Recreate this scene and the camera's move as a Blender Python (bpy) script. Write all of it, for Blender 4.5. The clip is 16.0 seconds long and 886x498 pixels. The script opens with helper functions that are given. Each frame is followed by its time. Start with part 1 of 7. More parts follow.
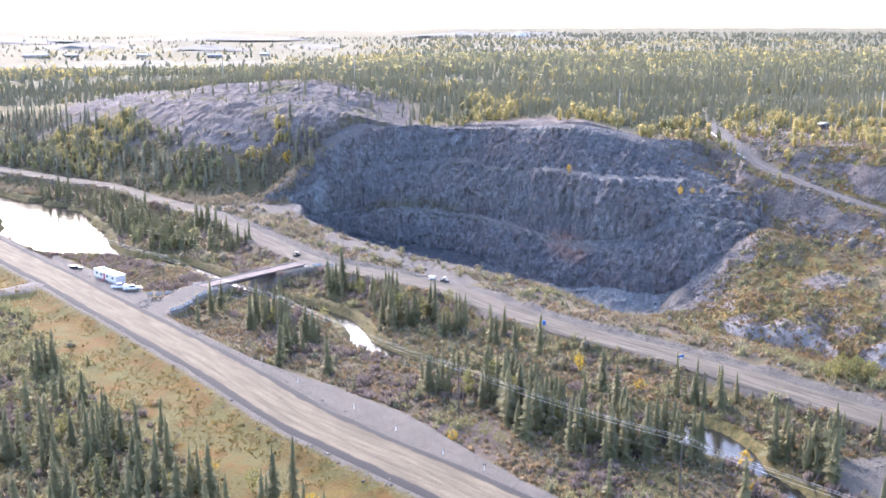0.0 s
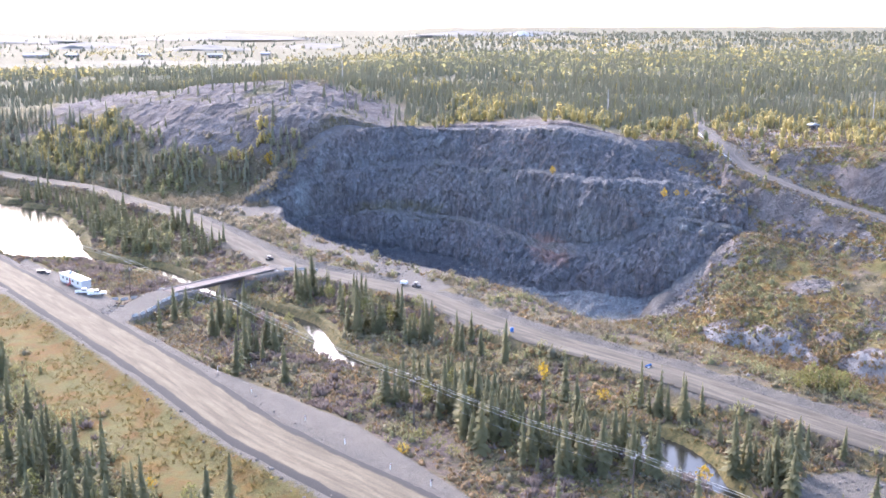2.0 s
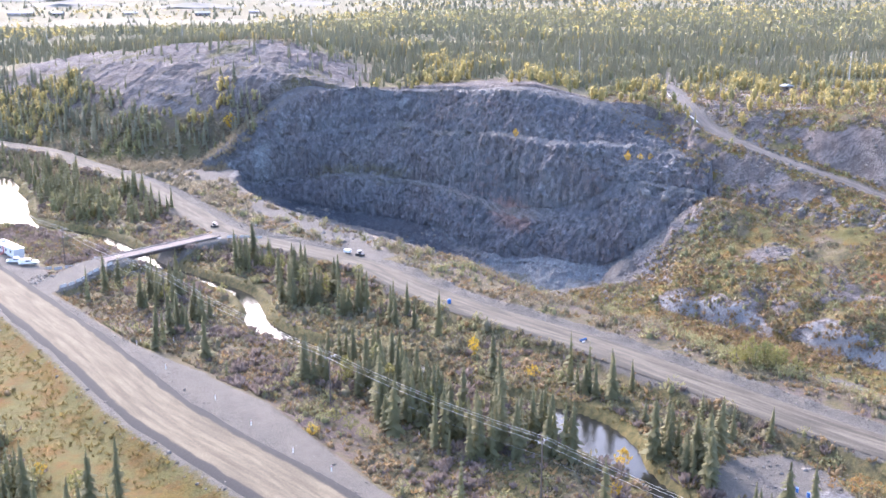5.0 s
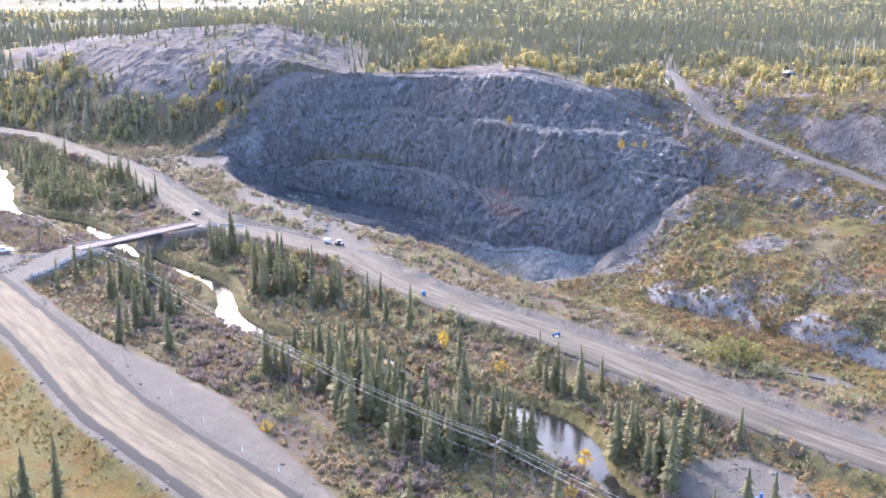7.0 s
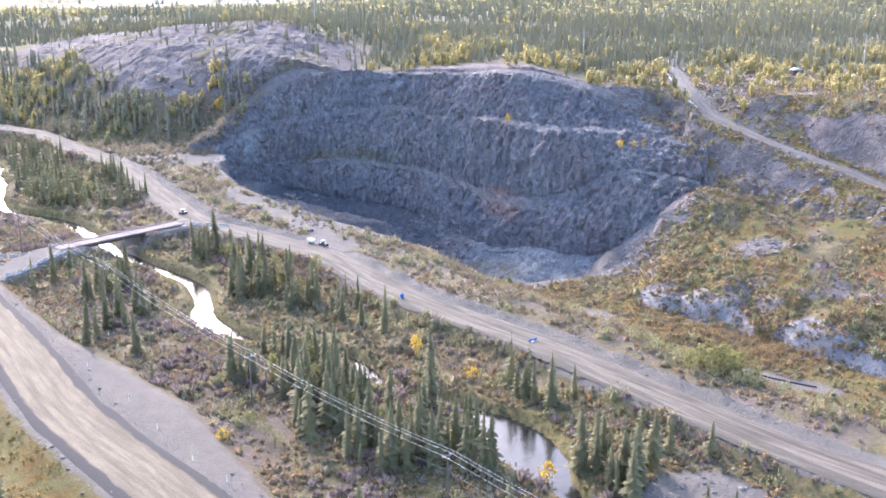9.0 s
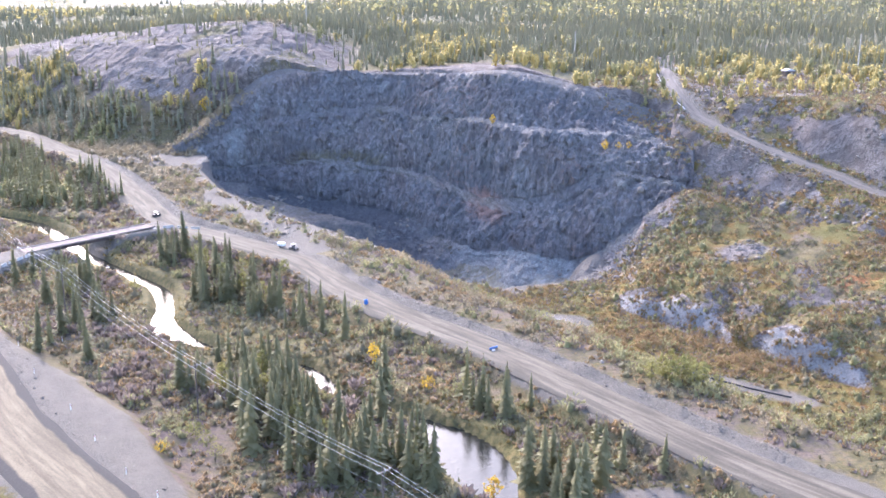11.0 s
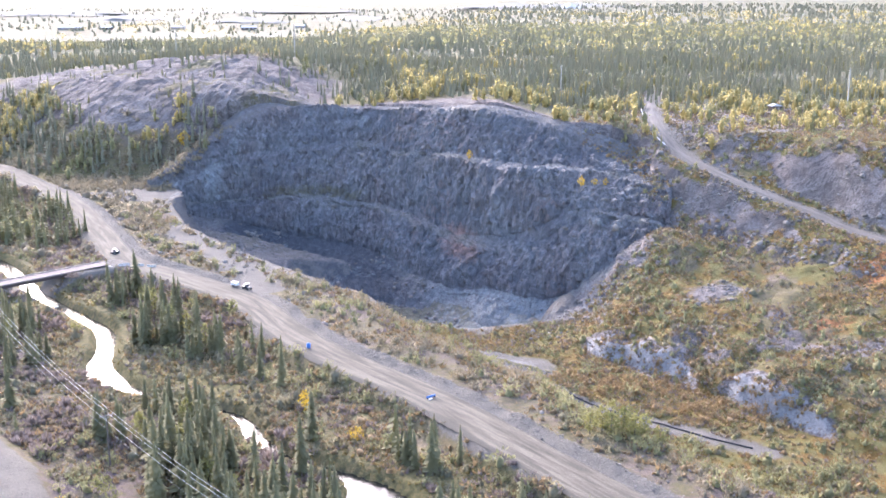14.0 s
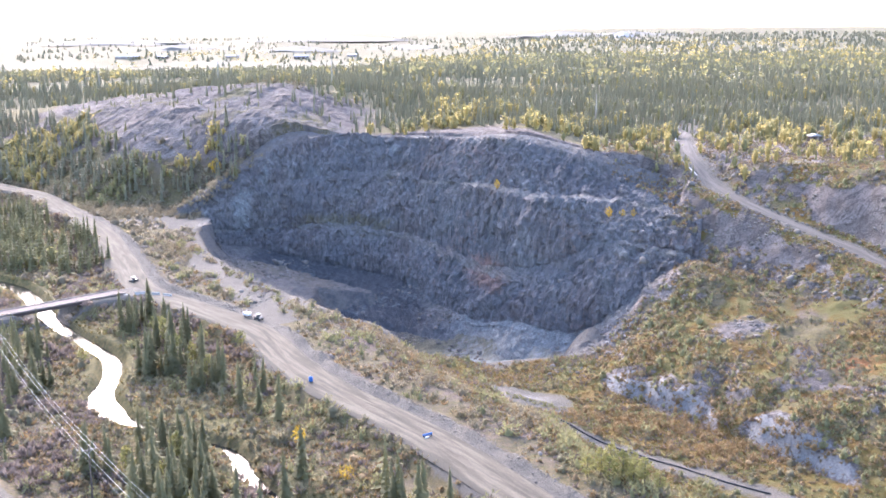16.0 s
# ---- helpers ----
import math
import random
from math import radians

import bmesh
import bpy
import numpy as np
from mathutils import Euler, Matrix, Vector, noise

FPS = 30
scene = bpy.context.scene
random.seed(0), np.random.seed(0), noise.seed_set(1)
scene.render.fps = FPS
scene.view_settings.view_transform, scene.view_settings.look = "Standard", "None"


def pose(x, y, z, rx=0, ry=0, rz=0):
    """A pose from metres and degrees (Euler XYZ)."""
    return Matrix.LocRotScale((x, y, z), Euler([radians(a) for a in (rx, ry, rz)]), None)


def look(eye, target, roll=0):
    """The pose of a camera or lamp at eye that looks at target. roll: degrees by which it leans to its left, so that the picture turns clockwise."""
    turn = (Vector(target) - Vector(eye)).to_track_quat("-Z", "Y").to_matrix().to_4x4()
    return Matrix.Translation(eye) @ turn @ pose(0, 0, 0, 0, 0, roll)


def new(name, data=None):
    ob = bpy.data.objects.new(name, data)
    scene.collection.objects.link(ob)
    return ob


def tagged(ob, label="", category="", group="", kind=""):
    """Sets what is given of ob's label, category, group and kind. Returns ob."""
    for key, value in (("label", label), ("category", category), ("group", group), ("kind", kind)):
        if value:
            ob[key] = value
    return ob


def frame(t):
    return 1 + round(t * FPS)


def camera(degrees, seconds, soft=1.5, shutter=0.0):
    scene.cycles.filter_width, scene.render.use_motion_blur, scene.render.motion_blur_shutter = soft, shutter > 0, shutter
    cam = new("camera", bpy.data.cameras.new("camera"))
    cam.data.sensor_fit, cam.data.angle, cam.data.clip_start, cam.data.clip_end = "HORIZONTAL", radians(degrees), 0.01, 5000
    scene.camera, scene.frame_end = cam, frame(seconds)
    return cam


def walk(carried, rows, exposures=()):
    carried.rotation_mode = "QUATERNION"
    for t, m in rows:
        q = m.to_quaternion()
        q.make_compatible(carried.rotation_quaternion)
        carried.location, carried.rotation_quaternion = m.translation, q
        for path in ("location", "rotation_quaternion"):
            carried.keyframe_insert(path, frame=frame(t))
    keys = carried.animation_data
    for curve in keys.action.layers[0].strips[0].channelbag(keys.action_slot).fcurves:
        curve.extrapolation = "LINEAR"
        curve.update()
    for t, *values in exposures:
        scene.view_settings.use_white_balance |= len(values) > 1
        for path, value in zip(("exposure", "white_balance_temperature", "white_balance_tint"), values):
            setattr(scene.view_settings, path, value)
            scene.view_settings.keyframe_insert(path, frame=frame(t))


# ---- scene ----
cam = camera(46.1, 16.0, 1.6)
METRES, EYE, TILT, LEAN, TURN = 107.0, 83.0, -12.1, 0.0, 0.0
ROWS = [
    (0.0, 0.0, 0.0, 0.0, -0.0, 0.0, 0.0),
    (0.5, 0.027, 0.0166, 0.0036, 0.15, -0.01, -0.01),
    (1.0, 0.0539, 0.0332, 0.0073, 0.24, -0.02, -0.02),
    (1.5, 0.0809, 0.05, 0.0109, 0.31, -0.02, -0.02),
    (2.0, 0.1074, 0.0664, 0.0152, 0.36, -0.03, -0.02),
    (2.5, 0.1341, 0.083, 0.0202, 0.4, -0.04, -0.02),
    (3.0, 0.1606, 0.0995, 0.0246, 0.38, -0.4, 0.04),
    (3.5, 0.1882, 0.1163, 0.0286, 0.33, -1.0, 0.05),
    (4.0, 0.216, 0.1331, 0.032, 0.28, -1.55, 0.02),
    (6.5, 0.3472, 0.2159, 0.0483, 0.77, -2.85, -0.17),
    (7.0, 0.3727, 0.2327, 0.0495, 1.23, -3.07, -0.26),
    (7.5, 0.3983, 0.2498, 0.0505, 1.68, -3.24, -0.31),
    (8.0, 0.4248, 0.2666, 0.0523, 2.02, -3.24, -0.35),
    (8.5, 0.4514, 0.2829, 0.0544, 2.3, -3.24, -0.38),
    (9.0, 0.4781, 0.2989, 0.057, 2.52, -3.22, -0.41),
    (11.5, 0.6096, 0.3792, 0.0698, 3.22, -3.23, -0.57),
    (12.0, 0.6358, 0.3954, 0.0737, 3.3, -3.24, -0.58),
    (12.5, 0.6625, 0.412, 0.0783, 3.37, -2.88, -0.61),
    (13.0, 0.6885, 0.4279, 0.0821, 3.46, -2.42, -0.62),
    (13.5, 0.7142, 0.4444, 0.085, 3.66, -1.97, -0.68),
    (14.0, 0.7397, 0.4611, 0.0881, 4.05, -1.5, -0.75),
    (14.5, 0.7648, 0.4781, 0.0909, 4.78, -1.07, -0.88),
    (15.0, 0.7903, 0.495, 0.0939, 5.63, -0.69, -1.0),
    (15.5, 0.8165, 0.5114, 0.0969, 6.43, -0.3, -1.14),
    (16.0, 0.8429, 0.5278, 0.0998, 7.05, -0.03, -1.24),
]
walk(cam, [(t, pose(0, 0, EYE, TILT, LEAN, TURN) @ pose(METRES * x, METRES * y, METRES * z, 90 + pitch, roll, yaw)) for t, x, y, z, yaw, pitch, roll in ROWS], [(0.0, 2.47, 5980, 23), (4.0, 2.49, 5980, 23), (8.0, 2.59, 5980, 23), (12.0, 2.64, 5980, 23), (14.0, 2.64, 6020, 22), (16.0, 2.62, 6120, 22)])

# ---- world, sun, exposure ----
SUN_AZ, SUN_EL = radians(-26.0), radians(29.0)
world = bpy.data.worlds.new("sky")
scene.world = world
world.use_nodes = True
wn = world.node_tree
sky = wn.nodes.new("ShaderNodeTexSky")
sky.sky_type = "NISHITA"
sky.sun_disc = False
sky.sun_elevation, sky.sun_rotation = SUN_EL, SUN_AZ
sky.air_density, sky.dust_density, sky.ozone_density = 1.0, 2.6, 2.0
wn.links.new(sky.outputs[0], wn.nodes["Background"].inputs[0])
wn.nodes["Background"].inputs[1].default_value = 0.15

sun_dir = Vector((math.sin(SUN_AZ) * math.cos(SUN_EL), math.cos(SUN_AZ) * math.cos(SUN_EL), math.sin(SUN_EL)))
sun = new("sun", bpy.data.lights.new("sun", "SUN"))
sun.data.energy, sun.data.angle, sun.data.color = 1.2, radians(3.0), (1.0, 0.94, 0.86)
sun.matrix_world = look((-300, 400, 400), Vector((-300, 400, 400)) - sun_dir)


# ---- materials ----
class Nodes:
    """A small helper to write node materials line by line."""

    def __init__(self, name, rough=0.9, metal=0.0, spec=0.3):
        self.mat = bpy.data.materials.new(name)
        self.mat.use_nodes = True
        self.t = self.mat.node_tree
        self.bsdf = self.t.nodes["Principled BSDF"]
        self.bsdf.inputs["Roughness"].default_value = rough
        self.bsdf.inputs["Metallic"].default_value = metal
        self.bsdf.inputs["Specular IOR Level"].default_value = spec
        self.geo = None

    def put(self, sock, value):
        if isinstance(value, bpy.types.NodeSocket):
            self.t.links.new(value, sock)
        elif isinstance(value, tuple) and len(value) == 3 and sock.type == "RGBA":
            sock.default_value = (*value, 1)
        else:
            sock.default_value = value

    def pos(self, sx=1.0, sy=1.0, sz=1.0):
        if self.geo is None:
            self.geo = self.t.nodes.new("ShaderNodeNewGeometry")
        m = self.t.nodes.new("ShaderNodeMapping")
        m.inputs["Scale"].default_value = (sx, sy, sz)
        self.t.links.new(self.geo.outputs["Position"], m.inputs["Vector"])
        return m.outputs[0]

    def noise(self, scale, detail=4.0, rough=0.6, vec=None, distort=0.0):
        n = self.t.nodes.new("ShaderNodeTexNoise")
        n.inputs["Scale"].default_value = scale
        n.inputs["Detail"].default_value = detail
        n.inputs["Roughness"].default_value = rough
        n.inputs["Distortion"].default_value = distort
        self.t.links.new(vec or self.pos(), n.inputs["Vector"])
        return n.outputs[0]

    def voronoi(self, scale, vec=None, feature="F1"):
        n = self.t.nodes.new("ShaderNodeTexVoronoi")
        n.feature = feature
        n.inputs["Scale"].default_value = scale
        self.t.links.new(vec or self.pos(), n.inputs["Vector"])
        return n.outputs["Distance"]

    def ramp(self, fac, *stops):
        r = self.t.nodes.new("ShaderNodeValToRGB")
        el = r.color_ramp.elements
        while len(el) < len(stops):
            el.new(0.5)
        for e, (p, c) in zip(el, stops):
            e.position, e.color = p, (*c, 1) if isinstance(c, tuple) else (c, c, c, 1)
        self.put(r.inputs[0], fac)
        return r.outputs[0]

    def mix(self, fac, a, b, how="MIX"):
        m = self.t.nodes.new("ShaderNodeMix")
        m.data_type, m.blend_type = "RGBA", how
        self.put(m.inputs[0], fac), self.put(m.inputs[6], a), self.put(m.inputs[7], b)
        return m.outputs[2]

    def math(self, op, a, b=0.0, clamp=False):
        m = self.t.nodes.new("ShaderNodeMath")
        m.operation, m.use_clamp = op, clamp
        self.put(m.inputs[0], a), self.put(m.inputs[1], b)
        return m.outputs[0]

    def attr(self, name):
        n = self.t.nodes.new("ShaderNodeAttribute")
        n.attribute_name = name
        s = self.t.nodes.new("ShaderNodeSeparateColor")
        self.t.links.new(n.outputs["Color"], s.inputs[0])
        return s.outputs[0], s.outputs[1], s.outputs[2]

    def random(self):
        return self.t.nodes.new("ShaderNodeObjectInfo").outputs["Random"]

    def island(self):
        if self.geo is None:
            self.geo = self.t.nodes.new("ShaderNodeNewGeometry")
        return self.geo.outputs["Random Per Island"]

    def color(self, c):
        self.put(self.bsdf.inputs["Base Color"], c)
        return self

    def bump(self, height, strength=0.5, dist=0.1):
        b = self.t.nodes.new("ShaderNodeBump")
        b.inputs["Strength"].default_value = strength
        b.inputs["Distance"].default_value = dist
        self.put(b.inputs["Height"], height)
        self.t.links.new(b.outputs[0], self.bsdf.inputs["Normal"])
        return self

    def translucent(self, c, amount):
        tr = self.t.nodes.new("ShaderNodeBsdfTranslucent")
        self.put(tr.inputs[0], c)
        m = self.t.nodes.new("ShaderNodeMixShader")
        m.inputs[0].default_value = amount
        self.t.links.new(self.bsdf.outputs[0], m.inputs[1])
        self.t.links.new(tr.outputs[0], m.inputs[2])
        self.t.links.new(m.outputs[0], self.t.nodes["Material Output"].inputs[0])
        return self


def plain(name, c, rough=0.6, metal=0.0, spec=0.4, wear=0.25, scale=3.0):
    """Paint or metal with a little dirt and wear."""
    n = Nodes(name, rough, metal, spec)
    f = n.noise(scale, 5, 0.65)
    dirt = tuple(v * (1 - wear) + 0.10 * wear for v in c)
    n.color(n.mix(n.ramp(f, (0.42, 0.0), (0.7, 1.0)), c, dirt))
    return n.mat


def ground_material():
    n = Nodes("mixed_ground", 0.95, 0.0, 0.15)
    rock, gravel, bog = n.attr("zone_a")
    shrub, pale, rust = n.attr("zone_b")
    big, mid, fine = n.noise(0.035, 5, 0.6), n.noise(0.22, 6, 0.65), n.noise(1.6, 6, 0.7)
    tiny = n.noise(6.0, 4, 0.7)
    tuft = n.noise(0.75, 6, 0.72)
    moss = n.ramp(tuft, (0.30, (0.055, 0.05, 0.025)), (0.44, (0.10, 0.092, 0.036)), (0.54, (0.15, 0.125, 0.05)), (0.64, (0.21, 0.155, 0.065)), (0.78, (0.26, 0.17, 0.075)))
    twig = n.ramp(fine, (0.3, (0.075, 0.056, 0.052)), (0.5, (0.15, 0.112, 0.105)), (0.72, (0.24, 0.18, 0.16)))
    twig = n.mix(n.ramp(n.noise(0.4, 5, 0.7), (0.45, 0.0), (0.62, 0.75)), twig, (0.11, 0.10, 0.04))
    c = n.mix(n.math("MULTIPLY", shrub, n.ramp(big, (0.35, 0.35), (0.6, 0.95))), moss, twig)
    straw = n.ramp(fine, (0.25, (0.092, 0.058, 0.017)), (0.5, (0.165, 0.105, 0.028)), (0.75, (0.235, 0.16, 0.043)))
    straw = n.mix(n.ramp(big, (0.42, 0.0), (0.66, 0.8)), straw, (0.145, 0.128, 0.038))
    straw = n.mix(n.ramp(mid, (0.42, 0.0), (0.58, 0.85)), straw, (0.17, 0.088, 0.03))
    straw = n.mix(n.ramp(n.noise(0.12, 5, 0.7), (0.42, 0.0), (0.56, 0.8)), straw, (0.13, 0.125, 0.048))
    straw = n.mix(n.ramp(tuft, (0.34, 0.75), (0.5, 0.0)), straw, (0.10, 0.075, 0.03))
    edge = n.math("ADD", n.math("SUBTRACT", mid, 0.5), n.math("MULTIPLY", n.math("SUBTRACT", fine, 0.5), 0.8))

    def cut(mask, lo=0.38, hi=0.62):
        return n.ramp(n.math("ADD", mask, edge), (lo, 0.0), (hi, 1.0))

    # mutes the plateau ground's contrast: haze painted into its colour
    c = n.mix(n.math("MULTIPLY", n.attr("far_haze")[0], n.ramp(fine, (0.3, 0.5), (0.6, 0.9))), c, n.ramp(mid, (0.35, (0.10, 0.097, 0.058)), (0.65, (0.165, 0.155, 0.10))))
    c = n.mix(cut(bog), c, straw)
    c = n.mix(cut(rust), c, n.ramp(fine, (0.3, (0.20, 0.085, 0.04)), (0.7, (0.33, 0.15, 0.06))))
    stone = n.ramp(fine, (0.28, (0.082, 0.071, 0.062)), (0.46, (0.205, 0.178, 0.16)), (0.72, (0.345, 0.305, 0.278)))
    stone = n.mix(n.ramp(big, (0.40, 0.0), (0.64, 0.55)), stone, (0.17, 0.13, 0.115))
    for size, dark in ((0.09, 0.7), (0.3, 0.55)):
        stone = n.mix(n.ramp(n.noise(size, 7, 0.6, n.pos(1.0, 1.7, 1.0), 1.4), (0.475, 0.0), (0.495, dark), (0.505, dark), (0.525, 0.0)), stone, (0.06, 0.052, 0.046))
    weather = n.noise(0.11, 6, 0.72, n.pos(1.0, 1.6, 1.0), 0.8)
    stone = n.mix(n.ramp(weather, (0.42, 0.6), (0.56, 0.0)), stone, (0.075, 0.062, 0.052))
    c = n.mix(cut(rock), c, stone)
    grit = n.ramp(tiny, (0.3, (0.07, 0.063, 0.052)), (0.5, (0.13, 0.117, 0.097)), (0.7, (0.215, 0.195, 0.162)))
    grit = n.mix(n.ramp(mid, (0.4, 0.0), (0.7, 0.5)), grit, (0.19, 0.165, 0.14))
    c = n.mix(cut(gravel), c, grit)
    c = n.mix(cut(pale, 0.45, 0.8), c, n.ramp(fine, (0.3, (0.20, 0.19, 0.178)), (0.7, (0.335, 0.317, 0.295))))
    n.color(c)
    n.bump(n.math("ADD", n.math("MULTIPLY", mid, 1.4), n.math("ADD", fine, n.math("MULTIPLY", tiny, 0.4))), 0.9, 0.45)
    return n.mat


def quarry_material():
    n = Nodes("blasted_rock", 0.9, 0.0, 0.2)
    topsoil, gravel, bog = n.attr("zone_a")
    moss, pale, rust = n.attr("zone_b")
    streak = n.noise(0.42, 7, 0.66, n.pos(1.0, 1.0, 0.55), 0.5)
    big, mid, fine = n.noise(0.05, 5, 0.6), n.noise(0.3, 6, 0.7), n.noise(1.8, 6, 0.72)
    c = n.ramp(streak, (0.26, (0.09, 0.089, 0.09)), (0.44, (0.152, 0.15, 0.15)), (0.58, (0.205, 0.202, 0.198)), (0.76, (0.335, 0.33, 0.32)))
    c = n.mix(n.ramp(big, (0.38, 0.0), (0.62, 0.6)), c, (0.165, 0.132, 0.122))
    column = n.noise(0.75, 6, 0.7, n.pos(1.0, 1.0, 0.16), 0.25)
    c = n.mix(n.ramp(column, (0.36, 0.75), (0.48, 0.0)), c, (0.075, 0.075, 0.08))
    c = n.mix(n.ramp(column, (0.55, 0.0), (0.70, 0.65)), c, (0.33, 0.325, 0.315))
    c = n.mix(n.ramp(n.noise(0.03, 4, 0.6, n.pos(1.0, 1.0, 2.2)), (0.42, 0.5), (0.55, 0.0)), c, (0.125, 0.13, 0.14))
    edge = n.math("ADD", n.math("MULTIPLY", n.math("SUBTRACT", mid, 0.5), 1.2), n.math("MULTIPLY", n.math("SUBTRACT", fine, 0.5), 0.9))
    c = n.mix(n.ramp(n.math("ADD", rust, edge), (0.4, 0.0), (0.85, 0.8)), c, n.ramp(fine, (0.3, (0.23, 0.135, 0.108)), (0.7, (0.38, 0.25, 0.20))))
    rubble = n.ramp(fine, (0.3, (0.115, 0.108, 0.10)), (0.5, (0.195, 0.186, 0.173)), (0.72, (0.31, 0.296, 0.276)))
    rubble = n.mix(n.ramp(n.noise(0.09, 4, 0.6), (0.45, 0.0), (0.62, 0.4)), rubble, (0.14, 0.132, 0.10))
    c = n.mix(n.ramp(n.math("ADD", gravel, edge), (0.4, 0.0), (0.8, 0.9)), c, rubble)
    # bog channel here: shade of the deep west floor, painted as dark rubble
    c = n.mix(n.ramp(n.math("ADD", bog, edge), (0.35, 0.0), (0.75, 0.9)), c, n.ramp(fine, (0.3, (0.055, 0.06, 0.068)), (0.7, (0.105, 0.112, 0.12))))
    c = n.mix(n.ramp(n.math("ADD", pale, edge), (0.35, 0.0), (0.85, 0.85)), c, n.ramp(fine, (0.28, (0.17, 0.182, 0.182)), (0.5, (0.265, 0.28, 0.275)), (0.72, (0.37, 0.38, 0.37))))
    c = n.mix(n.ramp(n.math("ADD", moss, edge), (0.45, 0.0), (0.8, 0.8)), c, n.ramp(fine, (0.3, (0.085, 0.08, 0.045)), (0.7, (0.16, 0.135, 0.075))))
    cell = n.t.nodes.new("ShaderNodeTexVoronoi")
    cell.inputs["Scale"].default_value = 0.6
    n.t.links.new(n.pos(1.0, 1.0, 0.75), cell.inputs["Vector"])
    block = n.ramp(cell.outputs["Color"], (0.15, 0.25), (0.6, 0.5), (0.95, 0.85))
    c = n.mix(0.3, c, block, "OVERLAY")
    c = n.mix(n.math("MULTIPLY", topsoil, n.ramp(mid, (0.4, 0.2), (0.6, 0.75))), c, n.ramp(fine, (0.3, (0.13, 0.115, 0.10)), (0.7, (0.27, 0.24, 0.215))))
    n.color(c)
    crack = n.ramp(n.voronoi(0.9, n.pos(1, 1, 0.6), "DISTANCE_TO_EDGE"), (0.0, 0.0), (0.1, 1.0))
    n.bump(n.math("ADD", n.math("MULTIPLY", n.math("ADD", n.math("ADD", streak, column), mid), 1.2), n.math("ADD", n.math("MULTIPLY", fine, 1.1), n.math("MULTIPLY", crack, 0.3))), 0.9, 0.7)
    return n.mat


def road_material(name, worn, loose, dark, width=10.0):
    """Packed gravel: uv x runs across the road, y along it."""
    n = Nodes(name, 0.93, 0.0, 0.2)
    uv = n.t.nodes.new("ShaderNodeUVMap")
    m = n.t.nodes.new("ShaderNodeMapping")
    m.inputs["Scale"].default_value = (1.0, 0.09, 1.0)
    n.t.links.new(uv.outputs[0], m.inputs["Vector"])
    lanes = n.noise(0.55, 5, 0.6, m.outputs[0], 0.4)
    mid, fine = n.noise(0.16, 5, 0.6), n.noise(3.0, 5, 0.7)
    sep = n.t.nodes.new("ShaderNodeSeparateXYZ")
    n.t.links.new(uv.outputs[0], sep.inputs[0])
    off = n.math("ADD", n.math("ABSOLUTE", sep.outputs[0]), n.math("MULTIPLY", n.math("SUBTRACT", mid, 0.5), 1.6))
    ruts = n.noise(0.75, 4, 0.6, m.outputs[0], 0.3)
    c = n.mix(n.ramp(lanes, (0.40, 0.0), (0.58, 1.0)), loose, worn)
    c = n.mix(n.ramp(ruts, (0.38, 0.55), (0.54, 0.0)), c, tuple(v * 0.62 for v in loose))
    c = n.mix(n.ramp(mid, (0.45, 0.0), (0.75, 0.45)), c, tuple(v * 0.72 for v in worn))
    c = n.mix(n.ramp(n.math("DIVIDE", off, width), (0.50, 0.0), (0.545, 1.0)), c, dark)
    c = n.mix(0.35, c, n.ramp(fine, (0.3, 0.15), (0.7, 0.85)), "OVERLAY")
    n.color(c)
    n.bump(n.math("ADD", lanes, n.math("MULTIPLY", fine, 0.5)), 0.5, 0.12)
    return n.mat


def water_material():
    n = Nodes("creek_water", 0.08, 0.0, 0.5)
    n.color(n.ramp(n.noise(0.3, 3), (0.3, (0.012, 0.014, 0.012)), (0.7, (0.03, 0.03, 0.024))))
    n.bsdf.inputs["IOR"].default_value = 1.33
    n.bump(n.noise(1.1, 4, 0.65, n.pos(1.0, 1.0, 1.0)), 0.3, 0.12)
    return n.mat


def leaf_material(name, dark, light, warm, trans=0.35, rough=0.75):
    """Foliage: hue by a tint kept per plant and a random one per leaf clump."""
    n = Nodes(name, rough, 0.0, 0.25)
    t, u, v = n.attr("tint")
    c = n.mix(t, dark, light)
    c = n.mix(n.math("MULTIPLY", n.island(), 0.55), c, warm)
    c = n.mix(0.3, c, n.ramp(n.noise(2.2, 3), (0.3, 0.3), (0.7, 0.75)), "OVERLAY")
    n.color(c)
    return n.translucent(c, trans).mat if trans else n.mat


M_GROUND, M_QUARRY, M_WATER = ground_material(), quarry_material(), water_material()
M_ROAD = road_material("tan_haul_road", (0.178, 0.147, 0.098), (0.125, 0.104, 0.071), (0.04, 0.038, 0.036))
M_PITROAD = road_material("grey_gravel_road", (0.15, 0.129, 0.096), (0.075, 0.065, 0.05), (0.075, 0.066, 0.052), 8.8)
M_TRACK = road_material("dusty_track", (0.165, 0.145, 0.125), (0.12, 0.105, 0.09), (0.09, 0.08, 0.07))
M_SPRUCE = leaf_material("spruce_needles", (0.20, 0.197, 0.11), (0.285, 0.268, 0.145), (0.305, 0.28, 0.15), 0.57)
# same needles paled and greyed: distance haze is put into their colour
M_SPRUCE_HAZED = leaf_material("hazed_spruce_needles", (0.235, 0.231, 0.16), (0.305, 0.293, 0.20), (0.315, 0.293, 0.195), 0.5)
M_GOLD = leaf_material("golden_leaves", (0.33, 0.275, 0.115), (0.45, 0.37, 0.145), (0.48, 0.38, 0.145), 0.42)
M_LIME = leaf_material("fading_green_leaves", (0.2, 0.195, 0.098), (0.29, 0.27, 0.13), (0.32, 0.285, 0.135), 0.4)
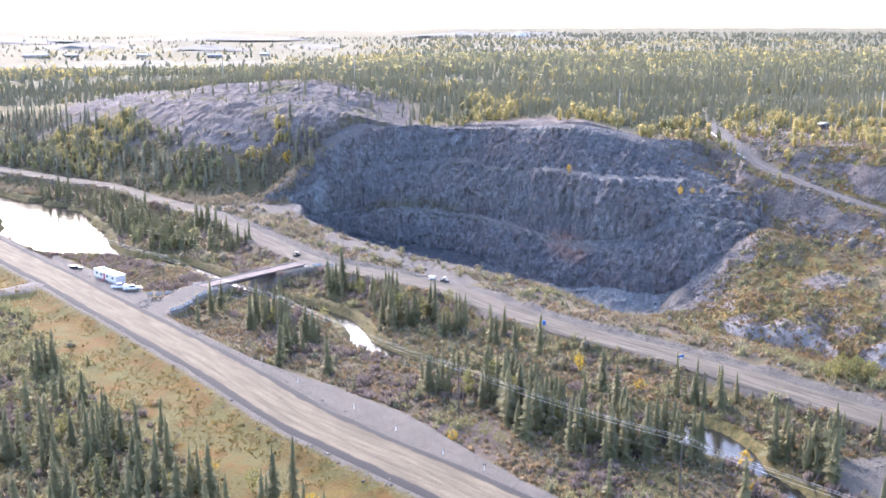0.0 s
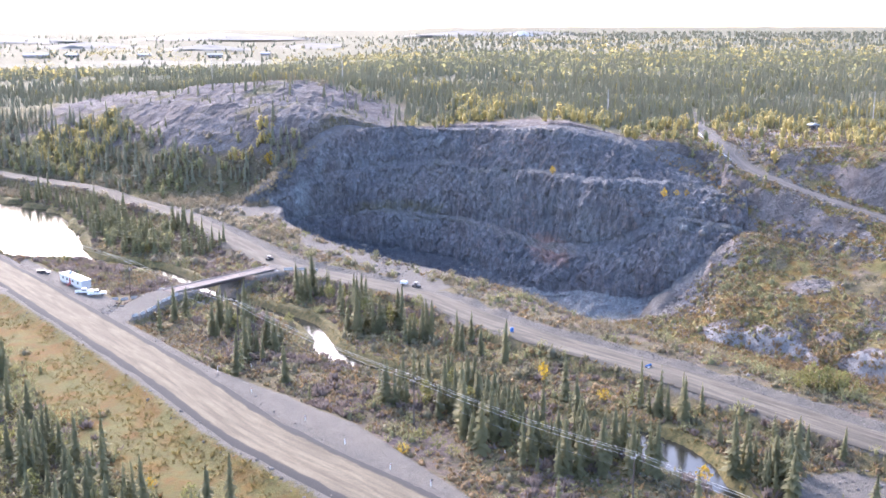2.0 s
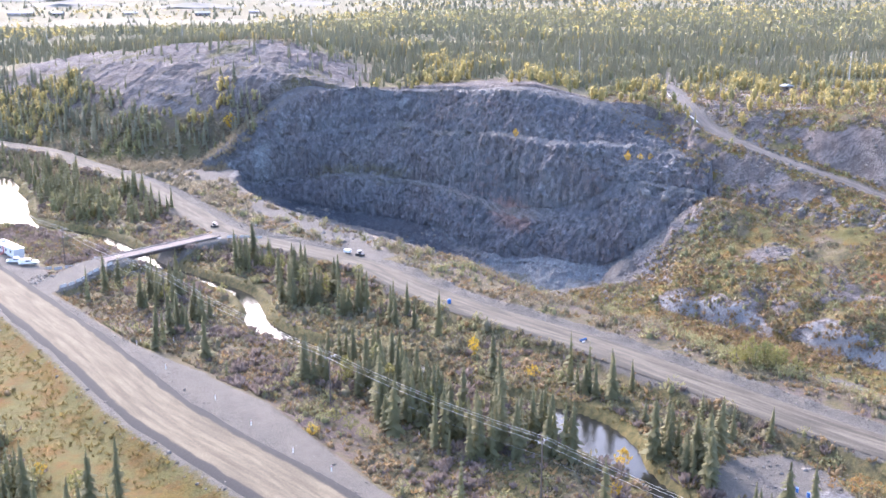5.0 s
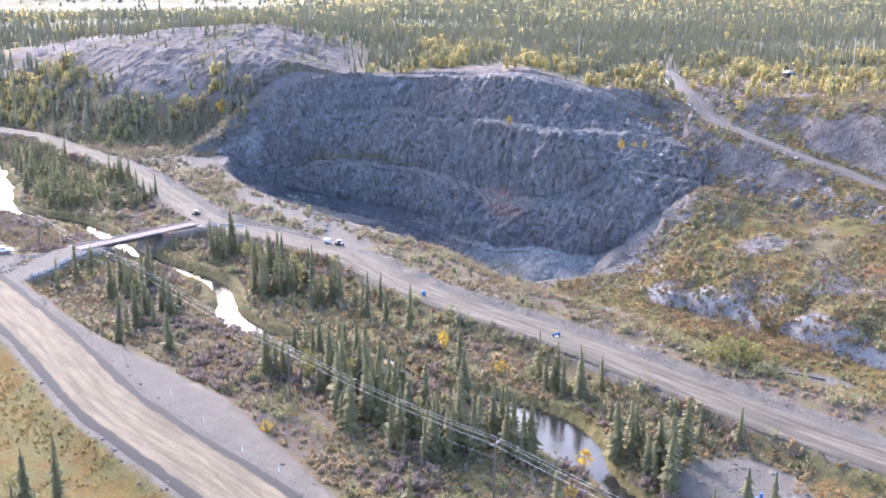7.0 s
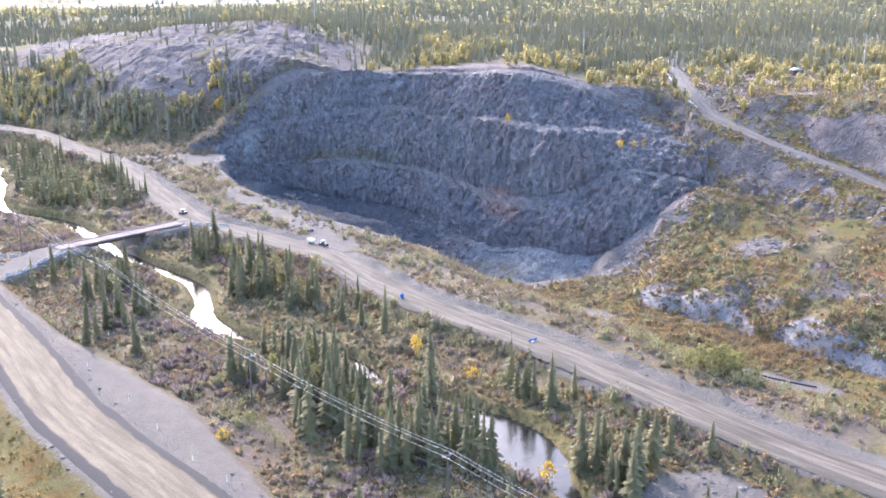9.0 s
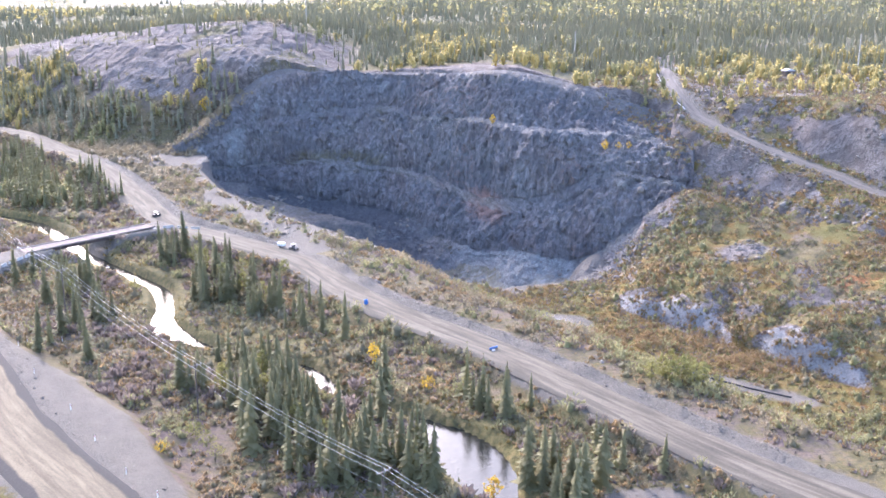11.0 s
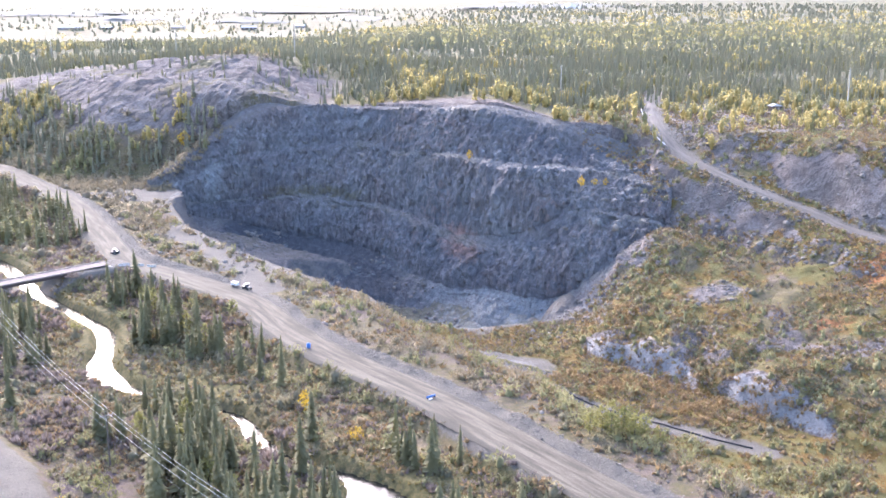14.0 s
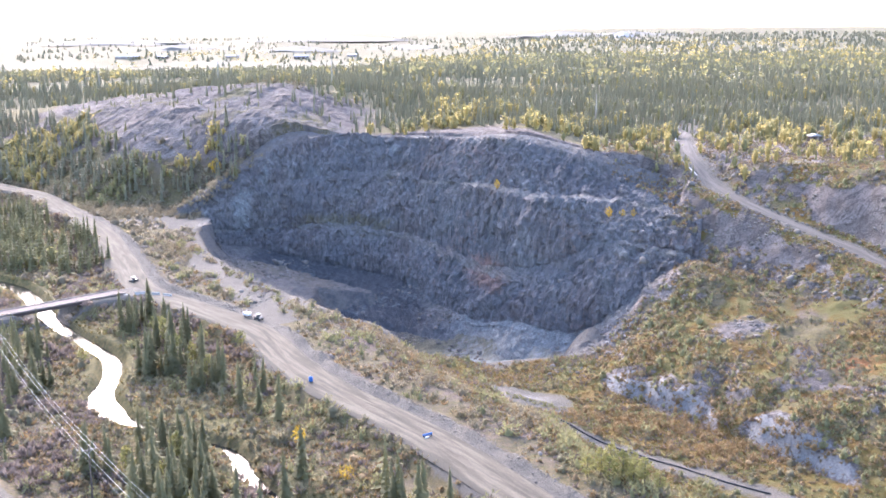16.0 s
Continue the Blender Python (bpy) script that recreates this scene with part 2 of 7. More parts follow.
M_TWIG = leaf_material("bare_willow_twigs", (0.165, 0.13, 0.115), (0.245, 0.197, 0.172), (0.265, 0.207, 0.165), 0.35)
M_OLIVE = leaf_material("olive_shrub_leaves", (0.165, 0.15, 0.088), (0.25, 0.217, 0.125), (0.27, 0.222, 0.13), 0.34)
M_RUSSET = leaf_material("russet_dwarf_birch", (0.225, 0.155, 0.08), (0.32, 0.222, 0.11), (0.34, 0.225, 0.11), 0.34)
M_TAN = leaf_material("tan_brush_leaves", (0.205, 0.172, 0.115), (0.3, 0.25, 0.165), (0.32, 0.25, 0.15), 0.4)
M_STRAW = leaf_material("straw_sedge", (0.165, 0.13, 0.05), (0.235, 0.185, 0.068), (0.245, 0.175, 0.07), 0.45)
M_BARK = plain("grey_bark", (0.12, 0.10, 0.085), 0.9, 0, 0.2, 0.5)


# ---- the lie of the land ----
def lattice(ix, iy, seed):
    h = (ix.astype(np.int64) * 374761393 + iy.astype(np.int64) * 668265263 + seed * 974634541) & 0xFFFFFFFF
    h = ((h ^ (h >> 13)) * 1274126177) & 0xFFFFFFFF
    return ((h ^ (h >> 16)) & 0xFFFF) / 65535.0


def vnoise(x, y, size, seed=0):
    """Smooth noise, -1 to 1, with bumps about `size` metres wide."""
    x, y = np.asarray(x, float) / size, np.asarray(y, float) / size
    ix, iy = np.floor(x), np.floor(y)
    fx, fy = x - ix, y - iy
    fx, fy = fx * fx * (3 - 2 * fx), fy * fy * (3 - 2 * fy)
    a, b = lattice(ix, iy, seed), lattice(ix + 1, iy, seed)
    c, d = lattice(ix, iy + 1, seed), lattice(ix + 1, iy + 1, seed)
    return 2 * ((a * (1 - fx) + b * fx) * (1 - fy) + (c * (1 - fx) + d * fx) * fy) - 1


def fbm(x, y, size, octaves=4, seed=0, gain=0.5):
    total, amp = 0.0, 1.0
    for k in range(octaves):
        total = total + amp * vnoise(x + 17.3 * k, y - 9.1 * k, size / 2 ** k, seed + k)
        amp *= gain
    return total


def smooth(a, b, v):
    t = np.clip((v - a) / (b - a), 0, 1)
    return t * t * (3 - 2 * t)


def curve_through(points, step=4.0):
    """A smooth line (Catmull-Rom) through plan points of any dimension."""
    p = np.array(points, float)
    p = np.vstack([2 * p[0] - p[1], p, 2 * p[-1] - p[-2]])
    out = []
    for a, b, c, d in zip(p[:-3], p[1:-2], p[2:-1], p[3:]):
        n = max(2, int(np.linalg.norm((c - b)[:2]) / step))
        for t in np.linspace(0, 1, n, endpoint=False):
            out.append(0.5 * (2 * b + (c - a) * t + (2 * a - 5 * b + 4 * c - d) * t * t + (3 * b - a - 3 * c + d) * t ** 3))
    out.append(p[-2])
    return np.array(out)


def along(x, y, line):
    """Distance to a line, the line's third value there, and the signed side."""
    reach = 75.0
    best = np.full(x.shape, 1e3)
    val, side = np.zeros(x.shape), np.where(y < np.interp(x, HAUL_ROAD[:, 0], HAUL_ROAD[:, 1]), -1.0, 1.0)
    box = (x > line[:, 0].min() - reach) & (x < line[:, 0].max() + reach) & (y > line[:, 1].min() - reach) & (y < line[:, 1].max() + reach)
    if x.size > 5000 and not box.all():
        if box.any():
            best[box], val[box], side[box] = along(x[box], y[box], line)
        return best, val, side
    best = np.full(x.shape, 1e9)
    for a, b in zip(line[:-1], line[1:]):
        d = b[:2] - a[:2]
        ll = d @ d
        px, py = x - a[0], y - a[1]
        t = np.clip((px * d[0] + py * d[1]) / ll, 0, 1)
        dist = np.hypot(px - t * d[0], py - t * d[1])
        near = dist < best
        best = np.where(near, dist, best)
        val = np.where(near, a[2] + t * (b[2] - a[2]), val)
        side = np.where(near, np.sign(d[0] * py - d[1] * px), side)
    return best, val, side


def inside(x, y, poly):
    """Distance inside (+) or outside (-) a closed outline."""
    p = np.array(poly, float)
    best = np.full(x.shape, 1e9)
    odd = np.zeros(x.shape, bool)
    for a, b in zip(p, np.roll(p, -1, 0)):
        d = b - a
        px, py = x - a[0], y - a[1]
        t = np.clip((px * d[0] + py * d[1]) / (d @ d), 0, 1)
        best = np.minimum(best, np.hypot(px - t * d[0], py - t * d[1]))
        if a[1] != b[1]:
            cross = (y < a[1]) != (y < b[1])
            odd ^= cross & (x < (b[0] - a[0]) * (y - a[1]) / (b[1] - a[1]) + a[0])
    return np.where(odd, best, -best)


# plan lines: x, y, height
HAUL_ROAD = curve_through([(-330, 590, 1), (-250, 490, 0), (-170, 391, -1), (-132, 345, -1), (-100, 305, -1), (-75, 274, -1), (-53, 246, -1), (-30, 215, -1), (2, 181, -1), (60, 118, -1), (150, 20, -1)])
PIT_ROAD = curve_through([(-330, 640, 6), (-215, 566, 2), (-175, 541, 1), (-140, 502, 0), (-105, 462, -0.5), (-75, 415, -1), (-48, 371, -1), (-26, 353, -1), (3, 328, -1), (20, 303, -1), (35, 284, -1), (62, 257, -1), (90, 222, -1), (115, 194, -1), (160, 150, -1), (240, 70, -1)])
BRIDGE_ROAD = curve_through([(-92, 296, -1.05), (-86, 307, -1), (-82, 320, -0.5), (-77, 331, 0), (-64.5, 346, 0), (-52, 361, -0.2), (-44, 370, -1.05)])
SIDE_ROAD = curve_through([(-134, 337, -1), (-146, 325, -1.1), (-175, 308, -1.4), (-240, 285, -1.6)])
TRACK = curve_through([(160, 640, 34), (149, 600, 33), (143, 560, 32), (139, 520, 30.5), (139.5, 492, 27), (144, 472, 21.5), (156, 449, 16.5), (170, 432, 12), (184, 417, 8), (197, 398, 4.5), (250, 350, -2), (330, 290, -5)])
CREEK = curve_through([(-260, 560, 6), (-200, 500, 16), (-176, 455, 20), (-152, 418, 16), (-128, 400, 3), (-97, 382, 2.6), (-68, 348, 1.5), (-55, 334, 2.0), (-40, 320, 1.9), (-31.5, 311, 1.8), (-26, 298, 1.6), (-23, 286.5, 1.9), (-18, 278, 3.0), (-9, 269, 1.8), (4, 262, 0.4), (20, 256, 0.5), (26, 246, 1.1), (35, 236, 0.5), (48, 229, 0.8), (55, 219, 5.2), (60, 207, 5.4), (64, 198, 2.0), (67, 190, 1.3), (72, 172, 3), (95, 120, 3), (140, 40, 3)], 3.0)
WATER = -6.0
# the quarry: outlines of the rim and of each lower step, with the level below it
RIM = [(-64, 526), (-50, 541), (-18, 546), (5, 542), (43, 535), (56, 516), (67, 504), (84, 494), (100, 486), (122, 466), (128, 448), (116, 428), (60, 400), (-20, 440), (-66, 490)]
STEP_B = [(-72, 510), (-58, 528), (-10, 532), (27, 518), (44, 496), (64, 474), (80, 462), (98, 454), (118, 448), (132, 434), (118, 410), (60, 400), (-20, 430), (-72, 480)]
STEP_C = [(-66, 470), (-68, 500), (-52, 519), (-16, 518), (16, 511), (44, 492), (64, 469), (84, 456), (104, 436), (108, 422), (103, 404), (97, 392), (86, 386), (66, 378), (40, 368), (26, 346), (10, 362), (-16, 388), (-46, 428)]
STEP_D = [(-16, 470), (10, 480), (32, 475), (57, 445), (74, 430), (92, 407), (84, 388), (58, 376), (30, 372), (8, 392), (-8, 425)]
SPUR = curve_through([(-118, 478, 0), (-104, 485, 0), (-88, 491, 0), (-62, 480, 0)])
PAD = curve_through([(-50, 426, 0), (-42, 408, 0), (-33, 398, 0), (-18, 376, 0), (0, 350, 0), (8, 340, 0)])
PIPE_BED = curve_through([(86, 319, 0), (100, 313, 0), (118, 301, 0), (140, 287, 0)])
BASIN = [(46, 300), (22, 345), (26, 396), (75, 412), (108, 425), (128, 400), (136, 372), (142, 350), (156, 338), (182, 318), (250, 270), (330, 240), (330, 130), (165, 168), (128, 205), (104, 230), (76, 262), (56, 290)]
FOOT_X, FOOT_Y = [-900, -300, -190, -140, -95, -70, -50, -20, 45, 70, 100, 150, 330], [640, 580, 548, 512, 512, 516, 508, 500, 500, 460, 446, 470, 500]
TOP_X, TOP_Y = [-900, -300, -215, -144, -68, -20, 45, 70, 100, 150, 205, 330], [820, 740, 690, 622, 566, 548, 537, 506, 488, 500, 522, 545]
TOP_Z = [24, 24, 31, 39, 40, 29, 35, 37, 30, 29, 31, 33]


# the quarry face from top to bottom: each line runs from the west end to the east end
CREST = [(-82, 505, 4), (-64, 533, 17), (-45, 545, 27), (-24, 549, 31), (5, 542, 31), (30, 526, 32.5), (59, 505, 34), (82, 495, 31.5), (99, 485, 27), (120, 480, 18.5), (134, 470, 16)]
FOOT_1 = [(-76, 506, 0), (-59, 528, 8), (-42, 535, 11), (-24, 536, 13), (6, 531, 17), (23, 518.5, 14), (44, 499, 16.5), (70, 482, 16), (92, 468, 16), (114, 462, 15), (130, 458, 14.5)]
EDGE_1 = [(-75, 504, -2), (-58, 526.5, 4), (-41, 532, 8), (-24, 533, 11), (5, 528, 14), (24, 515.5, 12.5), (46, 495, 15.8), (64, 474.6, 15), (88, 459.5, 15.6), (113, 456, 14), (130, 450, 12)]
FOOT_2 = [(-73, 502, -8), (-57, 521, -10), (-41, 524, -9), (-25, 522, -7), (4, 516, -8), (30, 497, -9.5), (44, 483, -11), (58, 467, -13), (80, 451, -9), (103, 443, 2.8), (127, 433, 2)]
EDGE_2 = [(-72, 501, -9), (-57, 520, -11), (-41, 521.5, -10), (-25, 519, -8.5), (6, 512.5, -10.2), (34, 487, -11), (50, 469, -15.5), (66, 452, -16.3), (84, 446, -12), (106, 439.5, 1.5), (127, 428, 0)]
FOOT_3 = [(-70, 500, -13), (-55, 515, -18), (-40, 514, -21), (-24, 511, -24), (7, 501, -26.5), (24.6, 482.5, -26.5), (38, 467, -31), (52, 452, -31), (70, 438, -28), (94, 424, -26.5), (118, 418, -8)]
EDGE_3 = [(-66, 490, -14), (-50, 500, -20), (-37, 502, -24), (-22, 500, -27), (5, 488, -30), (22, 474, -31), (38, 461, -32.5), (52, 448, -32.5), (66, 437, -29.5), (90, 420, -31), (112, 408, -14)]
PIT_FLOOR = [(-60, 470, -14), (-42, 472, -23), (-28, 472, -30), (-14, 468, -34), (10, 462, -36), (28, 455, -38), (45, 445, -38), (60, 430, -39), (72, 420, -38.5), (82, 413, -37), (104, 394, -22)]
FACE_UNDER, FACE_OVER = {}, {}


def raster(cells, x, y, missing):
    """Looks plan points up in a raster of heights."""
    grid, x0, y0, step = cells["grid"], cells["x0"], cells["y0"], cells["step"]
    i, j = np.floor((np.asarray(x) - x0) / step).astype(int), np.floor((np.asarray(y) - y0) / step).astype(int)
    ok = (i >= 0) & (j >= 0) & (i < grid.shape[1]) & (j < grid.shape[0])
    v = np.where(ok, grid[np.clip(j, 0, grid.shape[0] - 1), np.clip(i, 0, grid.shape[1] - 1)], np.nan)
    return np.where(np.isnan(v), missing, v)


def fill_raster(p, step, lowest):
    """Heights of a cloud of points on a plan raster, the lowest or the highest in each cell."""
    x0, y0 = p[:, 0].min() - 4, p[:, 1].min() - 4
    i, j = ((p[:, 0] - x0) / step).astype(int), ((p[:, 1] - y0) / step).astype(int)
    grid = np.full((j.max() + 5, i.max() + 5), 1e4 if lowest else -1e4)
    (np.minimum if lowest else np.maximum).at(grid, (j, i), p[:, 2])
    grid[np.abs(grid) > 9e3] = np.nan
    return {"grid": grid, "x0": x0, "y0": y0, "step": step}


def face_lines():
    """The lines of the face as even stations, with a strip laid back on the plateau and ends tucked into the ground."""
    rows = []
    for line in (CREST, FOOT_1, EDGE_1, FOOT_2, EDGE_2, FOOT_3, EDGE_3, PIT_FLOOR):
        p = np.array(line, float)
        ends = [p[0] + np.array([-9, -3, 0]), p[-1] + np.array([9, 1, 0])]
        for e in ends:
            e[2] = float(land(np.array([e[0]]), np.array([e[1]]), False)[0]) - 1.5
        rows.append(np.vstack([ends[0], p, ends[1]]))
    back = rows[0].copy()
    t = np.gradient(back[:, :2], axis=0)
    t /= np.linalg.norm(t, axis=1)[:, None]
    back[:, :2] += np.stack([-t[:, 1], t[:, 0]], 1) * 9.0
    back[:, 2] = np.minimum(land(back[:, 0], back[:, 1], False), back[:, 2] + 5) - 0.5
    rows.insert(0, back)
    out = []
    for p in rows:
        n = len(p)
        s = np.linspace(0, n - 1, FACE_STATIONS)
        k = np.clip(s.astype(int), 0, n - 2)
        q = np.vstack([2 * p[0] - p[1], p, 2 * p[-1] - p[-2]])
        a, b, c, d, f = q[k], q[k + 1], q[k + 2], q[k + 3], (s - k)[:, None]
        out.append(0.5 * (2 * b + (c - a) * f + (2 * a - 5 * b + 4 * c - d) * f * f + (3 * b - a - 3 * c + d) * f ** 3))
    return np.array(out)


FACE_STATIONS = 640
# rows of mesh between one line and the next, and how much of a ledge each band is
FACE_BANDS = ((9, 0.7), (28, 0.0), (6, 1.0), (34, 0.0), (5, 1.0), (32, 0.0), (9, 0.9), (16, 0.55))


def noise3(p, size, seed=0):
    """Smooth noise in space, -1 to 1."""
    q = p / size
    i = np.floor(q)
    f = q - i
    f = f * f * (3 - 2 * f)
    total = 0.0
    for dx in (0, 1):
        for dy in (0, 1):
            for dz in (0, 1):
                h = lattice(i[:, 0] + dx + 57 * (i[:, 2] + dz), i[:, 1] + dy - 91 * (i[:, 2] + dz), seed)
                w = (f[:, 0] if dx else 1 - f[:, 0]) * (f[:, 1] if dy else 1 - f[:, 1]) * (f[:, 2] if dz else 1 - f[:, 2])
                total = total + w * h
    return 2 * total - 1


def block3(p, size, seed):
    """Broken blocks: one random value for each jittered cell, and the distance to its heart."""
    q = p / np.asarray(size)
    i = np.floor(q)
    best, val = np.full(len(p), 9.0), np.zeros(len(p))
    for dx in (-1, 0, 1):
        for dy in (-1, 0, 1):
            for dz in (-1, 0, 1):
                cx, cy, cz = i[:, 0] + dx, i[:, 1] + dy, i[:, 2] + dz
                kx, ky = cx + 57 * cz, cy - 91 * cz
                d = (q[:, 0] - cx - lattice(kx, ky, seed)) ** 2 + (q[:, 1] - cy - lattice(kx, ky, seed + 1)) ** 2 + (q[:, 2] - cz - lattice(kx, ky, seed + 2)) ** 2
                near = d < best
                best, val = np.where(near, d, best), np.where(near, lattice(kx, ky, seed + 3), val)
    return 2 * val - 1, np.sqrt(best)


def shape_face():
    """The lofted quarry face: its points row by row, and how much of a ledge each is."""
    lines = face_lines()
    u = np.arange(FACE_STATIONS) * 0.55
    for k in range(1, 8):
        amp = 2.4 if k in (2, 3, 4, 5) else 1.4
        lines[k, :, 1] += amp * (0.7 * vnoise(u, 31.0 * k + 0 * u, 13.0, 451) + 0.5 * vnoise(u, 31.0 * k + 0 * u, 4.0, 452))
        lines[k, :, 2] += 0.5 * amp * (0.7 * vnoise(u, 47.0 * (k // 2) + 0 * u, 16.0, 453) + 0.5 * vnoise(u, 47.0 * k + 0 * u, 5.0, 454))
    rows, ledge, band = [], [], []
    for k, (n, flat) in enumerate(FACE_BANDS):
        for m in range(n):
            f = m / n
            p = lines[k] * (1 - f) + lines[k + 1] * f
            if flat < 0.3:
                g = 1 - (1 - f) ** (1.15 if k == 1 else 1.7)
                p = p.copy()
                p[:, :2] = lines[k, :, :2] * (1 - g) + lines[k + 1, :, :2] * g
            rows.append(p)
            ledge.append(flat * (1 if m else 0.5))
            band.append(k + f)
    rows.append(lines[-1] - np.array([0, 4.0, 4.0]))
    ledge.append(0.5)
    band.append(len(FACE_BANDS))
    P = np.array(rows)
    smooth_p = P.reshape(-1, 3)
    body = P[:-11, 54:-54]
    FACE_UNDER.update(fill_raster(np.vstack([body.reshape(-1, 3), 0.5 * (body[:-1] + body[1:]).reshape(-1, 3), 0.5 * (body[:, :-1] + body[:, 1:]).reshape(-1, 3)]), 1.0, True))
    g = FACE_UNDER["grid"]
    wide = g.copy()
    for dy in range(-3, 4):
        for dx in range(-3, 4):
            wide = np.fmin(wide, np.roll(np.roll(g, dy, 0), dx, 1))
    FACE_UNDER["grid"] = np.where(np.isnan(g), np.nan, wide - 1.6)
    du, dv = np.gradient(P, axis=1), np.gradient(P, axis=0)
    nrm = np.cross(du.reshape(-1, 3), dv.reshape(-1, 3))
    nrm /= np.linalg.norm(nrm, axis=1)[:, None] + 1e-9
    nrm *= np.where(nrm[:, 1:2] - nrm[:, 2:3] > 0, -1.0, 1.0)
    L = np.repeat(np.array(ledge), FACE_STATIONS)
    B = np.repeat(np.array(band), FACE_STATIONS)
    big = 1.6 * noise3(smooth_p * np.array([1, 1, 0.5]), 17.0, 401) + 0.8 * noise3(smooth_p * np.array([1, 1, 0.4]), 7.0, 402)
    upright = smooth_p * np.array([1, 1, 0.12])
    rib = 0.8 * np.abs(noise3(upright, 5.0, 403)) + 0.8 * np.abs(noise3(upright, 2.4, 404)) + 0.5 * noise3(smooth_p * np.array([1, 1, 0.2]), 1.3, 405)
    slab, _ = block3(smooth_p + 0.5 * noise3(smooth_p, 2.0, 409)[:, None], (3.0, 3.0, 5.5), 411)
    chip, heart = block3(smooth_p, (1.5, 1.5, 1.7), 421)
    face = big - 1.1 * rib + 0.7 * slab + 0.26 * chip + 0.45
    loose = 0.9 * np.abs(noise3(smooth_p, 4.5, 431)) + 0.5 * chip * (heart < 0.55) + 0.35 * noise3(smooth_p, 1.7, 432)
    edge = np.minimum(1.0, np.minimum(np.tile(np.arange(FACE_STATIONS), len(rows)), np.tile(np.arange(FACE_STATIONS)[::-1], len(rows))) / 20.0)
    D = smooth_p + nrm * ((face * (1 - L) + 0.5 * big * L) * edge * np.minimum(1, B / 0.5))[:, None]
    D[:, 2] += loose * np.maximum(L, 0.25) * edge * np.minimum(1, B / 0.5)
    FACE_OVER.update(fill_raster(np.vstack([D, 0.5 * (D.reshape(P.shape)[:-1] + D.reshape(P.shape)[1:]).reshape(-1, 3), 0.5 * (D.reshape(P.shape)[:, :-1] + D.reshape(P.shape)[:, 1:]).reshape(-1, 3)]), 1.0, False))
    return D, L, B, len(rows)


def slabs(x):
    """Where the foot of the eastern hill is a bare rock slab."""
    return np.interp(x, [98, 103, 126, 131, 136, 140, 154, 162], [0, 1, 1, 0.1, 0.3, 1, 1, 0])


def apron(x):
    """How far the gravel shoulder reaches from the middle of the haul road."""
    return np.interp(x, [-95, -84, -60, -50, -27, -9, 4, 14, 40], [18, 10, 10, 11, 18, 21, 17, 14, 9.5])


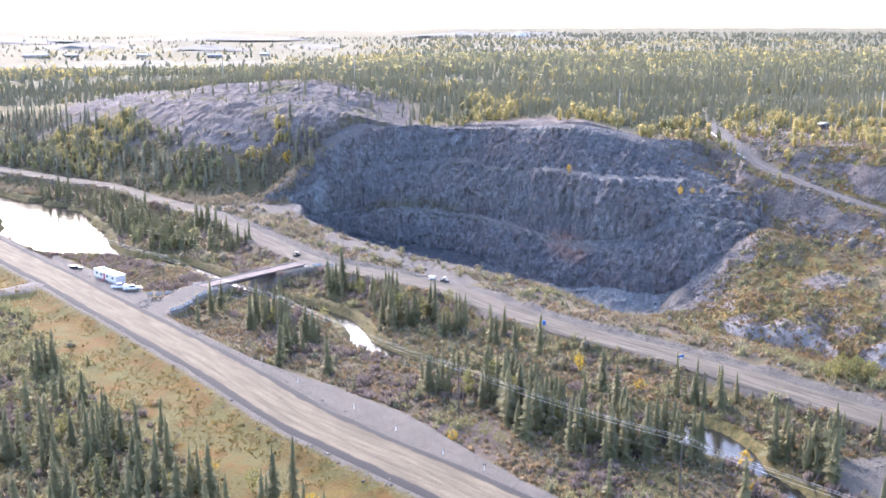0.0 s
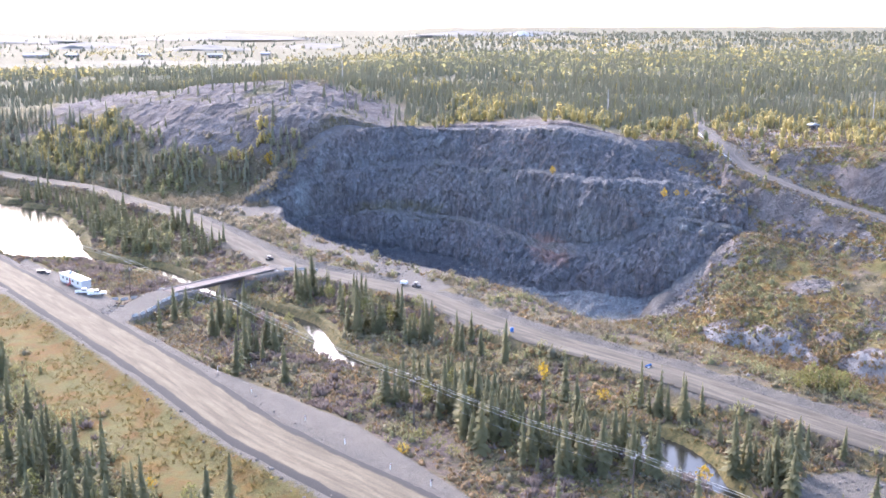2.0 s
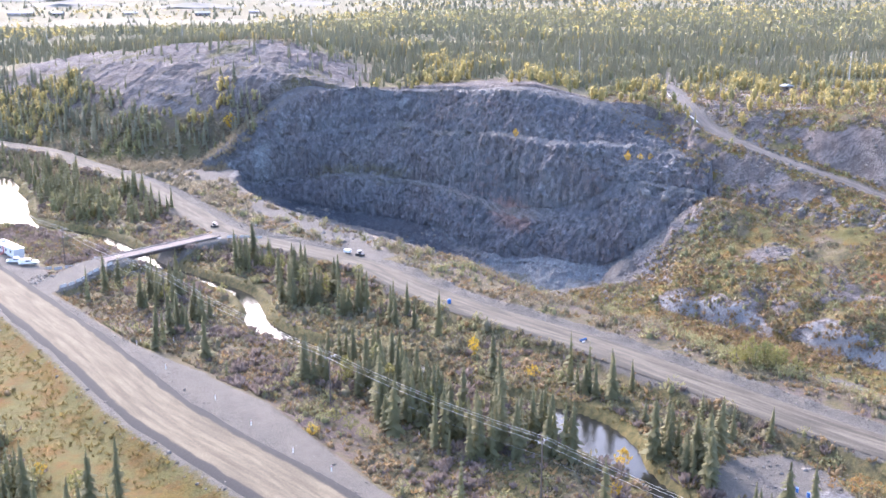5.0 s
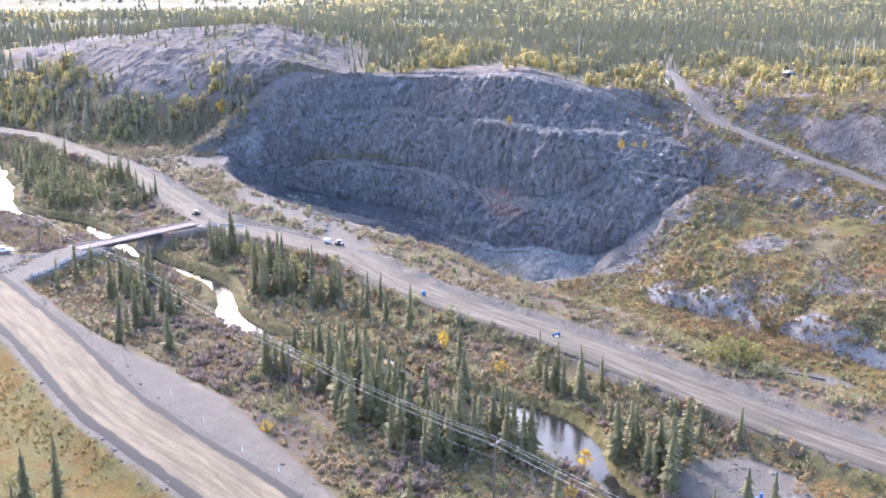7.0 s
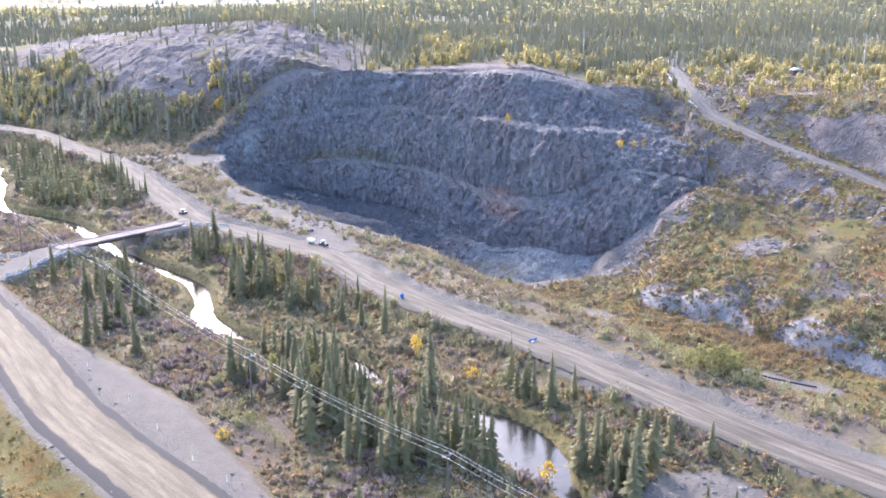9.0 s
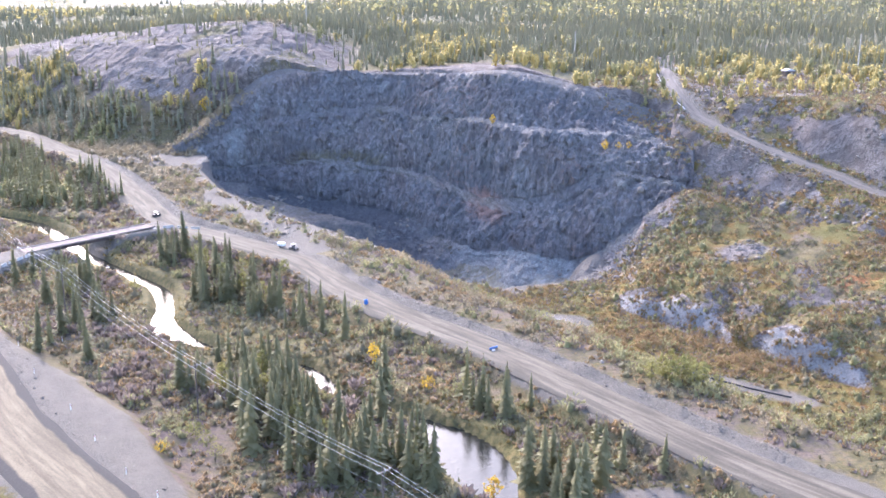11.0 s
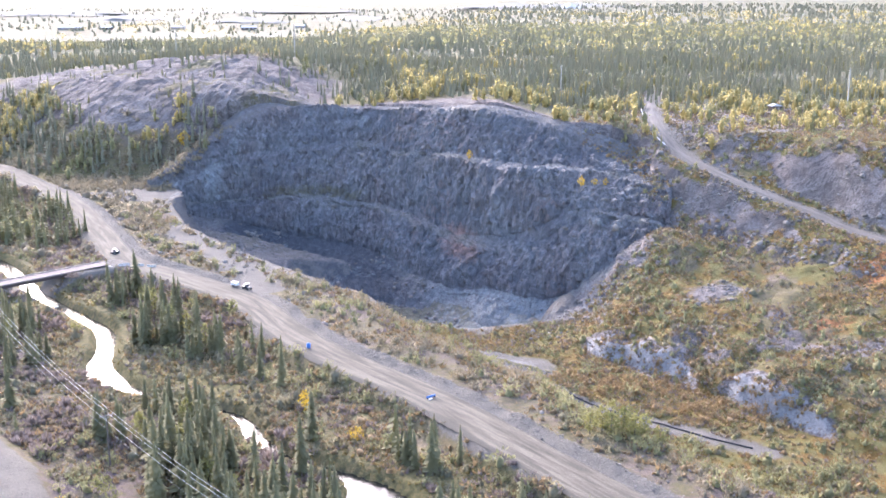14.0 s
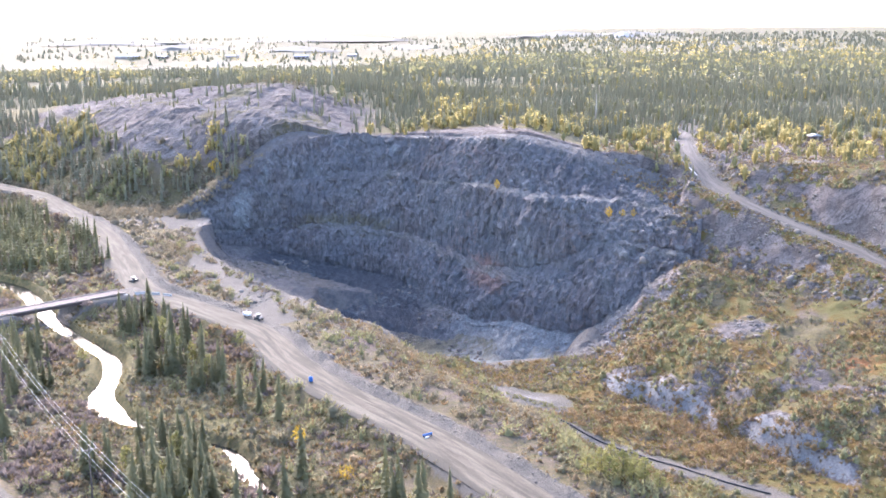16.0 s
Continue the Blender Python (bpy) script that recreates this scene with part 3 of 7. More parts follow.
def land(x, y, rough=True):
    """Height of the ground."""
    # valley and near bog
    z = -4.0 + 0.35 * fbm(x, y, 18, 3, 3)
    d1, z1, side1 = along(x, y, HAUL_ROAD)
    z = np.where(side1 < 0, z + 0.9 + 0.3 * vnoise(x, y, 40, 8), z)
    # hill to the north: foot, top and plateau
    foot, top, zt = np.interp(x, FOOT_X, FOOT_Y), np.interp(x, TOP_X, TOP_Y), np.interp(x, TOP_X, TOP_Z)
    top = np.maximum(top, foot + 16)
    far = np.maximum(y - top, 0)
    plateau = zt + (38 - zt) * smooth(0, 260, far) + 9 * np.exp(-((x + 75) / 110) ** 2 - ((y - 670) / 90) ** 2) * smooth(0, 60, far)
    plateau = plateau + 3.0 * fbm(x, y, 150, 3, 11) * smooth(20, 200, far)
    plateau = plateau - 22 * smooth(900, 1500, y) * smooth(100, -350, x) + 34 * smooth(1500, 4800, y) + 16 * smooth(1800, 4600, y) * smooth(200, -900, x)
    z = z + (plateau - z) * smooth(0, 1, np.clip((y - foot) / (top - foot), 0, 1)) ** 0.8
    # shelf where the pit road runs
    z = np.maximum(z, -1.2 - 0.10 * np.maximum(np.abs(x + 60) - 200, 0) - 3 * smooth(-2, -14, (y - np.interp(x, PIT_ROAD[:, 0], PIT_ROAD[:, 1]))))
    # basin beside the pit road, with a long slope down to it
    b = inside(x, y, BASIN)
    d2, _, _ = along(x, y, PIT_ROAD)
    slope_in = smooth(12, 84, d2 + 2 * fbm(x, y, 14, 3, 31)) * smooth(0, 20, b)
    slope_in = slope_in ** 0.85
    z = np.where(b > 0, np.minimum(z, z + (-24.5 + 0.7 * fbm(x, y, 20, 3, 32) - z) * slope_in), z)
    # hill to the east above the basin
    s = 0.74 * (x - 138) + 0.672 * (y - 316.5) + 3.5 * fbm(x, y, 22, 2, 5) + 1.6 * fbm(x, y, 6, 3, 6) + 1.2 * np.abs(vnoise(x + y, y - x, 9, 7))
    sharp = np.clip(np.interp(x, [98, 104, 116, 127, 133, 137, 140, 152, 160, 168], [0, 0.7, 1.0, 0.9, 0.15, 0.6, 1.0, 1.0, 0.5, 0.1]) * (0.9 + 0.5 * fbm(x, y, 11, 2, 22)), 0, 1)
    rise = np.interp(x, [98, 108, 130], [2.0, 5.5, 8.0]) * (sharp * smooth(0, 4.5, s) + (1 - sharp) * smooth(0, 32, s))
    east = -24.5 + rise + 0.10 * np.clip(s, 0, 30) + 0.205 * np.maximum(s - 30, 0) + 0.4 * np.maximum(s - 72, 0) + 8 * np.exp(-((x - 132) / 16) ** 2 - ((y - 415) / 16) ** 2)
    east = east + (1.0 * fbm(x, y, 30, 3, 21) + 0.8 * np.abs(fbm(x, y, 6, 3, 23)) + 0.3 * fbm(x, y, 2.6, 2, 24)) * smooth(0, 12, s) + 9 * smooth(438, 460, y + 0.3 * (x - 120)) * (1 - smooth(145, 180, x))
    east = np.minimum(east, plateau + 0 * x)
    ex = np.interp(y, [345, 365, 400, 440], [94, 100, 110, 124])
    e = smooth(ex - 10, ex + 10, x) * smooth(-80, -30, s)
    z = z + (east - z) * e * (1 - smooth(-25, 25, y - top))
    # the quarry floor, and the ground kept just behind the rock face
    rub = 0.7 * np.abs(fbm(x, y, 5, 3, 45)) - 0.2 + 0.5 * vnoise(x, y, 16, 49) if rough else 0
    for poly, level, width in ((STEP_C, np.interp(x, [-60, -20, 30, 100], [-16, -25, -30, -33]), np.interp(x, [74, 100], [9.0, 24.0])), (STEP_D, -39.5 + 0 * x, 12.0)):
        d = inside(x, y, poly)
        t = np.clip(d / width, 0, 1)
        z = np.where(d > 0, np.minimum(z, z + (level + rub - z) * (1 - (1 - t) ** 1.25)), z)
    if rough and len(FACE_UNDER):
        z = np.minimum(z, raster(FACE_UNDER, x, y, 1e3))
    # roads
    for line, half, soft in ((HAUL_ROAD, 8.5, 5), (PIT_ROAD, 5.4, 3.5), (BRIDGE_ROAD, 5.0, 4), (SIDE_ROAD, 4.0, 4), (TRACK, 3.2, 15)):
        d, zr, side = along(x, y, line)
        f = 1 - smooth(half, half + soft, d)
        if line is BRIDGE_ROAD:
            f = f * (1 - (1 - smooth(7, 12, np.hypot(x + 66, y - 343))))
        z = z + (zr - 0.12 - z) * f
    # gravel apron beside the haul road and the lot by the trailer
    a = np.where(side1 > 0, d1, 99)
    f = (1 - smooth(apron(x) - 3, apron(x) + 3, a)) * smooth(-150, -110, x) * (1 - smooth(25, 60, x))
    z = z + (-1.3 + 0.1 * fbm(x, y, 9, 2, 51) - z) * f
    # creek and pond
    dc, wc, _ = along(x, y, CREEK)
    dc = dc + (0.35 + 3.5 * smooth(6, 14, wc)) * vnoise(x, y, 9, 61) + 0.25 * vnoise(x, y, 3.5, 62)
    bed = 1 - smooth(wc + 0.2, wc + 2.2, dc)
    bridge_gap = np.where(np.hypot(x + 66, y - 345) < 22, 1.0, smooth(6, 10, along(x, y, BRIDGE_ROAD)[0]))
    z = z + (WATER - 0.8 - z) * bed * bridge_gap * (1 - smooth(8, 5, d1))
    if rough:
        crag = smooth(92, 104, x) * (1 - smooth(150, 185, x)) * smooth(422, 436, y) * (1 - smooth(505, 530, y)) * smooth(4, 9, along(x, y, TRACK)[0])
        z = z + crag * (1.0 * np.abs(fbm(x, y, 8, 3, 77)) + 0.5 * fbm(x, y, 2.6, 2, 78) - 0.4)
        round_pit = np.maximum(inside(x, y, RIM), inside(x, y, STEP_B))
        lip = smooth(-16, -2, round_pit) * smooth(3, -1, round_pit) * smooth(35, 50, x) * smooth(5, 14, along(x, y, TRACK)[0])
        z = z + lip * (0.8 * np.abs(fbm(x, y, 5, 3, 66)) + 0.4 * fbm(x, y, 2.2, 2, 67) - 0.2)
        talus = smooth(-20, -8, inside(x, y, STEP_C)) * smooth(84, 96, x) * smooth(366, 386, y) * smooth(4, 9, along(x, y, TRACK)[0])
        shoulder = np.exp(-((x + 68) / 20) ** 4 - ((y - 540) / 26) ** 4)
        z = z + np.maximum(0.5 * talus, shoulder) * (1.2 * np.abs(fbm(x, y, 5.5, 3, 68)) + 0.5 * fbm(x, y, 2.0, 2, 69) - 0.3)
        berm = np.exp(-((d2 - 7.5) / 1.6) ** 2) * (y > np.interp(x, PIT_ROAD[:, 0], PIT_ROAD[:, 1])) * smooth(-128, -112, x) * (1 - smooth(112, 122, x)) * smooth(6, 9, np.minimum(along(x, y, PAD)[0], along(x, y, SPUR)[0]))
        z = z + berm * (1.35 + 0.7 * fbm(x, y, 6, 2, 72)) + 0.45 * np.exp(-((d1 - 8.6) / 0.9) ** 2) * (0.8 + 0.5 * fbm(x, y, 5, 2, 73)) * (side1 * smooth(12, 30, np.hypot(x + 84, y - 305)) + (side1 < 0))
        z = z + 0.10 * fbm(x, y, 2.5, 2, 71) * smooth(8, 12, np.minimum(d1, along(x, y, PIT_ROAD)[0]))
        rocky = smooth(0.2, 0.6, (y - foot) / (top - foot)) * (1 - smooth(60, 140, far)) * (1 - smooth(-40, -10, x))
        z = z + rocky * (1.5 * np.abs(fbm(x + 0.6 * y, y - 0.4 * x, 13, 4, 75)) + 0.9 * fbm(x, y, 30, 3, 76) + 0.8 * np.abs(vnoise(x - 0.5 * y, y + 0.5 * x, 5.0, 79)) + 0.35 * vnoise(x, y, 2.6, 80))
    return z


FACE_POINTS, FACE_LEDGE, FACE_BAND, FACE_ROWS = shape_face()


def axis(lo, hi, fine, *spans):
    """Grid lines: close together inside the given spans, wider and wider outside."""
    v = [lo]
    while v[-1] < hi:
        p, step = v[-1], 1e9
        for a, b, s in spans:
            out = max(a - p, p - b, 0)
            step = min(step, s + 0.07 * out)
        v.append(p + max(step, fine))
    return np.array(v)


def sheet_object(name, verts, faces, material, attrs=None, flat=False):
    me = bpy.data.meshes.new(name)
    me.from_pydata(verts.tolist() if hasattr(verts, "tolist") else verts, [], faces.tolist() if hasattr(faces, "tolist") else faces)
    for key, rgb in (attrs or {}).items():
        la = me.color_attributes.new(key, "FLOAT_COLOR", "POINT")
        la.data.foreach_set("color", np.hstack([rgb, np.ones((len(rgb), 1))]).astype(np.float32).ravel())
    me.materials.append(material)
    if not flat:
        me.shade_smooth()
    return new(name, me)


def build_land():
    gx = axis(-3600, 3600, 0.3, (-90, 180, 1.25), (-205, -80, 1.7), (-225, 240, 2.4))
    gy = axis(-900, 4850, 0.3, (300, 400, 1.1), (400, 480, 1.5), (205, 312, 1.4), (520, 650, 1.6), (165, 680, 2.4))
    X, Y = np.meshgrid(gx, gy)
    x, y = X.ravel(), Y.ravel()
    z = land(x, y)
    nx, ny = len(gx), len(gy)
    # zones that the materials read
    Z = z.reshape(ny, nx)
    sy, sx = np.gradient(Z, gy, gx)
    steep = np.hypot(sx, sy).ravel()
    foot, top = np.interp(x, FOOT_X, FOOT_Y), np.interp(x, TOP_X, TOP_Y)
    d1, _, side1 = along(x, y, HAUL_ROAD)
    d2, _, side2 = along(x, y, PIT_ROAD)
    d3, _, _ = along(x, y, TRACK)
    db, _, _ = along(x, y, BRIDGE_ROAD)
    basin = inside(x, y, BASIN)
    pit = np.maximum(np.maximum(inside(x, y, RIM), inside(x, y, STEP_B)), inside(x, y, STEP_C))
    s = 0.74 * (x - 138) + 0.672 * (y - 316.5)
    dome = smooth(0.25, 0.6, (y - foot) / (top - foot)) * (1 - smooth(50, 110, y - top)) * (1 - smooth(-25, 0, x)) * smooth(-285, -235, x)
    east = smooth(98, 110, x) * smooth(0, 5, s)
    rock = np.clip(dome * (0.85 + 0.45 * fbm(x, y, 24, 4, 81)), 0, 1)
    rock = np.maximum(rock, east * smooth(0.6, 1.0, steep))
    rock = np.maximum(rock, 1.4 * slabs(x) * smooth(-2, 1, s) * smooth(9, 6, s + 3 * fbm(x, y, 8, 2, 98)))
    rock = np.maximum(rock, east * smooth(0.55, 0.9, fbm(x, y, 22, 3, 82)) * 0.7)
    rock = np.maximum(rock, 1.1 * smooth(np.minimum(-11 + 7 * fbm(x, y, 9, 2, 97), -4), -3, pit) * smooth(84, 96, x) * smooth(366, 386, y))
    rock = np.maximum(rock, 1.5 * smooth(-10, -5, pit) * smooth(440, 470, y))
    rock = np.maximum(rock, 0.85 * smooth(1, -1, pit) * smooth(-24, -10, pit) * smooth(-20, 0, x) * smooth(455, 480, y))
    rock = np.maximum(rock, 0.8 * np.exp(-((x - 142) / 13) ** 2 - ((y - 376) / 9) ** 2))
    bare = smooth(128, 145, x) * (1 - smooth(230, 270, x)) * smooth(455, 475, y) * (1 - smooth(535, 575, y))
    rock = np.maximum(rock, bare * (0.5 + 0.5 * smooth(-0.3, 0.4, fbm(x, y, 17, 3, 96))))
    rock = np.maximum(rock, 0.45 * smooth(0.25, 0.6, fbm(x, y, 60, 3, 84)) * smooth(470, 500, y) * smooth(620, 560, y) * smooth(130, 150, x))
    gravel = 1 - smooth(apron(x) - 2.5, apron(x) + 1.5, np.where(side1 > 0, d1, 99))
    gravel = np.maximum(gravel, 1 - smooth(7.5, 9.5, d1))
    gravel = np.maximum(gravel, 1 - smooth(np.where(side2 > 0, 7.4, 4.9), np.maximum(np.where(side2 > 0, 9.8, 7.0) + 2.5 * fbm(x, y, 12, 2, 83), np.where(side2 > 0, 7.9, 5.4)), d2))
    gravel = np.maximum(gravel, 1 - smooth(5, 8, db))
    gravel = np.maximum(gravel, 1 - smooth(4, 6.5, along(x, y, SIDE_ROAD)[0]))
    gravel = np.maximum(gravel, 0.9 * (1 - smooth(2.5, 7.5 + 4 * smooth(460, 480, y), d3)) * smooth(650, 560, y))
    gravel = np.maximum(gravel, 0.8 * smooth(-8, -2, pit + 3 * fbm(x, y, 10, 2, 89)) * smooth(-95, -80, x) * (1 - smooth(450, 500, y) * smooth(-30, 0, x)) * (1 - smooth(80, 95, x)))
    gravel = np.maximum(gravel, np.maximum(1.0 - smooth(4, 7, along(x, y, SPUR)[0]), 1 - smooth(4.5, 7.5, along(x, y, PAD)[0] + 2 * fbm(x, y, 9, 2, 90))))
    gravel = np.maximum(gravel, 0.75 * (1 - smooth(18, 26, np.hypot((x + 80) / 1.2, y - 492))))
    gravel = np.maximum(gravel, (1 - smooth(9, 17, np.hypot((x - 88) / 0.9, (y - 187) / 1.1))))
    bog = np.where(side1 < 0, smooth(8.6, 10, d1), 0) * (1 - 0.75 * smooth(24, 44, d1)) * (1 - smooth(600, 700, y))
    bog = np.maximum(bog, smooth(10, 26, basin) * 0.9)
    bog = np.maximum(bog, east * 0.85 * smooth(-0.6, 0.1, fbm(x, y, 18, 3, 88)) * smooth(500, 470, y))
    bog = np.maximum(bog, 0.85 * smooth(-46, -26, s) * smooth(3, -2, s) * smooth(100, 115, x))
    bog = np.maximum(bog, 0.9 * np.exp(-((x - 48) / 62) ** 2 - ((y - 815) / 40) ** 2))
    tail = 0.8 * smooth(1450, 1600, y) * smooth(-200, -330, x) * (1 - smooth(1950, 2150, y)) + smooth(2000, 2300, y) * smooth(100, -300, x) * 0.8 * smooth(0.25, 0.6, fbm(x / 3.0, y, 200, 3, 91))
    tail = np.maximum(tail, 0.7 * smooth(3700, 4100, y) * smooth(0.0, 0.4, fbm(x / 4.0, y, 400, 2, 92)))
    pale = np.maximum(tail * 0.62 + 0.25 * tail * fbm(x, y, 60, 3, 93), 0.9 * np.exp(-((x - 350) / 120) ** 2 - ((y - 2450) / 90) ** 2))
    gravel = np.maximum(gravel, 0.95 * np.exp(-((x - 80) / 13) ** 4 - ((y - 340) / 13) ** 4))
    gravel = np.maximum(gravel, 0.9 * np.exp(-(along(x, y, PIPE_BED)[0] / 5) ** 2))
    pale = np.maximum(pale, 1.15 * slabs(x) * smooth(-2, 1, s) * smooth(8, 5, s + 3 * fbm(x, y, 8, 2, 98)) * smooth(0.25, 0.6, steep))
    pale = np.maximum(pale, 0.45 * smooth(0.7, 1.2, steep) * smooth(98, 106, x) * smooth(14, 6, np.abs(s - 2)))
    pale = np.maximum(pale, 0.62 * np.exp(-((x - 81) / 9) ** 2 - ((y - 342) / 8) ** 2))
    pale = np.maximum(pale, 0.8 * np.exp(-((x - 95) / 11) ** 2 - ((y - 180) / 10) ** 2))
    dc0, wc0, _ = along(x, y, CREEK)
    below_road = smooth(40, 20, d2) * (x > 5) * (side2 < 0)
    shrub = np.clip(0.6 - 0.45 * below_road + 0.5 * fbm(x, y, 35, 3, 85), 0, 1) * np.where((side1 > 0) & (y < 560), 1, 0.4) * (0.35 + 0.65 * smooth(4, 18, dc0 - wc0 + 5 * fbm(x, y, 12, 2, 99)))
    rust = np.clip(0.9 * np.exp(-((x - 205) / 26) ** 2 - ((y - 372) / 14) ** 2) + 0.6 * np.exp(-((x - 168) / 14) ** 2 - ((y - 345) / 8) ** 2), 0, 1)
    q_pale = np.maximum.reduce([0.7 * np.exp(-((x + 66) / 6) ** 2 - ((y - 512) / 12) ** 2), smooth(-31, -34, z) * smooth(20, 45, x), 0.6 * np.exp(-((x - 112) / 10) ** 2 - ((y - 438) / 4) ** 2),
                                0.7 * np.exp(-((x + 52) / 3) ** 2 - ((y - 532) / 6) ** 2), 0.35 * smooth(0.2, 0.6, fbm(x, y, 22, 3, 86))])
    q_rust = np.maximum(0.95 * np.exp(-((x - 58) / 17) ** 2 - ((y - 464) / 14) ** 2) * smooth(4, -6, z) * smooth(-26, -20, z), 0.4 * smooth(0.3, 0.6, fbm(x, y, 40, 3, 87)))
    rocks_in = smooth(1, 5, pit)
    pale = pale * (1 - rocks_in) + q_pale * rocks_in
    rust = rust * (1 - rocks_in) + q_rust * rocks_in
    gravel = gravel * (1 - rocks_in) + rocks_in * smooth(0.9, 0.5, steep)
    # inside the pit bog carries painted shade for the deep west floor
    bog = bog * (1 - rocks_in) + rocks_in * smooth(-6, -13, z) * (1 - smooth(15, 45, x))
    # where the far ground colour is evened out to imitate haze
    far_haze = smooth(8, 40, y - top) * (1 - rock)
    za = np.stack([rock, gravel, bog], 1)
    zb = np.stack([shrub, pale, rust], 1)
    i = np.arange(nx * ny).reshape(ny, nx)
    quads = np.stack([i[:-1, :-1], i[:-1, 1:], i[1:, 1:], i[1:, :-1]], -1).reshape(-1, 4)
    kind = np.where((pit > 0.5)[quads].all(1), 1, np.where(((dome > 0.35) & (pit <= 0.5))[quads].all(1), 2, 0))
    verts = np.stack([x, y, z], 1)
    made = []
    for k, name, mat in ((0, "ground", M_GROUND), (1, "quarry_floor", M_QUARRY), (2, "rock_hill", M_GROUND)):
        f = quads[kind == k]
        used, back = np.unique(f, return_inverse=True)
        ob = sheet_object(name, verts[used], back.reshape(-1, 4), mat, {"zone_a": za[used], "zone_b": zb[used], "far_haze": np.repeat(far_haze[used][:, None], 3, 1)}, k > 0)
        made.append(ob)
    tagged(made[0], "autumn bog, moss and scrub ground with gravel patches", "ground", "", "structure")
    tagged(made[1], "grey rubble floor and front slope of an open quarry pit", "quarry floor", "", "structure")
    tagged(made[2], "bare rounded pinkish grey bedrock hill with cracks", "rock hill", "", "structure")
    return Z, gx, gy


def build_face():
    """The stepped rock face as one mesh, with the zones that its material reads."""
    p, L, B = FACE_POINTS, FACE_LEDGE, FACE_BAND
    x, y, z = p.T
    i = np.arange(len(p)).reshape(FACE_ROWS, FACE_STATIONS)
    quads = np.stack([i[:-1, :-1], i[1:, :-1], i[1:, 1:], i[:-1, 1:]], -1).reshape(-1, 4)
    top = smooth(1.2, 0.7, B)
    gravel = np.clip(L * (0.85 + 0.4 * fbm(x, y, 9, 2, 441)), 0, 1) * (1 - top)
    part_down = B - np.floor(B)
    # loose rubble tone on each crest, also painting in the skylight it catches
    lit_crest_rubble = smooth(0.32, 0.05, part_down + 0.12 * noise3(p, 9.0, 444)) * (L < 0.3)
    gravel = np.maximum(gravel, 0.6 * lit_crest_rubble * smooth(-0.3, 0.3, noise3(p, 12.0, 445)))
    gravel = gravel * (1 - 0.85 * (np.abs(B - 2.5) < 0.6) * smooth(8, -15, x)) * (1 - 0.8 * (np.abs(B - 4.5) < 0.6) * smooth(64, 72, x) * smooth(102, 94, x))
    # shade put into the colour of the deep west end of the floor
    pit_shade = smooth(5.6, 6.3, B) * smooth(42, 20, x) * smooth(-62, -45, x)
    pale = np.maximum.reduce([0.75 * smooth(5.7, 6.2, B) * smooth(34, 48, x) * (1 - 0.55 * smooth(88, 98, x)), 0.75 * np.exp(-((x + 63) / 7) ** 2 - ((y - 520) / 12) ** 2) * smooth(1.5, 2.2, B) * smooth(5.5, 4.5, B),
                              0.7 * np.exp(-((x + 55) / 3) ** 2 - ((z - 14) / 7) ** 2), 0.6 * np.exp(-((x - 112) / 9) ** 2 - ((z - 1) / 3) ** 2), 0.7 * np.exp(-((x - 6) / 4) ** 2 - ((z - 26) / 4) ** 2),
                              0.6 * np.exp(-((x + 20) / 5) ** 2 - ((z - 28) / 2) ** 2), 0.4 * smooth(0.25, 0.6, noise3(p, 14.0, 442))])
    rust = np.maximum.reduce([0.95 * np.exp(-((x - 56) / 12) ** 2 - ((z + 15) / 7) ** 2), 0.55 * np.exp(-((x - 8) / 8) ** 2 - ((z - 31) / 2) ** 2), 0.45 * np.exp(-((x - 92) / 11) ** 2 - ((z - 4) / 7) ** 2), 0.42 * smooth(0.1, 0.5, noise3(p, 22.0, 443)) * smooth(-10, 30, x)])
    moss = top * 0.5 + 0.7 * np.exp(-((B - 3.9) / 0.25) ** 2) * smooth(30, 0, x) * smooth(-50, -30, x)
    za, zb = np.stack([top, gravel, pit_shade], 1), np.stack([moss, pale, rust], 1)
    ob = sheet_object("quarry_wall", p, quads, M_QUARRY, {"zone_a": za, "zone_b": zb}, True)
    return tagged(ob, "stepped grey blasted rock face of an open quarry pit", "quarry wall", "", "structure")


build_face()
LAND_Z, LAND_X, LAND_Y = build_land()


def ground_z(x, y):
    """Height of the built sheet at plan points."""
    x, y = np.atleast_1d(np.asarray(x, float)), np.atleast_1d(np.asarray(y, float))
    i = np.clip(np.searchsorted(LAND_X, x) - 1, 0, len(LAND_X) - 2)
    j = np.clip(np.searchsorted(LAND_Y, y) - 1, 0, len(LAND_Y) - 2)
    u = (x - LAND_X[i]) / (LAND_X[i + 1] - LAND_X[i])
    v = (y - LAND_Y[j]) / (LAND_Y[j + 1] - LAND_Y[j])
    low = (LAND_Z[j, i] * (1 - u) + LAND_Z[j, i + 1] * u) * (1 - v) + (LAND_Z[j + 1, i] * (1 - u) + LAND_Z[j + 1, i + 1] * u) * v
    return np.maximum(low, raster(FACE_OVER, x, y, -1e3) - 0.25)


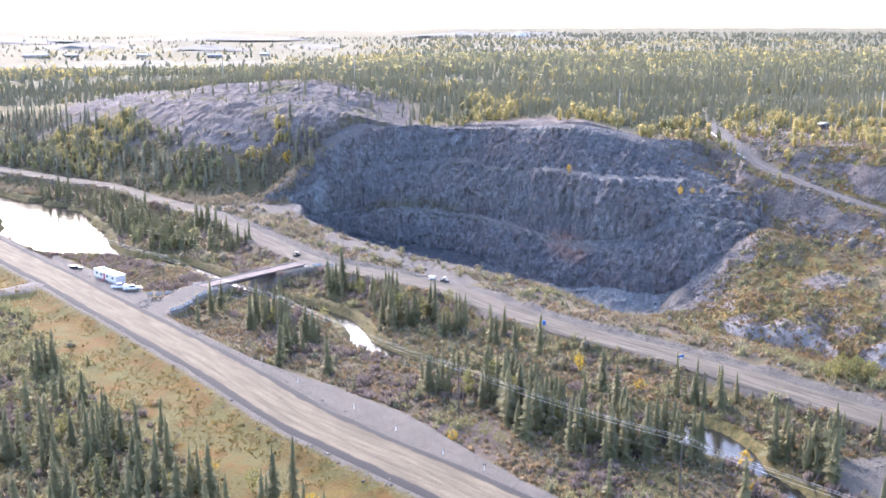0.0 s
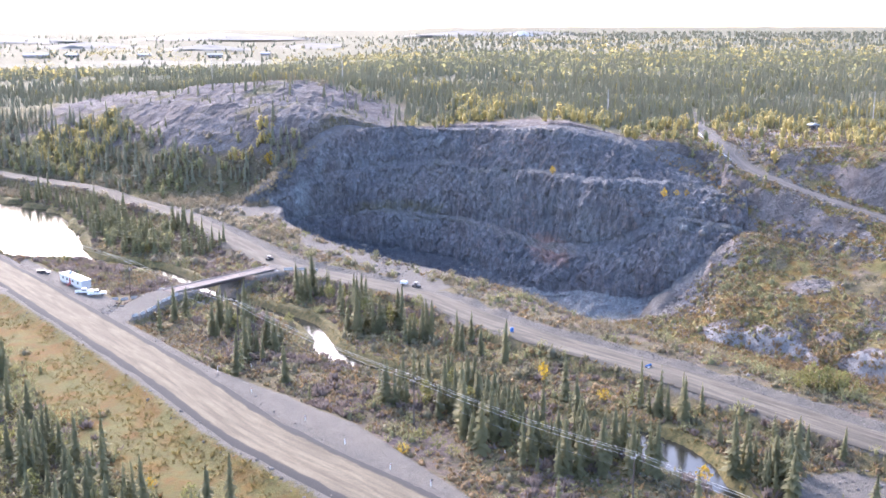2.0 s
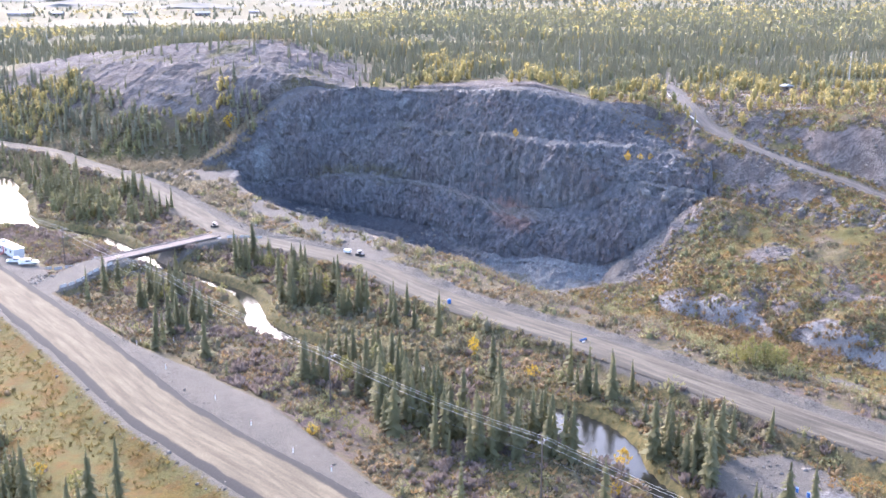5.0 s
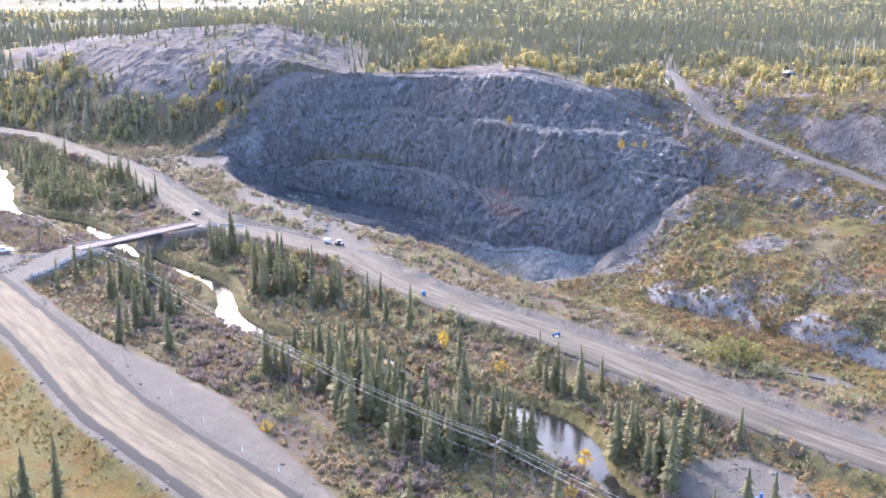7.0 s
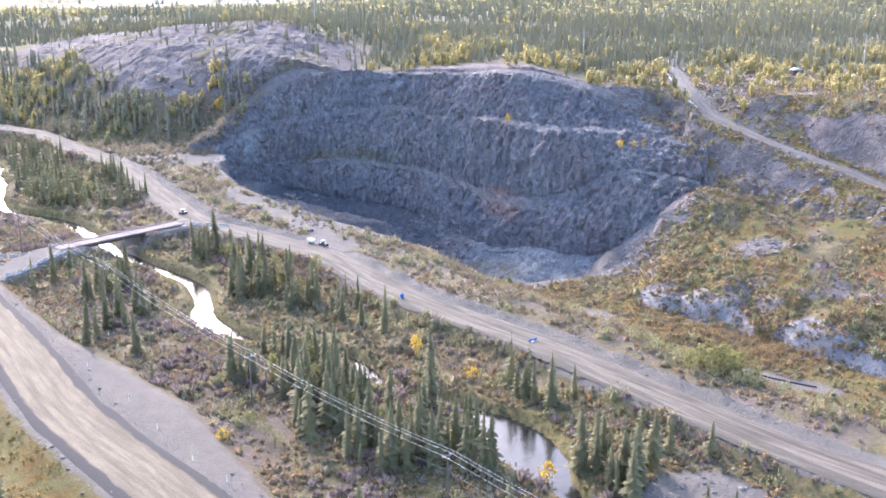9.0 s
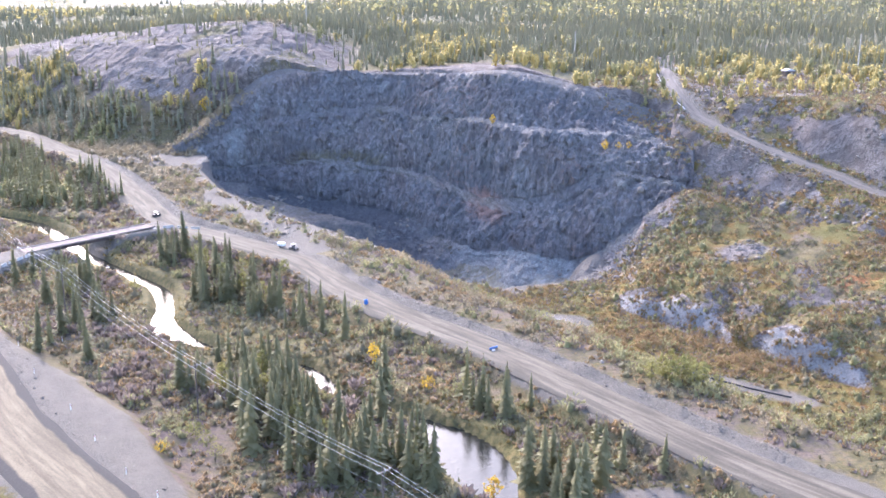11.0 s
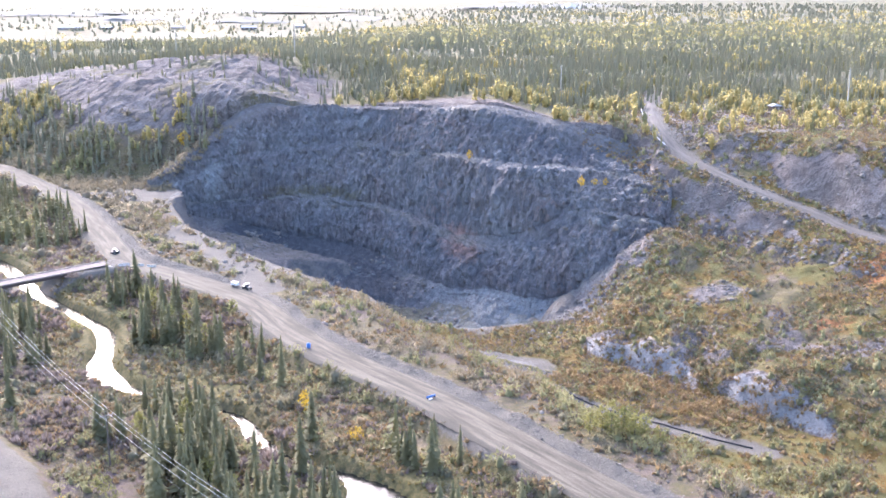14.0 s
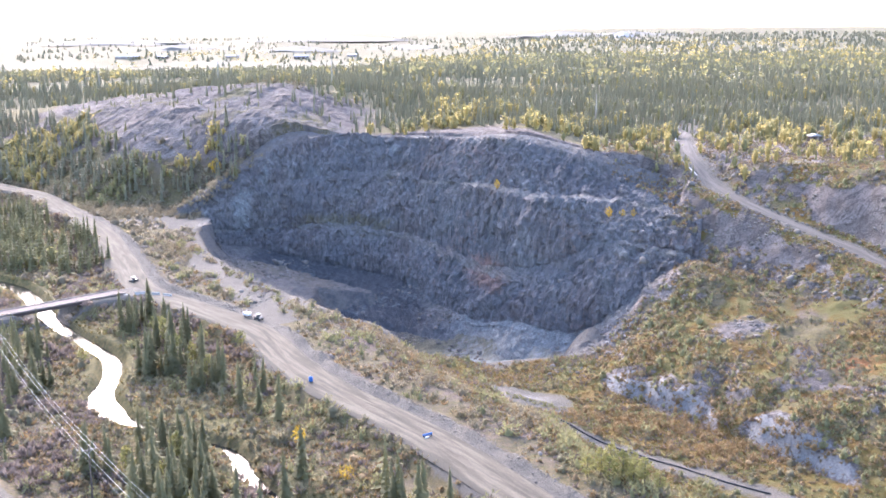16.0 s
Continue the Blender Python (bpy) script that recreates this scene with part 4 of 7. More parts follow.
def ribbon(name, line, offsets, lifts, material, label, category, uneven=0.0, width=None):
    """A strip that follows a plan line; offsets are across it, lifts above it."""
    t = np.gradient(line[:, :2], axis=0)
    t /= np.linalg.norm(t, axis=1)[:, None]
    nrm = np.stack([-t[:, 1], t[:, 0]], 1)
    run = np.concatenate([[0], np.cumsum(np.linalg.norm(np.diff(line[:, :2], axis=0), axis=1))])
    verts, uvs = [], []
    m = len(offsets)
    for k, p in enumerate(line):
        for o, l in zip(offsets, lifts):
            o2 = o * (1 if width is None else width[k])
            if uneven:
                o2 = o2 + uneven * float(vnoise(np.array(run[k] + o), np.array(o * 9.0), 9.0, 5)) * (abs(o) > 0.6 * abs(offsets[0]))
            verts.append((p[0] + nrm[k, 0] * o2, p[1] + nrm[k, 1] * o2, p[2] + l))
            uvs.append((o2, run[k]))
    faces = [(k * m + j, k * m + j + 1, (k + 1) * m + j + 1, (k + 1) * m + j) for k in range(len(line) - 1) for j in range(m - 1)]
    faces = [f[::-1] for f in faces]
    me = bpy.data.meshes.new(name)
    me.from_pydata(verts, [], faces)
    uv = me.uv_layers.new(name="UVMap")
    for loop in me.loops:
        uv.data[loop.index].uv = uvs[loop.vertex_index]
    me.materials.append(material)
    me.shade_smooth()
    return tagged(new(name, me), label, category, "", "structure")


ribbon("haul_road", HAUL_ROAD, [-7.2, -6.0, -4.6, -2.5, 0, 2.5, 4.6, 6.0, 7.2], [-0.12, 0.12, 0.06, 0.09, 0.12, 0.09, 0.06, 0.16, -0.12], M_ROAD, "wide pale tan packed gravel haul road", "road", 0.5)
ribbon("quarry_road", PIT_ROAD, [-5.7, -4.8, -3.4, -1.7, 0, 1.7, 3.4, 4.8, 5.7], [-0.14, 0.05, 0.06, 0.03, 0.08, 0.03, 0.06, 0.05, -0.14], M_PITROAD, "grey gravel quarry road beside the pit", "road", 0.7)
ribbon("side_road", SIDE_ROAD, [-3.4, -2.2, 0, 2.2, 3.4], [-0.1, 0.05, 0.09, 0.05, -0.1], M_TRACK, "short grey gravel side road onto the bog", "road", 0.4)
ribbon("track", TRACK[TRACK[:, 1] < 566], [-2.2, -1.5, 0, 1.5, 2.2], [-0.1, 0.06, 0.1, 0.06, -0.1], M_TRACK, "narrow dusty gravel track on the slope", "track", 0.4)


def build_water():
    rows = CREEK[(CREEK[:, 1] > 60)]
    t = np.gradient(rows[:, :2], axis=0)
    t /= np.linalg.norm(t, axis=1)[:, None]
    nrm = np.stack([-t[:, 1], t[:, 0]], 1)
    half = (rows[:, 2] + 3.2)[:, None]
    a, b = rows[:, :2] + nrm * half, rows[:, :2] - nrm * half
    n = len(rows)
    verts = np.vstack([np.hstack([a, np.full((n, 1), WATER)]), np.hstack([b, np.full((n, 1), WATER)])])
    faces = [(k, k + n, k + n + 1, k + 1) for k in range(n - 1)]
    tagged(sheet_object("water", verts, np.array(faces), M_WATER), "still creek water and pond mirroring the bright sky", "water", "", "structure")


build_water()

# ---- plants ----
rng = np.random.default_rng(7)


def fast_mesh(name, verts, tris, materials, mat_index=None, tint=None):
    me = bpy.data.meshes.new(name)
    me.vertices.add(len(verts))
    me.vertices.foreach_set("co", np.ascontiguousarray(verts, np.float32).ravel())
    me.loops.add(tris.size)
    me.loops.foreach_set("vertex_index", np.ascontiguousarray(tris, np.int32).ravel())
    me.polygons.add(len(tris))
    me.polygons.foreach_set("loop_start", np.arange(0, tris.size, 3, dtype=np.int32))
    if mat_index is not None:
        me.polygons.foreach_set("material_index", np.ascontiguousarray(mat_index, np.int32))
    if tint is not None:
        la = me.color_attributes.new("tint", "FLOAT_COLOR", "POINT")
        la.data.foreach_set("color", np.repeat(np.asarray(tint, np.float32)[:, None], 4, 1).ravel())
    for m in materials:
        me.materials.append(m)
    me.update(calc_edges=True)
    me.validate()
    return me


def trunk_shape(height, r0, r1, sides, bend, r):
    """A tapered, slightly bent trunk."""
    v, f = [], []
    levels = 4
    for k in range(levels):
        h = k / (levels - 1)
        rad = r0 + (r1 - r0) * h
        ox, oy = bend * math.sin(2.1 * h + r.random()), bend * math.sin(1.7 * h)
        for a in range(sides):
            t = 2 * math.pi * a / sides
            v.append((ox + rad * math.cos(t), oy + rad * math.sin(t), height * h - 0.03 * (k == 0)))
    for k in range(levels - 1):
        for a in range(sides):
            b = (a + 1) % sides
            p, q = k * sides, (k + 1) * sides
            f += [(p + a, p + b, q + b), (p + a, q + b, q + a)]
    return np.array(v, float), np.array(f, int)


def spruce_crown(tiers, blades, r, slim=0.13, core=0.5):
    """Tiers of folded, drooping boughs round a narrow core; one unit high."""
    v, f = [], []

    def tri(*p):
        f.append((len(v), len(v) + 1, len(v) + 2))
        v.extend(p)

    for k in range(tiers):
        h = 0.06 + 0.93 * (k / (tiers - 1)) ** 0.92
        rad = slim * (1.03 - h) ** 0.75 * (0.75 + 0.5 * r.random()) + 0.006
        if h > 0.9:
            rad *= 0.6
        off = r.random() * 6.28
        for j in range(blades):
            a = off + 6.283 * (j + 0.5 * r.random()) / blades
            rr = rad * (0.35 + 1.0 * r.random())
            ca, sa = math.cos(a), math.sin(a)
            w = rr * 0.32 + 0.004
            base = (0, 0, h + 0.012)
            left = (0.55 * rr * ca - w * sa, 0.55 * rr * sa + w * ca, h - 0.018)
            right = (0.55 * rr * ca + w * sa, 0.55 * rr * sa - w * ca, h - 0.018)
            tip = (rr * ca, rr * sa, h - 0.03 - 0.25 * rr * r.random())
            tri(base, left, tip)
            tri(base, tip, right)
    # core
    n = 5
    for a in range(n):
        t, u = 6.283 * a / n, 6.283 * (a + 1) / n
        c = slim * core
        tri((c * math.cos(t), c * math.sin(t), 0.05), (c * math.cos(u), c * math.sin(u), 0.05), (0, 0, 0.96))
    return np.array(v, float), np.array(f, int)


def leafy_crown(clumps, leaves, r, wide=0.34, low=0.25, leaf=0.07, core=False):
    """Leaf clumps spread over a few limbs, with gaps between them."""
    v, f = [], []
    if core:
        rings = ((low + 0.05, 0.2), (0.4 + 0.1 * r.random(), 0.5), (0.7, 0.32))
        v.append(np.array([0, 0, 0.88]))
        for hh, k in rings:
            v += [np.array([wide * k * (0.75 + 0.5 * r.random()) * math.cos(1.571 * a), wide * k * (0.75 + 0.5 * r.random()) * math.sin(1.571 * a), hh]) for a in range(4)]
        for a in range(4):
            b = (a + 1) % 4
            f += [(1 + a, 1 + b, 5 + b), (1 + a, 5 + b, 5 + a), (5 + a, 5 + b, 9 + b), (5 + a, 9 + b, 9 + a), (9 + a, 9 + b, 0)]
    for _ in range(clumps):
        while True:
            p = r.random(3) * 2 - 1
            if 0.12 < p @ p < 1.0:
                break
        z = low + (1 - low) * (0.5 + 0.5 * p[2])
        shape = math.sin(math.pi * min(max((z - low) / (1 - low), 0.04), 0.97)) ** 0.6
        c = np.array([p[0] * wide * shape, p[1] * wide * shape, z])
        for _ in range(leaves):
            o = c + (r.random(3) - 0.5) * leaf * 2.6
            a, b = r.normal(size=3), r.normal(size=3)
            a /= np.linalg.norm(a)
            b -= a * (a @ b)
            b /= np.linalg.norm(b)
            s = leaf * (0.6 + 0.8 * r.random())
            n = len(v)
            v += [o + a * s, o + b * s * 0.6, o - a * s, o - b * s * 0.6]
            f += [(n, n + 1, n + 2), (n, n + 2, n + 3)]
    return np.array(v, float), np.array(f, int)


def bush_shape(cards, r, wide=0.62, leaf=0.10, core=0.66):
    """A lumpy low dome with leaf sprays standing out all over it; one unit high."""
    v, f = [], []
    sides, squash = 4, 0.7 + 0.6 * r.random()
    rings = [(0.0, 0.92), (0.42, 0.9), (0.72, 0.62), (0.8, 0.1)]
    v.append((0.08 * r.normal(), 0.08 * r.normal(), core + 0.1 * r.random()))
    for rad, hh in rings[1:]:
        o = r.random()
        for a in range(sides):
            t = 6.283 * (a + o) / sides
            k = rad * wide * core * (0.6 + 0.7 * r.random())
            v.append((k * math.cos(t) * squash, k * math.sin(t), core * hh * (0.55 + 0.5 * r.random()) - 0.12 * (hh < 0.2)))
    for a in range(sides):
        f.append((0, 1 + a, 1 + (a + 1) % sides))
        for k in range(2):
            p, q, b = 1 + k * sides, 1 + (k + 1) * sides, (a + 1) % sides
            f += [(p + a, q + a, q + b), (p + a, q + b, p + b)]
    for _ in range(cards):
        t, e = 6.283 * r.random(), math.asin(r.random() ** 0.8)
        k = 0.6 + 0.55 * r.random()
        o = np.array([math.cos(t) * math.cos(e) * wide * k * squash, math.sin(t) * math.cos(e) * wide * k, 0.05 + 0.8 * math.sin(e) * k])
        a, b = 0.8 * r.normal(size=3) + np.array([0.9 * math.cos(t), 0.9 * math.sin(t), 1.4]), r.normal(size=3)
        a /= np.linalg.norm(a)
        b -= a * (a @ b)
        b /= np.linalg.norm(b)
        s = leaf * (0.7 + 0.8 * r.random())
        n = len(v)
        v += [tuple(o + a * s * 1.5), tuple(o + b * s * 0.5), tuple(o - a * s), tuple(o - b * s * 0.5)]
        f += [(n, n + 1, n + 2), (n, n + 2, n + 3)]
    return np.array(v, float), np.array(f, int)


def twig_bush(stems, r, wide=0.75):
    """A dome of upright brushy twig tufts on the ground, one unit high."""
    v, f = [], []
    for _ in range(stems):
        a, d = r.random() * 6.283, math.sqrt(r.random()) * wide
        hgt = (1.0 - 0.62 * (d / wide) ** 2) * (0.7 + 0.45 * r.random())
        bx, by = 0.55 * d * math.cos(a), 0.55 * d * math.sin(a)
        tx, ty = d * math.cos(a) + 0.1 * r.normal(), d * math.sin(a) + 0.1 * r.normal()
        b = r.random() * 3.14
        w = 0.07 + 0.09 * r.random()
        cx, cy = w * math.cos(b), w * math.sin(b)
        n = len(v)
        v += [(bx, by, -0.05), (0.5 * (bx + tx) + cx, 0.5 * (by + ty) + cy, hgt * 0.6), (tx, ty, hgt), (0.5 * (bx + tx) - cx, 0.5 * (by + ty) - cy, hgt * 0.66)]
        f += [(n, n + 1, n + 2), (n, n + 2, n + 3)]
    return np.array(v, float), np.array(f, int)


def strew(name, shapes, xy, height, width, materials, label, category, mat_index=None, tint=None, sink=0.05):
    """Many plants in one mesh: each takes one of the shapes, turned and scaled."""
    xy = np.asarray(xy)
    near = (xy[:, 0] > -0.5 * xy[:, 1] - 12) & (xy[:, 0] < 0.40 * xy[:, 1] + 52) & (xy[:, 1] > 150)
    xy, height, width = xy[near], height[near], width[near]
    n = len(xy)
    if n == 0:
        return None
    z = ground_z(xy[:, 0], xy[:, 1]) - sink
    ang, pick = rng.random(n) * 6.283, rng.integers(0, len(shapes), n)
    tint = rng.random(n) if tint is None else tint
    V, F, T, Mi, base = [], [], [], [], 0
    for k, (sv, sf, sm) in enumerate(shapes):
        ids = np.nonzero(pick == k)[0]
        if not len(ids):
            continue
        c, s = np.cos(ang[ids])[:, None], np.sin(ang[ids])[:, None]
        w, h = width[ids][:, None], height[ids][:, None]
        px = (sv[None, :, 0] * c - sv[None, :, 1] * s) * w + xy[ids, 0][:, None]
        py = (sv[None, :, 0] * s + sv[None, :, 1] * c) * w + xy[ids, 1][:, None]
        pz = sv[None, :, 2] * h + z[ids][:, None]
        V.append(np.stack([px, py, pz], -1).reshape(-1, 3))
        F.append((sf[None] + (np.arange(len(ids)) * len(sv))[:, None, None] + base).reshape(-1, 3))
        T.append(np.repeat(tint[ids], len(sv)))
        Mi.append(np.tile(sm, len(ids)))
        base += len(ids) * len(sv)
    me = fast_mesh(name, np.vstack(V), np.vstack(F), materials, np.concatenate(Mi), np.concatenate(T))
    return tagged(new(name, me), label, category, "", "stuff")


def with_trunk(crown, trunk):
    """Joins a crown (material 0) and a trunk (material 1) into one shape."""
    if trunk is None:
        return crown[0], crown[1], np.zeros(len(crown[1]), int)
    return np.vstack([crown[0], trunk[0]]), np.vstack([crown[1], trunk[1] + len(crown[0])]), np.concatenate([np.zeros(len(crown[1]), int), np.ones(len(trunk[1]), int)])


def spread(box, share, spacing, keep):
    """One random plan point in each cell of `spacing` metres, kept by the chance keep(x, y) times share."""
    x0, x1, y0, y1 = box
    nx, ny = int((x1 - x0) / spacing), int((y1 - y0) / spacing)
    gx, gy = np.meshgrid(np.arange(nx), np.arange(ny))
    x = x0 + (gx.ravel() + rng.random(nx * ny)) * spacing
    y = y0 + (gy.ravel() + rng.random(nx * ny)) * spacing
    ok = rng.random(nx * ny) < keep(x, y) * share
    return np.stack([x[ok], y[ok]], 1)


def plan_distances():
    """Distances to roads, creek and quarry, once, on a grid of the plan."""
    gx, gy = np.arange(-340, 346, 1.25), np.arange(130, 665, 1.25)
    X, Y = np.meshgrid(gx, gy)
    x, y = X.ravel(), Y.ravel()
    d1, _, s1 = along(x, y, HAUL_ROAD)
    d2, _, s2 = along(x, y, PIT_ROAD)
    dc, wc, _ = along(x, y, CREEK)
    pit = np.maximum(np.maximum(inside(x, y, RIM), inside(x, y, STEP_B)), inside(x, y, STEP_C))
    layers = (d1, s1, d2, s2, along(x, y, TRACK)[0], along(x, y, BRIDGE_ROAD)[0], dc - wc, pit, along(x, y, SIDE_ROAD)[0], along(x, y, SPUR)[0], along(x, y, PAD)[0], along(x, y, PIPE_BED)[0])
    return gx, gy, [v.reshape(X.shape) for v in layers]


PLAN_X, PLAN_Y, PLAN = plan_distances()


def plan(k, x, y):
    i = np.clip(np.round((x - PLAN_X[0]) / 1.25).astype(int), 0, len(PLAN_X) - 1)
    j = np.clip(np.round((y - PLAN_Y[0]) / 1.25).astype(int), 0, len(PLAN_Y) - 1)
    return PLAN[k][j, i]


def clearances(x, y):
    d1, side, d2, side2, d3, db, dc, pit, ds = (plan(k, x, y) for k in range(9))
    free = (d1 > 9.5) & (d2 > np.where(side2 < 0, 5.5 + 1.0 * vnoise(x, y, 6, 93), 9.4 + 1.2 * vnoise(x, y, 6, 93))) & (d3 > 4.5) & (db > 6) & (dc > 2.4 + 1.6 * smooth(280, 300, y) + 1.0 * vnoise(x, y, 8, 95)) & (pit < np.where((x > 84) & (y > 372), -1.5, -2.0)) & (ds > 5)
    free &= ~((side > 0) & (d1 < apron(x) + 1.5 + 1.5 * vnoise(x, y, 7, 96)) & (x > -150))
    free &= np.hypot((x + 90) / 13, (y - 333.5) / 5.5) > 1
    free &= plan(11, x, y) > 3.2 + 1.5 * vnoise(x, y, 5, 97)
    free &= np.minimum(plan(9, x, y), plan(10, x, y) + 1.5) > 5.0 + 2 * vnoise(x, y, 7, 94)
    free &= np.hypot(x - 88, (y - 187) / 1.1) > 12
    free &= np.hypot((x - 80) / 12, (y - 340) / 12.5) > 1 + 0.25 * vnoise(x, y, 4, 91)
    free &= np.hypot((x - 142) / 12, (y - 376) / 8) > 0.7 + 0.7 * vnoise(x, y, 5, 92)
    return free, d1, side, d2, side2, dc


def blobs(x, y, *spots):
    """Soft stands: each spot is x, y, radius along x, radius along y."""
    v = np.zeros(x.shape)
    for cx, cy, rx, ry in spots:
        v = np.maximum(v, np.exp(-((x - cx) / rx) ** 4 - ((y - cy) / ry) ** 4))
    return v


def dome_part(x, y):
    foot, top = np.interp(x, FOOT_X, FOOT_Y), np.interp(x, TOP_X, TOP_Y)
    return smooth(0.3, 0.6, (y - foot) / (top - foot)) * (1 - smooth(60, 120, y - top)) * (1 - smooth(-30, 5, x)) * smooth(-285, -235, x)


# shapes
r0 = np.random.default_rng(3)
SPRUCE_FAR = [with_trunk(spruce_crown(4, 3, r0, 0.18), None) for _ in range(4)]
SPRUCE_MID = [with_trunk(spruce_crown(9, 5, r0, 0.18, 0.45), trunk_shape(0.3, 0.016, 0.01, 4, 0.0, r0)) for _ in range(5)]
SPRUCE_TINY = [with_trunk(spruce_crown(3, 3, r0, 0.19), None) for _ in range(3)]
LEAFY_FAR = [with_trunk(leafy_crown(15, 2, r0, 0.31, 0.0, 0.10, True), trunk_shape(0.4, 0.010, 0.006, 3, 0.01, r0)) for _ in range(4)]
LEAFY_TINY = [with_trunk(leafy_crown(7, 1, r0, 0.30, 0.0, 0.19), None) for _ in range(3)]
BUSH = [with_trunk(bush_shape(20, r0, 0.66, 0.125), None) for _ in range(8)]
BUSH_LOW = [with_trunk(bush_shape(13, r0, 0.75, 0.145), None) for _ in range(6)]
BUSH_TALL = [with_trunk(bush_shape(46, r0, 0.6, 0.088, 0.5), None) for _ in range(8)]
TWIGS = [with_trunk(twig_bush(30, r0), None) for k in range(6)]



def tuft_shape(r):
    v, f = [], []
    for _ in range(6):
        a, t = r.random() * 6.283, r.random() * 6.283
        n = len(v)
        c, w = 0.35 * r.random(), 0.22
        bx, by = c * math.cos(a), c * math.sin(a)
        v += [(bx - w * math.cos(t), by - w * math.sin(t), -0.1), (bx + w * math.cos(t), by + w * math.sin(t), -0.1), (bx + 0.4 * math.cos(a), by + 0.4 * math.sin(a), 0.7 + 0.4 * r.random())]
        f.append((n, n + 1, n + 2))
    return np.array(v, float), np.array(f, int)


TUFT = [with_trunk(tuft_shape(r0), None) for _ in range(4)]

# stands of spruce by the creek and on the bog, each a tree of its own
STANDS = ((-33, 338, 7, 7), (-18, 320, 6, 5), (-10, 300, 8, 6), (5, 292, 6, 6), (14, 281, 5, 6), (-52, 300, 5, 7), (-40, 283, 4, 4), (9, 253, 9, 7), (13, 238, 8, 8), (21, 223, 9, 9), (33, 209, 9, 8), (40, 205, 8, 7), (50, 199, 4, 4),
          (78, 193, 7, 7), (70, 202, 4, 4), (84, 176, 8, 6), (-2, 238, 4, 4), (-70, 196, 12, 12), (-58, 176, 14, 14), (-40, 172, 13, 14), (-82, 200, 12, 14), (-26, 168, 8, 8), (-92, 225, 7, 8), (62, 232, 5, 4), (-100, 250, 6, 6))


def side_of(x, y):
    return (plan(3, x, y) < 0) | (x < -100)


def build_spruces():
    xy = spread((-110, 95, 150, 345), 1.0, 1.9, lambda x, y: np.where(clearances(x, y)[0], np.where(side_of(x, y), (0.17 + 0.21 * (plan(1, x, y) > 0)) * blobs(x, y, *STANDS) + 0.012 * ((plan(1, x, y) > 0) | (plan(0, x, y) > 30)), 0), 0))
    order = np.argsort(xy[:, 1])
    xy = xy[order]
    proto = []
    for k in range(5):
        crown = spruce_crown(26, 8, r0, 0.128 + 0.025 * (k % 3), 0.32)
        trunk = trunk_shape(0.97, 0.017, 0.003, 6, 0.004, r0)
        proto.append((fast_mesh("crown", crown[0], crown[1], [M_SPRUCE_TREE]), fast_mesh("trunk", trunk[0], trunk[1], [M_BARK])))
    single = xy[np.linspace(0, len(xy) - 1, min(300, len(xy))).astype(int)]
    rest_mask = np.ones(len(xy), bool)
    rest_mask[np.linspace(0, len(xy) - 1, min(300, len(xy))).astype(int)] = False
    zz = ground_z(single[:, 0], single[:, 1])
    for (x, y), z in zip(single, zz):
        h = float(np.clip(rng.normal(9.6, 2.3), 4.0, 14.0))
        k = int(rng.integers(0, 5))
        root = new("spruce_tree")
        root.matrix_basis = pose(x, y, z - 0.08, rng.normal() * 1.5, rng.normal() * 1.5, rng.random() * 360) @ Matrix.Diagonal((h * (0.85 + 0.35 * rng.random()), h, h, 1))
        size = "tall" if h > 10.5 else "short" if h < 7.0 else "slender"
        tagged(root, size + " dark green black spruce standing on boggy ground", "spruce tree", "spruces by the creek")
        for nm, me in (("crown", proto[k][0]), ("trunk", proto[k][1])):
            ob = new(nm, me)
            ob.parent = root
    rest = xy[rest_mask]
    h = np.clip(rng.normal(8.6, 2.2, len(rest)), 3, 13)
    strew("spruce_stand", SPRUCE_MID, rest, h, h * (0.85 + 0.3 * rng.random(len(rest))), [M_SPRUCE, M_BARK], "dense stand of dark green spruce saplings", "spruce stand")


def spruce_tree_material():
    n = Nodes("spruce_boughs", 0.75, 0.0, 0.25)
    c = n.mix(n.random(), (0.19, 0.185, 0.10), (0.285, 0.265, 0.14))
    c = n.mix(n.math("MULTIPLY", n.island(), 0.5), c, (0.31, 0.28, 0.145))
    n.color(c)
    return n.translucent(c, 0.55).mat


M_SPRUCE_TREE = spruce_tree_material()
build_spruces()


def leafy_tree_material(name, a, b, c2):
    n = Nodes(name, 0.7, 0.0, 0.25)
    c = n.mix(n.random(), a, b)
    c = n.mix(n.math("MULTIPLY", n.island(), 0.6), c, c2)
    n.color(c)
    return n.translucent(c, 0.5).mat


M_GOLD_TREE = leafy_tree_material("golden_tree_leaves", (0.36, 0.26, 0.04), (0.52, 0.37, 0.04), (0.55, 0.33, 0.05))
M_TAWNY_TREE = leafy_tree_material("tawny_leaves", (0.24, 0.14, 0.05), (0.34, 0.20, 0.07), (0.36, 0.22, 0.09))
M_LIME_TREE = leafy_tree_material("pale_green_tree_leaves", (0.15, 0.165, 0.06), (0.26, 0.245, 0.09), (0.30, 0.26, 0.10))


